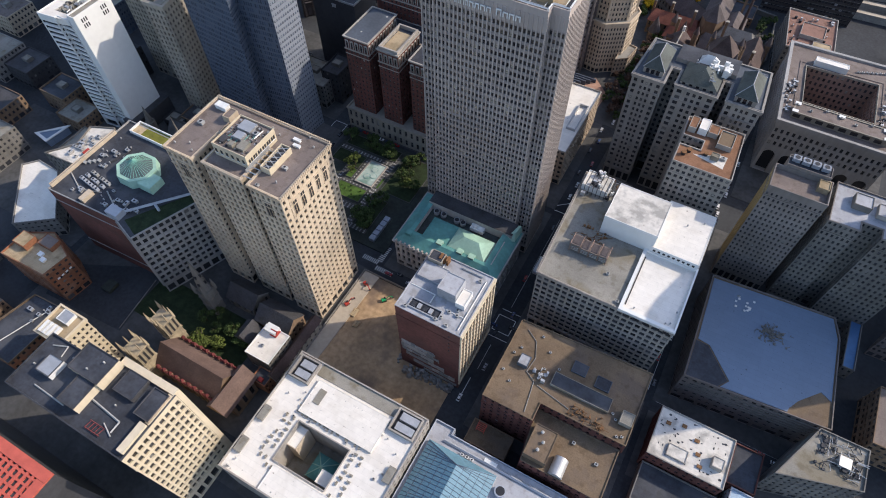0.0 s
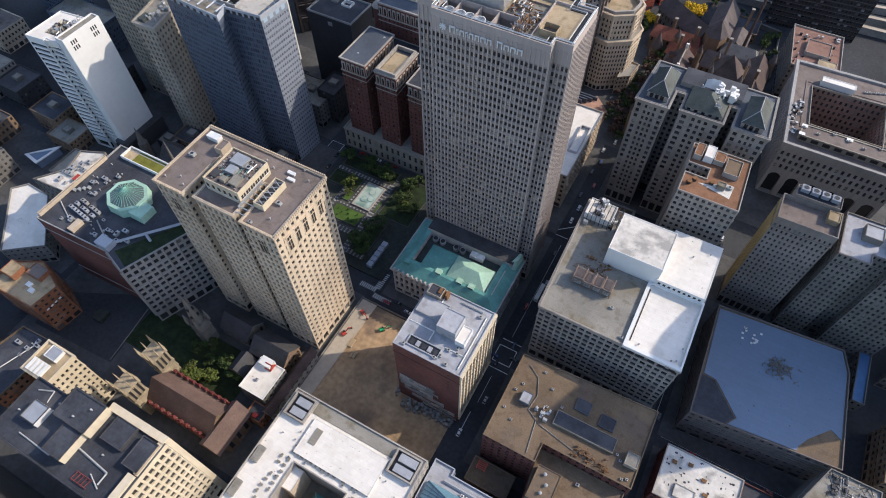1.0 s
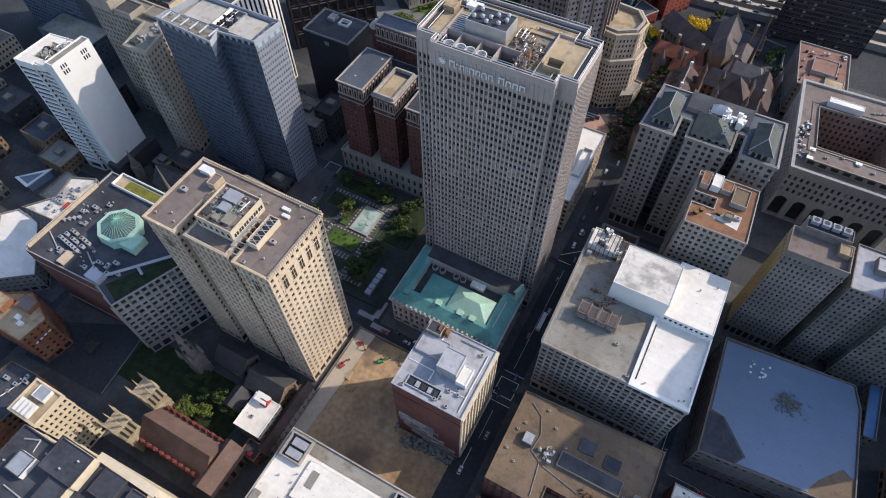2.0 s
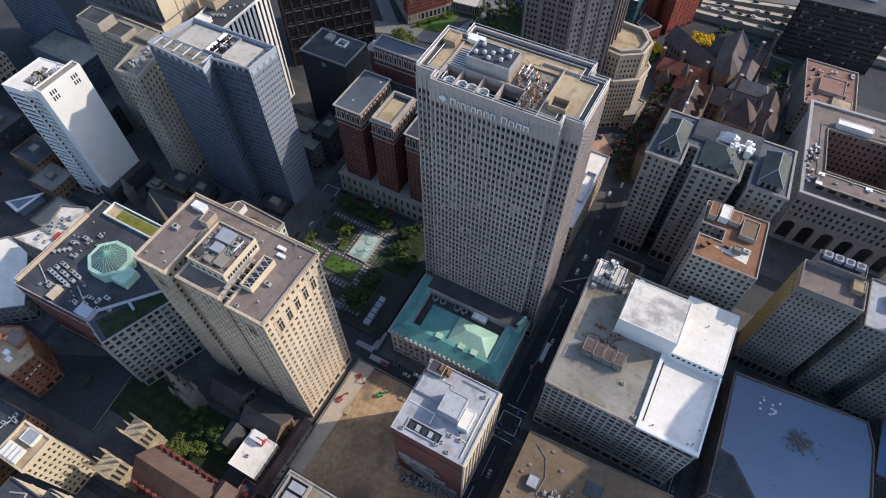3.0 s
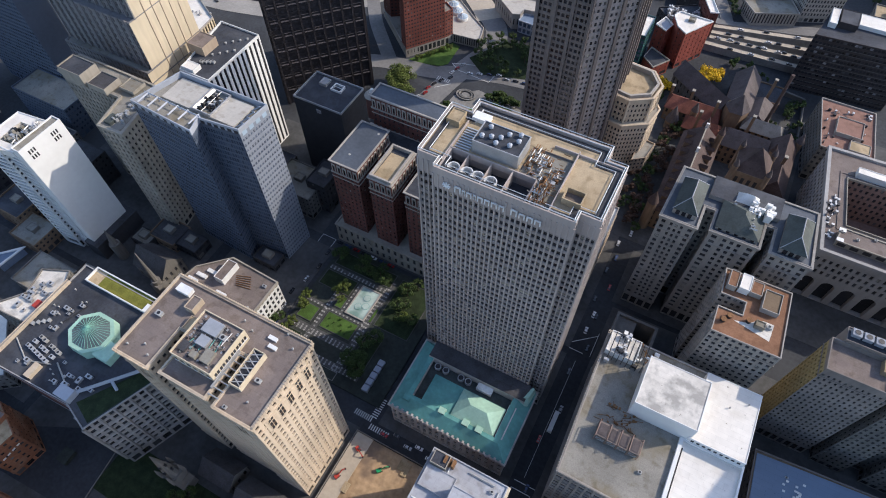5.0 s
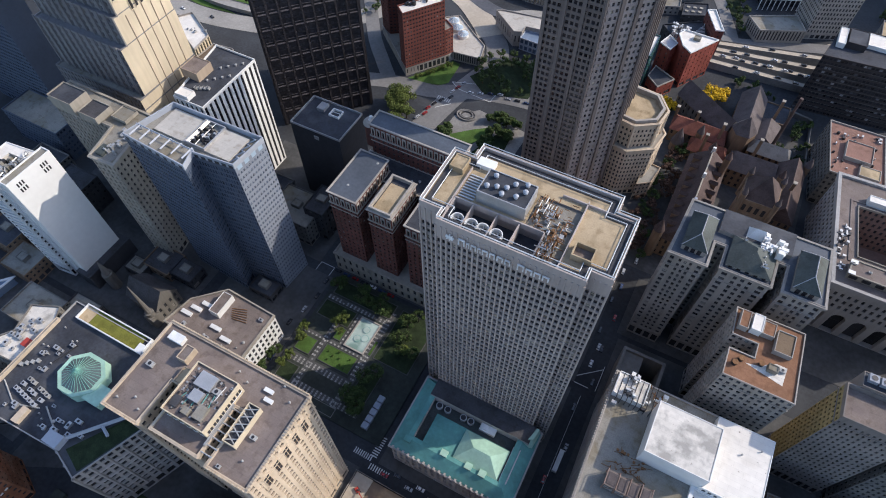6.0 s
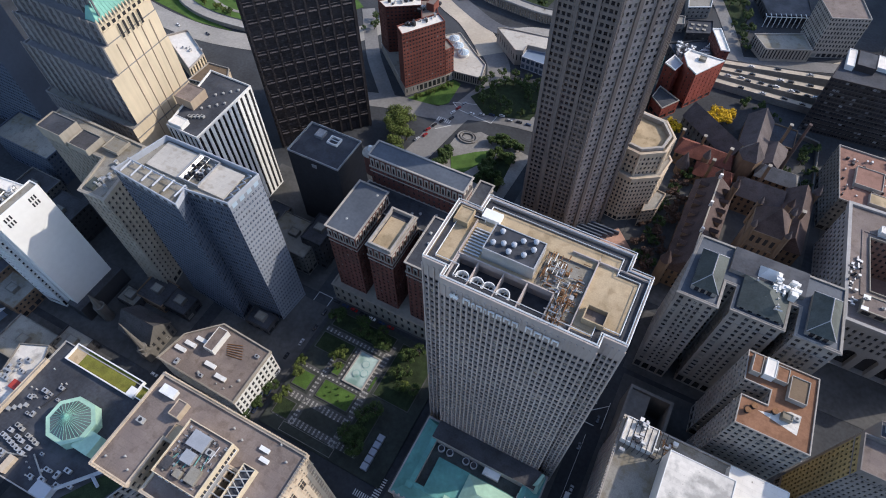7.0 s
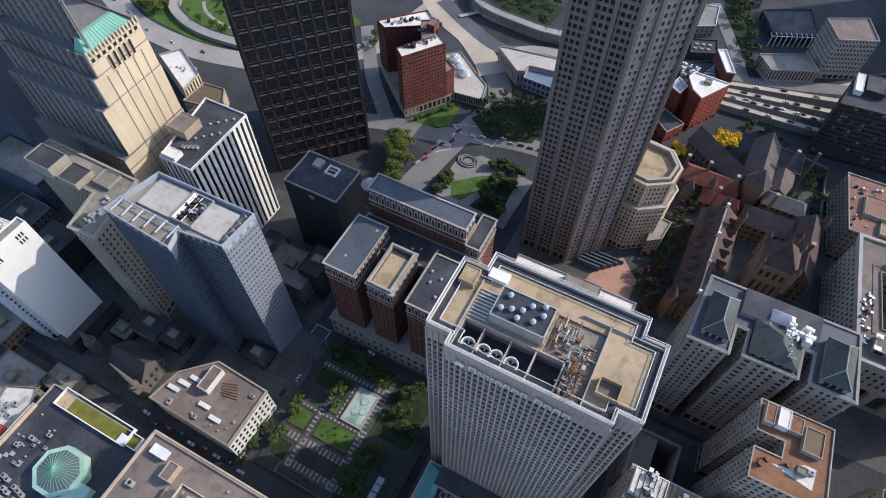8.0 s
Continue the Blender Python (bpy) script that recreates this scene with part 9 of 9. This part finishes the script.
# ---- trees ----
def tree_data(seed, height, spread, leaf, many=9, each=60):
    r = random.Random(seed)
    t = Shape()
    t.drum(0, 0, 0, height * 0.45, height * 0.035, 0, 7, height * 0.02)
    for k in range(5):
        a = k * 1.26 + r.uniform(-0.3, 0.3)
        z0 = height * r.uniform(0.3, 0.45)
        t.beam((0, 0, z0), (math.cos(a) * spread * 0.55, math.sin(a) * spread * 0.55, height * r.uniform(0.55, 0.75)), height * 0.018)
    c = Shape()
    for k in range(many):
        a, q = r.uniform(0, 6.28), spread * math.sqrt(r.uniform(0, 1)) * 0.72
        cz = height * r.uniform(0.5, 0.85) - 0.12 * q
        px, py, rad = q * math.cos(a), q * math.sin(a), spread * r.uniform(0.28, 0.45)
        for _ in range(each):
            d = Vector((r.gauss(0, 1), r.gauss(0, 1), r.gauss(0, 0.8))).normalized() * rad * r.uniform(0.55, 1.0)
            p = Vector((px, py, cz)) + d
            u = Vector((r.uniform(-1, 1), r.uniform(-1, 1), r.uniform(-0.5, 0.5))).normalized()
            v = u.cross(d.normalized() + Vector((0, 0, 0.3))).normalized()
            g = r.uniform(0.3, 0.62)
            c.face([tuple(p - u * g - v * g * 0.5), tuple(p + u * g * 0.2 - v * g * 0.8), tuple(p + u * g + v * g * 0.3), tuple(p - u * g * 0.1 + v * g * 0.8)])
    return t.data("trunk", ["bark"]), c.data("crown", [leaf])


TREES = {}


def tree(x, y, z, kind, size=1.0, turn=0.0, label="green leafy street tree"):
    if kind not in TREES:
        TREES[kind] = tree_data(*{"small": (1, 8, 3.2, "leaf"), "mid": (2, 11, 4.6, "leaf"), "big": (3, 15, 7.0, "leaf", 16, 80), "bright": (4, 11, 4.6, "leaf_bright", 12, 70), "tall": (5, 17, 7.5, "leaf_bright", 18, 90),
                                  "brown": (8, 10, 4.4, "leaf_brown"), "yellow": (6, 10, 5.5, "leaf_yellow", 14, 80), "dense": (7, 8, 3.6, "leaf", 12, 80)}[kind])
    z = 0.02 if z == 0.2 else z
    ob = thing("tree", x, y, z, label, "tree", "city trees")
    for nm, me in zip(("trunk", "crown"), TREES[kind]):
        o = new(nm, me)
        o.parent = ob
    ob.scale = (size, size, size)
    ob.rotation_euler.z = turn
    return ob


rnd = random.Random(17)
# Leaf colour carries the light: brighter trees in the sun patch, darker ones outside.
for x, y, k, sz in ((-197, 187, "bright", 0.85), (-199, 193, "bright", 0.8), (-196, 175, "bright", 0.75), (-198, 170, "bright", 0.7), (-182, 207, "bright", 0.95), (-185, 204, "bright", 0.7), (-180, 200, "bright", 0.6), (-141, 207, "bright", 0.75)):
    tree(x, y, 1.4, k, sz, rnd.uniform(0, 6), "square tree with sunlight painted into yellow-green leaves")
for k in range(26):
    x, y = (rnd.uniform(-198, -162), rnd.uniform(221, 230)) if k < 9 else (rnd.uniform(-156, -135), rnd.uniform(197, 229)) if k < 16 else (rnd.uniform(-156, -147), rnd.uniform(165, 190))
    tree(x, y, 1.3, "mid", rnd.uniform(0.75, 1.1), rnd.uniform(0, 6), "square tree with shade painted into dark green leaves")
tree(-181, 59, 0.16, "tall", 0.9, 0.4, "large round green tree beside the church")
tree(-172, 62, 0.16, "bright", 1.0, 0.4, "green tree beside the church")
for k in range(7):
    tree(-190 + 5 * k + rnd.uniform(-2, 2), 72 + rnd.uniform(-5, 4), 0.16, "mid", rnd.uniform(0.7, 1.0), rnd.uniform(0, 6), "dark tree in the shaded churchyard")
s = Shape()
s.box(-232, 56, 0.1, -157, 82, 0.3)
whole("churchyard", s, ["bed"], "churchyard grass with shade painted into its green", "lawn", kind="structure")
for k in range(8):
    tree(-208 + rnd.uniform(-3, 3), 147 + rnd.uniform(0, 34), 0.16, "mid", 0.7, k, "brownish street tree beside the corner block")
for k in range(9):
    tree((-180, -176.5, -172, -167, -165, -178, -170, -166.5, -174)[k], (188, 186.5, 187, 183, 186, 183.5, 184, 189, 190)[k], 1.35, "dense", rnd.uniform(0.12, 0.2), k, "small clipped shrub on a sunny lawn")
# triangle garden, island and slope towards the expressway
s = Shape()
s.prism([(-205, 356), (-150, 350), (-148, 396), (-190, 402), (-204, 388)], 0, 0.25)
whole("garden_base", s, ["concrete"], "paved base of the triangular garden", "pavement", kind="structure")
s = Shape()
s.prism([(-192, 358.5), (-185, 358.5), (-171, 386), (-172, 391), (-185, 382), (-198, 370)], 0.25, 0.5)
whole("bright_lawn", s, ["grass"], "bright green lawn of a small garden", "lawn", kind="structure")
s = Shape()
s.prism([(-178, 357), (-156, 356), (-158, 390), (-166, 391)], 0.25, 0.5)
whole("planted_bank", s, ["bed"], "dark planted bank beside the lawn path", "lawn", kind="structure")
fb = thing("ring_fountain", -196, 392, 0.25, "low grey ringed fountain at the garden corner", "fountain")
for r0, r1, h in ((7.5, 6.6, 1.2), (5.4, 4.6, 1.6), (3.2, 0.1, 0.9)):
    s = Shape()
    s.ring([(-196 + r0 * math.cos(a * math.pi / 10), 392 + 0.75 * r0 * math.sin(a * math.pi / 10)) for a in range(20)], [(-196 + r1 * math.cos(a * math.pi / 10), 392 + 0.75 * r1 * math.sin(a * math.pi / 10)) for a in range(20)], 0.25, 0.25 + h)
    part("ring", s, ["concrete"], fb)
for k in range(42):
    x, y = (-201 + rnd.uniform(-2.5, 2.5), 357 + k * 1.5) if k < 12 else (-168 + rnd.uniform(-9, 9) + (k - 12) * 0.2, 360 + rnd.uniform(0, 28)) if k < 30 else (-180 + (k - 30) * 2.1, 397 + rnd.uniform(-3, 3))
    tree(x, y, 0.25, "dense", rnd.uniform(0.7, 1.1), rnd.uniform(0, 6), "dense dark green garden tree")
tree(-156, 360, 0.25, "bright", 0.9, 0, "sunlit yellow-green garden tree")
for x, y in ((-250, 388), (-245, 380), (-256, 382), (-247, 371), (-252, 376), (-243, 362), (-238, 352), (-240, 372)):
    tree(x + 6, y - 2, 0.2, "tall", rnd.uniform(0.85, 1.15), rnd.uniform(0, 6), "tall yellow-green tree near the dark steel tower")
s = Shape()
s.prism([(-255, 408), (-230, 411), (-224.5, 418), (-226, 441), (-233, 442.5)], 0, 0.3)
whole("island_lawn", s, ["grass"], "planted island before the red slab", "lawn", kind="structure")
for k in range(9):
    tree(-248 + k * 2.2, 412 + k * 2.8 + rnd.uniform(-2, 2), 0.3, "bright", rnd.uniform(0.35, 0.6), k, "small yellow-green tree on an island")
s = Shape()
s.prism([(-213, 432), (-195, 419), (-163, 429), (-160, 455), (-164, 472), (-196, 462)], 0, 0.5)
whole("oval_lawn", s, ["bed"], "oval lawn with shade painted into its green", "lawn", kind="structure")
for k in range(26):
    a, r_ = k * 0.45, 24 if k < 14 else 14
    tree(-186 + r_ * math.cos(a), 446 + 0.9 * r_ * math.sin(a), 0.5, "mid", rnd.uniform(0.7, 1.0), k, "dark tree round an oval lawn")
s = Shape()
s.prism([(-545, 426), (-512, 413), (-460, 407), (-425, 411), (-470, 416), (-497, 424), (-512, 442), (-530, 470)], 0, 0.2)
whole("verge_lawn", s, ["grass"], "grass verge between expressway and ramp", "lawn", kind="structure")
for k in range(12):
    tree(-520 + rnd.uniform(-8, 18), 424 + rnd.uniform(-6, 8), 0.2, rnd.choice(("bright", "tall")), rnd.uniform(0.6, 0.9), k, "yellow-green roadside tree beside the expressway")
s = Shape()
s.prism([(-505, 446), (-494, 434), (-468, 424), (-434, 423), (-400, 434), (-372, 452), (-345, 490), (-420, 540), (-540, 540)], 0, 0.2)
whole("slope_lawn", s, ["grass"], "grass beside the expressway ramps", "lawn", kind="structure")
for k in range(24):
    t_ = rnd.random()
    tree(-490 + 100 * t_, 434 - 6 * math.sin(t_ * 3.1) + rnd.uniform(-2, 3) + (rnd.uniform(14, 40) if k % 2 else 0), 0.2, rnd.choice(("bright", "mid", "dense")), rnd.uniform(0.45, 0.9), k, "shrubby tree along the expressway")
for k in range(7):
    tree(-322 + rnd.uniform(-6, 4), 462 + k * 6, 0.2, "mid", rnd.uniform(0.5, 0.9), k, "dark roadside tree behind the dark tower")
s = Shape()
s.prism([(-262, 562), (-235, 554), (-205, 556), (-200, 590), (-260, 610)], 0, 0.2)
whole("basin_lawn", s, ["bed"], "dark lawn behind the viaduct", "lawn", kind="structure")
for k in range(18):
    tree(-232 + rnd.uniform(-24, 28), 575 + rnd.uniform(-18, 24), 0.2, "mid", rnd.uniform(0.7, 1.1), k, "dark tree behind the viaduct")
s = Shape()
s.prism([(-56, 600), (-44, 606), (-52, 640), (-60, 690), (-84, 690), (-76, 650)], 0, 0.2)
whole("dark_lawn", s, ["bed"], "dark lawn beside the far deck", "lawn", kind="structure")
for k in range(16):
    t_ = rnd.random()
    tree(-50 - 22 * t_ + rnd.uniform(-6, 8), 606 + 70 * t_, 0.2, "mid", rnd.uniform(0.7, 1.1), k, "dark tree beside the far deck")
for x, y in ((-44, 588), (-40, 582), (-46, 596)):
    tree(x, y, 0.3, "mid", 0.8, x, "green tree beside the far office wing")
for x, y, sz in ((-42, 496, 1.1), (-37, 490, 1.0), (-46, 490, 0.9), (-35, 497, 1.0), (-40, 489, 0.9), (-66, 466, 0.9), (-69, 471, 0.8)):
    tree(x, y, 0.2, "yellow", sz, rnd.uniform(0, 6), "bright yellow autumn tree beside the courthouse")
for k in range(7):
    tree(-70 + rnd.uniform(-4, 5), 452 + k * 3.4, 0.2, "dense", rnd.uniform(0.6, 0.9), k, "green tree beside the yellow ones")
for k in range(10):
    tree(-30 + rnd.uniform(-6, 30), 512 + rnd.uniform(-8, 10), 0.2, rnd.choice(("small", "dense")), rnd.uniform(0.5, 0.9), k, "low shrubby tree below the expressway")
tree(118, 318, 0.2, "yellow", 0.9, 1, "yellow autumn tree beside the stone block")
for k in range(18):
    tree(62 + rnd.uniform(-14, 30), 590 + rnd.uniform(-10, 70), 0.2, "mid", rnd.uniform(0.8, 1.2), k, "dark tree near the expressway")
for k in range(26):
    tree(-48 + rnd.uniform(-5, 5), 330 + k * 4.0, 0.2, "brown" if k % 4 else "mid", rnd.uniform(0.75, 1.15), k, "reddish-brown street tree before the courthouse")
for k in range(12):
    tree(-58 + rnd.uniform(-6, 6), 344 + k * 4.2, 0.2, rnd.choice(("mid", "brown")), rnd.uniform(0.55, 0.8), k, "dark tree beside the octagonal block")
for k in range(12):
    tree(20 + rnd.uniform(-9, 9), 446 + k * 4.2, 0.2, "mid", rnd.uniform(0.6, 0.9), k, "dark tree in the jail yard")


# ---- cars ----
def car_proto(paint):
    ob = thing("parked_car", 0, 0, 0, "%s car standing on the asphalt" % paint[0], "car", "street cars")
    s = Shape()
    o = rect(-2.2, -0.9, 2.2, 0.9)
    s.prism(inset(o, 0.06), 0.3, 0.6, 0, None, True, o)
    s.prism(o, 0.6, 0.95, 0, None, False, inset(o, 0.1))
    part("body", s, [paint[1]], ob)
    s = Shape()
    s.prism(rect(-1.7, -0.78, 1.0, 0.78), 0.95, 1.45, 0, 1, False, rect(-1.2, -0.62, 0.4, 0.62))
    part("cabin", s, ["glass", paint[1]], ob)
    for x, y in ((-1.4, -0.85), (1.4, -0.85), (-1.4, 0.85), (1.4, 0.85)):
        s = Shape()
        n = 10
        c = [(x + 0.34 * math.cos(2 * math.pi * i / n), 0.34 + 0.34 * math.sin(2 * math.pi * i / n)) for i in range(n)]
        for i in range(n):
            j = (i + 1) % n
            s.face([(c[i][0], y - 0.1, c[i][1]), (c[j][0], y - 0.1, c[j][1]), (c[j][0], y + 0.1, c[j][1]), (c[i][0], y + 0.1, c[i][1])])
        s.face([(p[0], y - 0.1, p[1]) for p in c])
        s.face([(p[0], y + 0.1, p[1]) for p in reversed(c)])
        part("wheel", s, ["dark_metal"], ob)
    return ob


CARS = []
for nm, col in (("white", (0.7, 0.7, 0.7)), ("silver", (0.4, 0.41, 0.43)), ("black", (0.02, 0.02, 0.024)), ("dark blue", (0.03, 0.05, 0.12)), ("red", (0.3, 0.02, 0.02))):
    M["car_" + nm] = plain("car_paint_" + nm.replace(" ", "_"), col, 0.25, 0.0, 0.6)
    CARS.append(car_proto((nm, "car_" + nm)))
SPOTS = []
rnd = random.Random(23)
for k in range(9):
    SPOTS.append((-47 + (k % 2) * 4, 96 + k * 21 + rnd.uniform(-4, 4), 90))
for k in range(12):
    SPOTS.append((-118 + k * 7 + rnd.uniform(-2, 2), 145.5 + (k % 2) * 2.5, 0))
for k in range(8):
    SPOTS.append((38 + (k % 2) * -2.5, 155 + k * 15, 90))
for k in range(7):
    SPOTS.append((48 + k * 9 + rnd.uniform(-2, 2), 143 + (k % 2) * 1.6, 0))
for k in range(7):
    SPOTS.append((-205 + k * 6.2, 235.5, 0))
for k in range(7):
    SPOTS.append((-205.5 + rnd.uniform(-6, 1), 160 + k * 11, 90))
for k in range(9):
    SPOTS.append((-227 + k * 2.0 + rnd.uniform(-3, 3), 374 + k * 6, 72))
for k in range(8):
    SPOTS.append((-204 + k * 7, 418 + k * 1.2 + rnd.uniform(-3, 3), 10))
for k in range(10):
    SPOTS.append((38 + rnd.uniform(-2, 2), 275 + k * 6, 90))
for k in range(8):
    SPOTS.append((-48 + rnd.uniform(-3, 3), 250 + k * 11, 92))
for k in range(9):
    SPOTS.append((-205 - k * 8, 148 + rnd.uniform(-2, 2), 0))
for k, (x, y, a) in enumerate(SPOTS):
    c = CARS[rnd.choice((0, 0, 1, 2, 2, 3, 4))]
    z = 0.32 if y > 340 and x < -150 else 0.0
    if k < 5:
        c = CARS[k]
        c.matrix_basis = pose(x, y, z, 0, 0, a)
        continue
    copy_thing(c, pose(x, y, z, 0, 0, a))
for i, (y0, k_) in enumerate(((555, 0.24), (546.5, 0.165), (539.5, 0.09), (530.5, 0.045))):
    for k in range((3, 5, 10, 4)[i]):
        t = -48 + (72 * (k + rnd.uniform(0.2, 0.8)) / (3, 5, 10, 4)[i])
        copy_thing(CARS[rnd.choice((0, 0, 1, 2, 2))], pose(t, y0 + (t + 50) * k_ + rnd.uniform(-1, 1), 5.0, 0, 0, math.degrees(math.atan(k_))))
for x, y in ((-556, 417), (-530, 410), (-500, 399), (-470, 396), (-440, 398)):
    copy_thing(CARS[rnd.choice((0, 1, 2))], pose(x, y, 0.3, 0, 0, -15))
bus = thing("city_bus", -44, 192, 0, "long white city bus in the street", "bus")
s = Shape()
o = rect(-45.3, 186, -42.7, 198)
s.prism(inset(o, 0.1), 0.5, 3.0, 0, None, True, inset(o, 0.16))
part("body", s, ["white_metal"], bus)
s = Shape()
s.box(-45.33, 187, 1.5, -42.67, 197, 2.4)
part("window_band", s, ["glass"], bus)
for x in (-45, -43):
    for y in (188.5, 195.5):
        s = Shape()
        s.box(x - 0.2, y - 0.45, 0, x + 0.2, y + 0.45, 0.9)
        part("wheel", s, ["dark_metal"], bus)
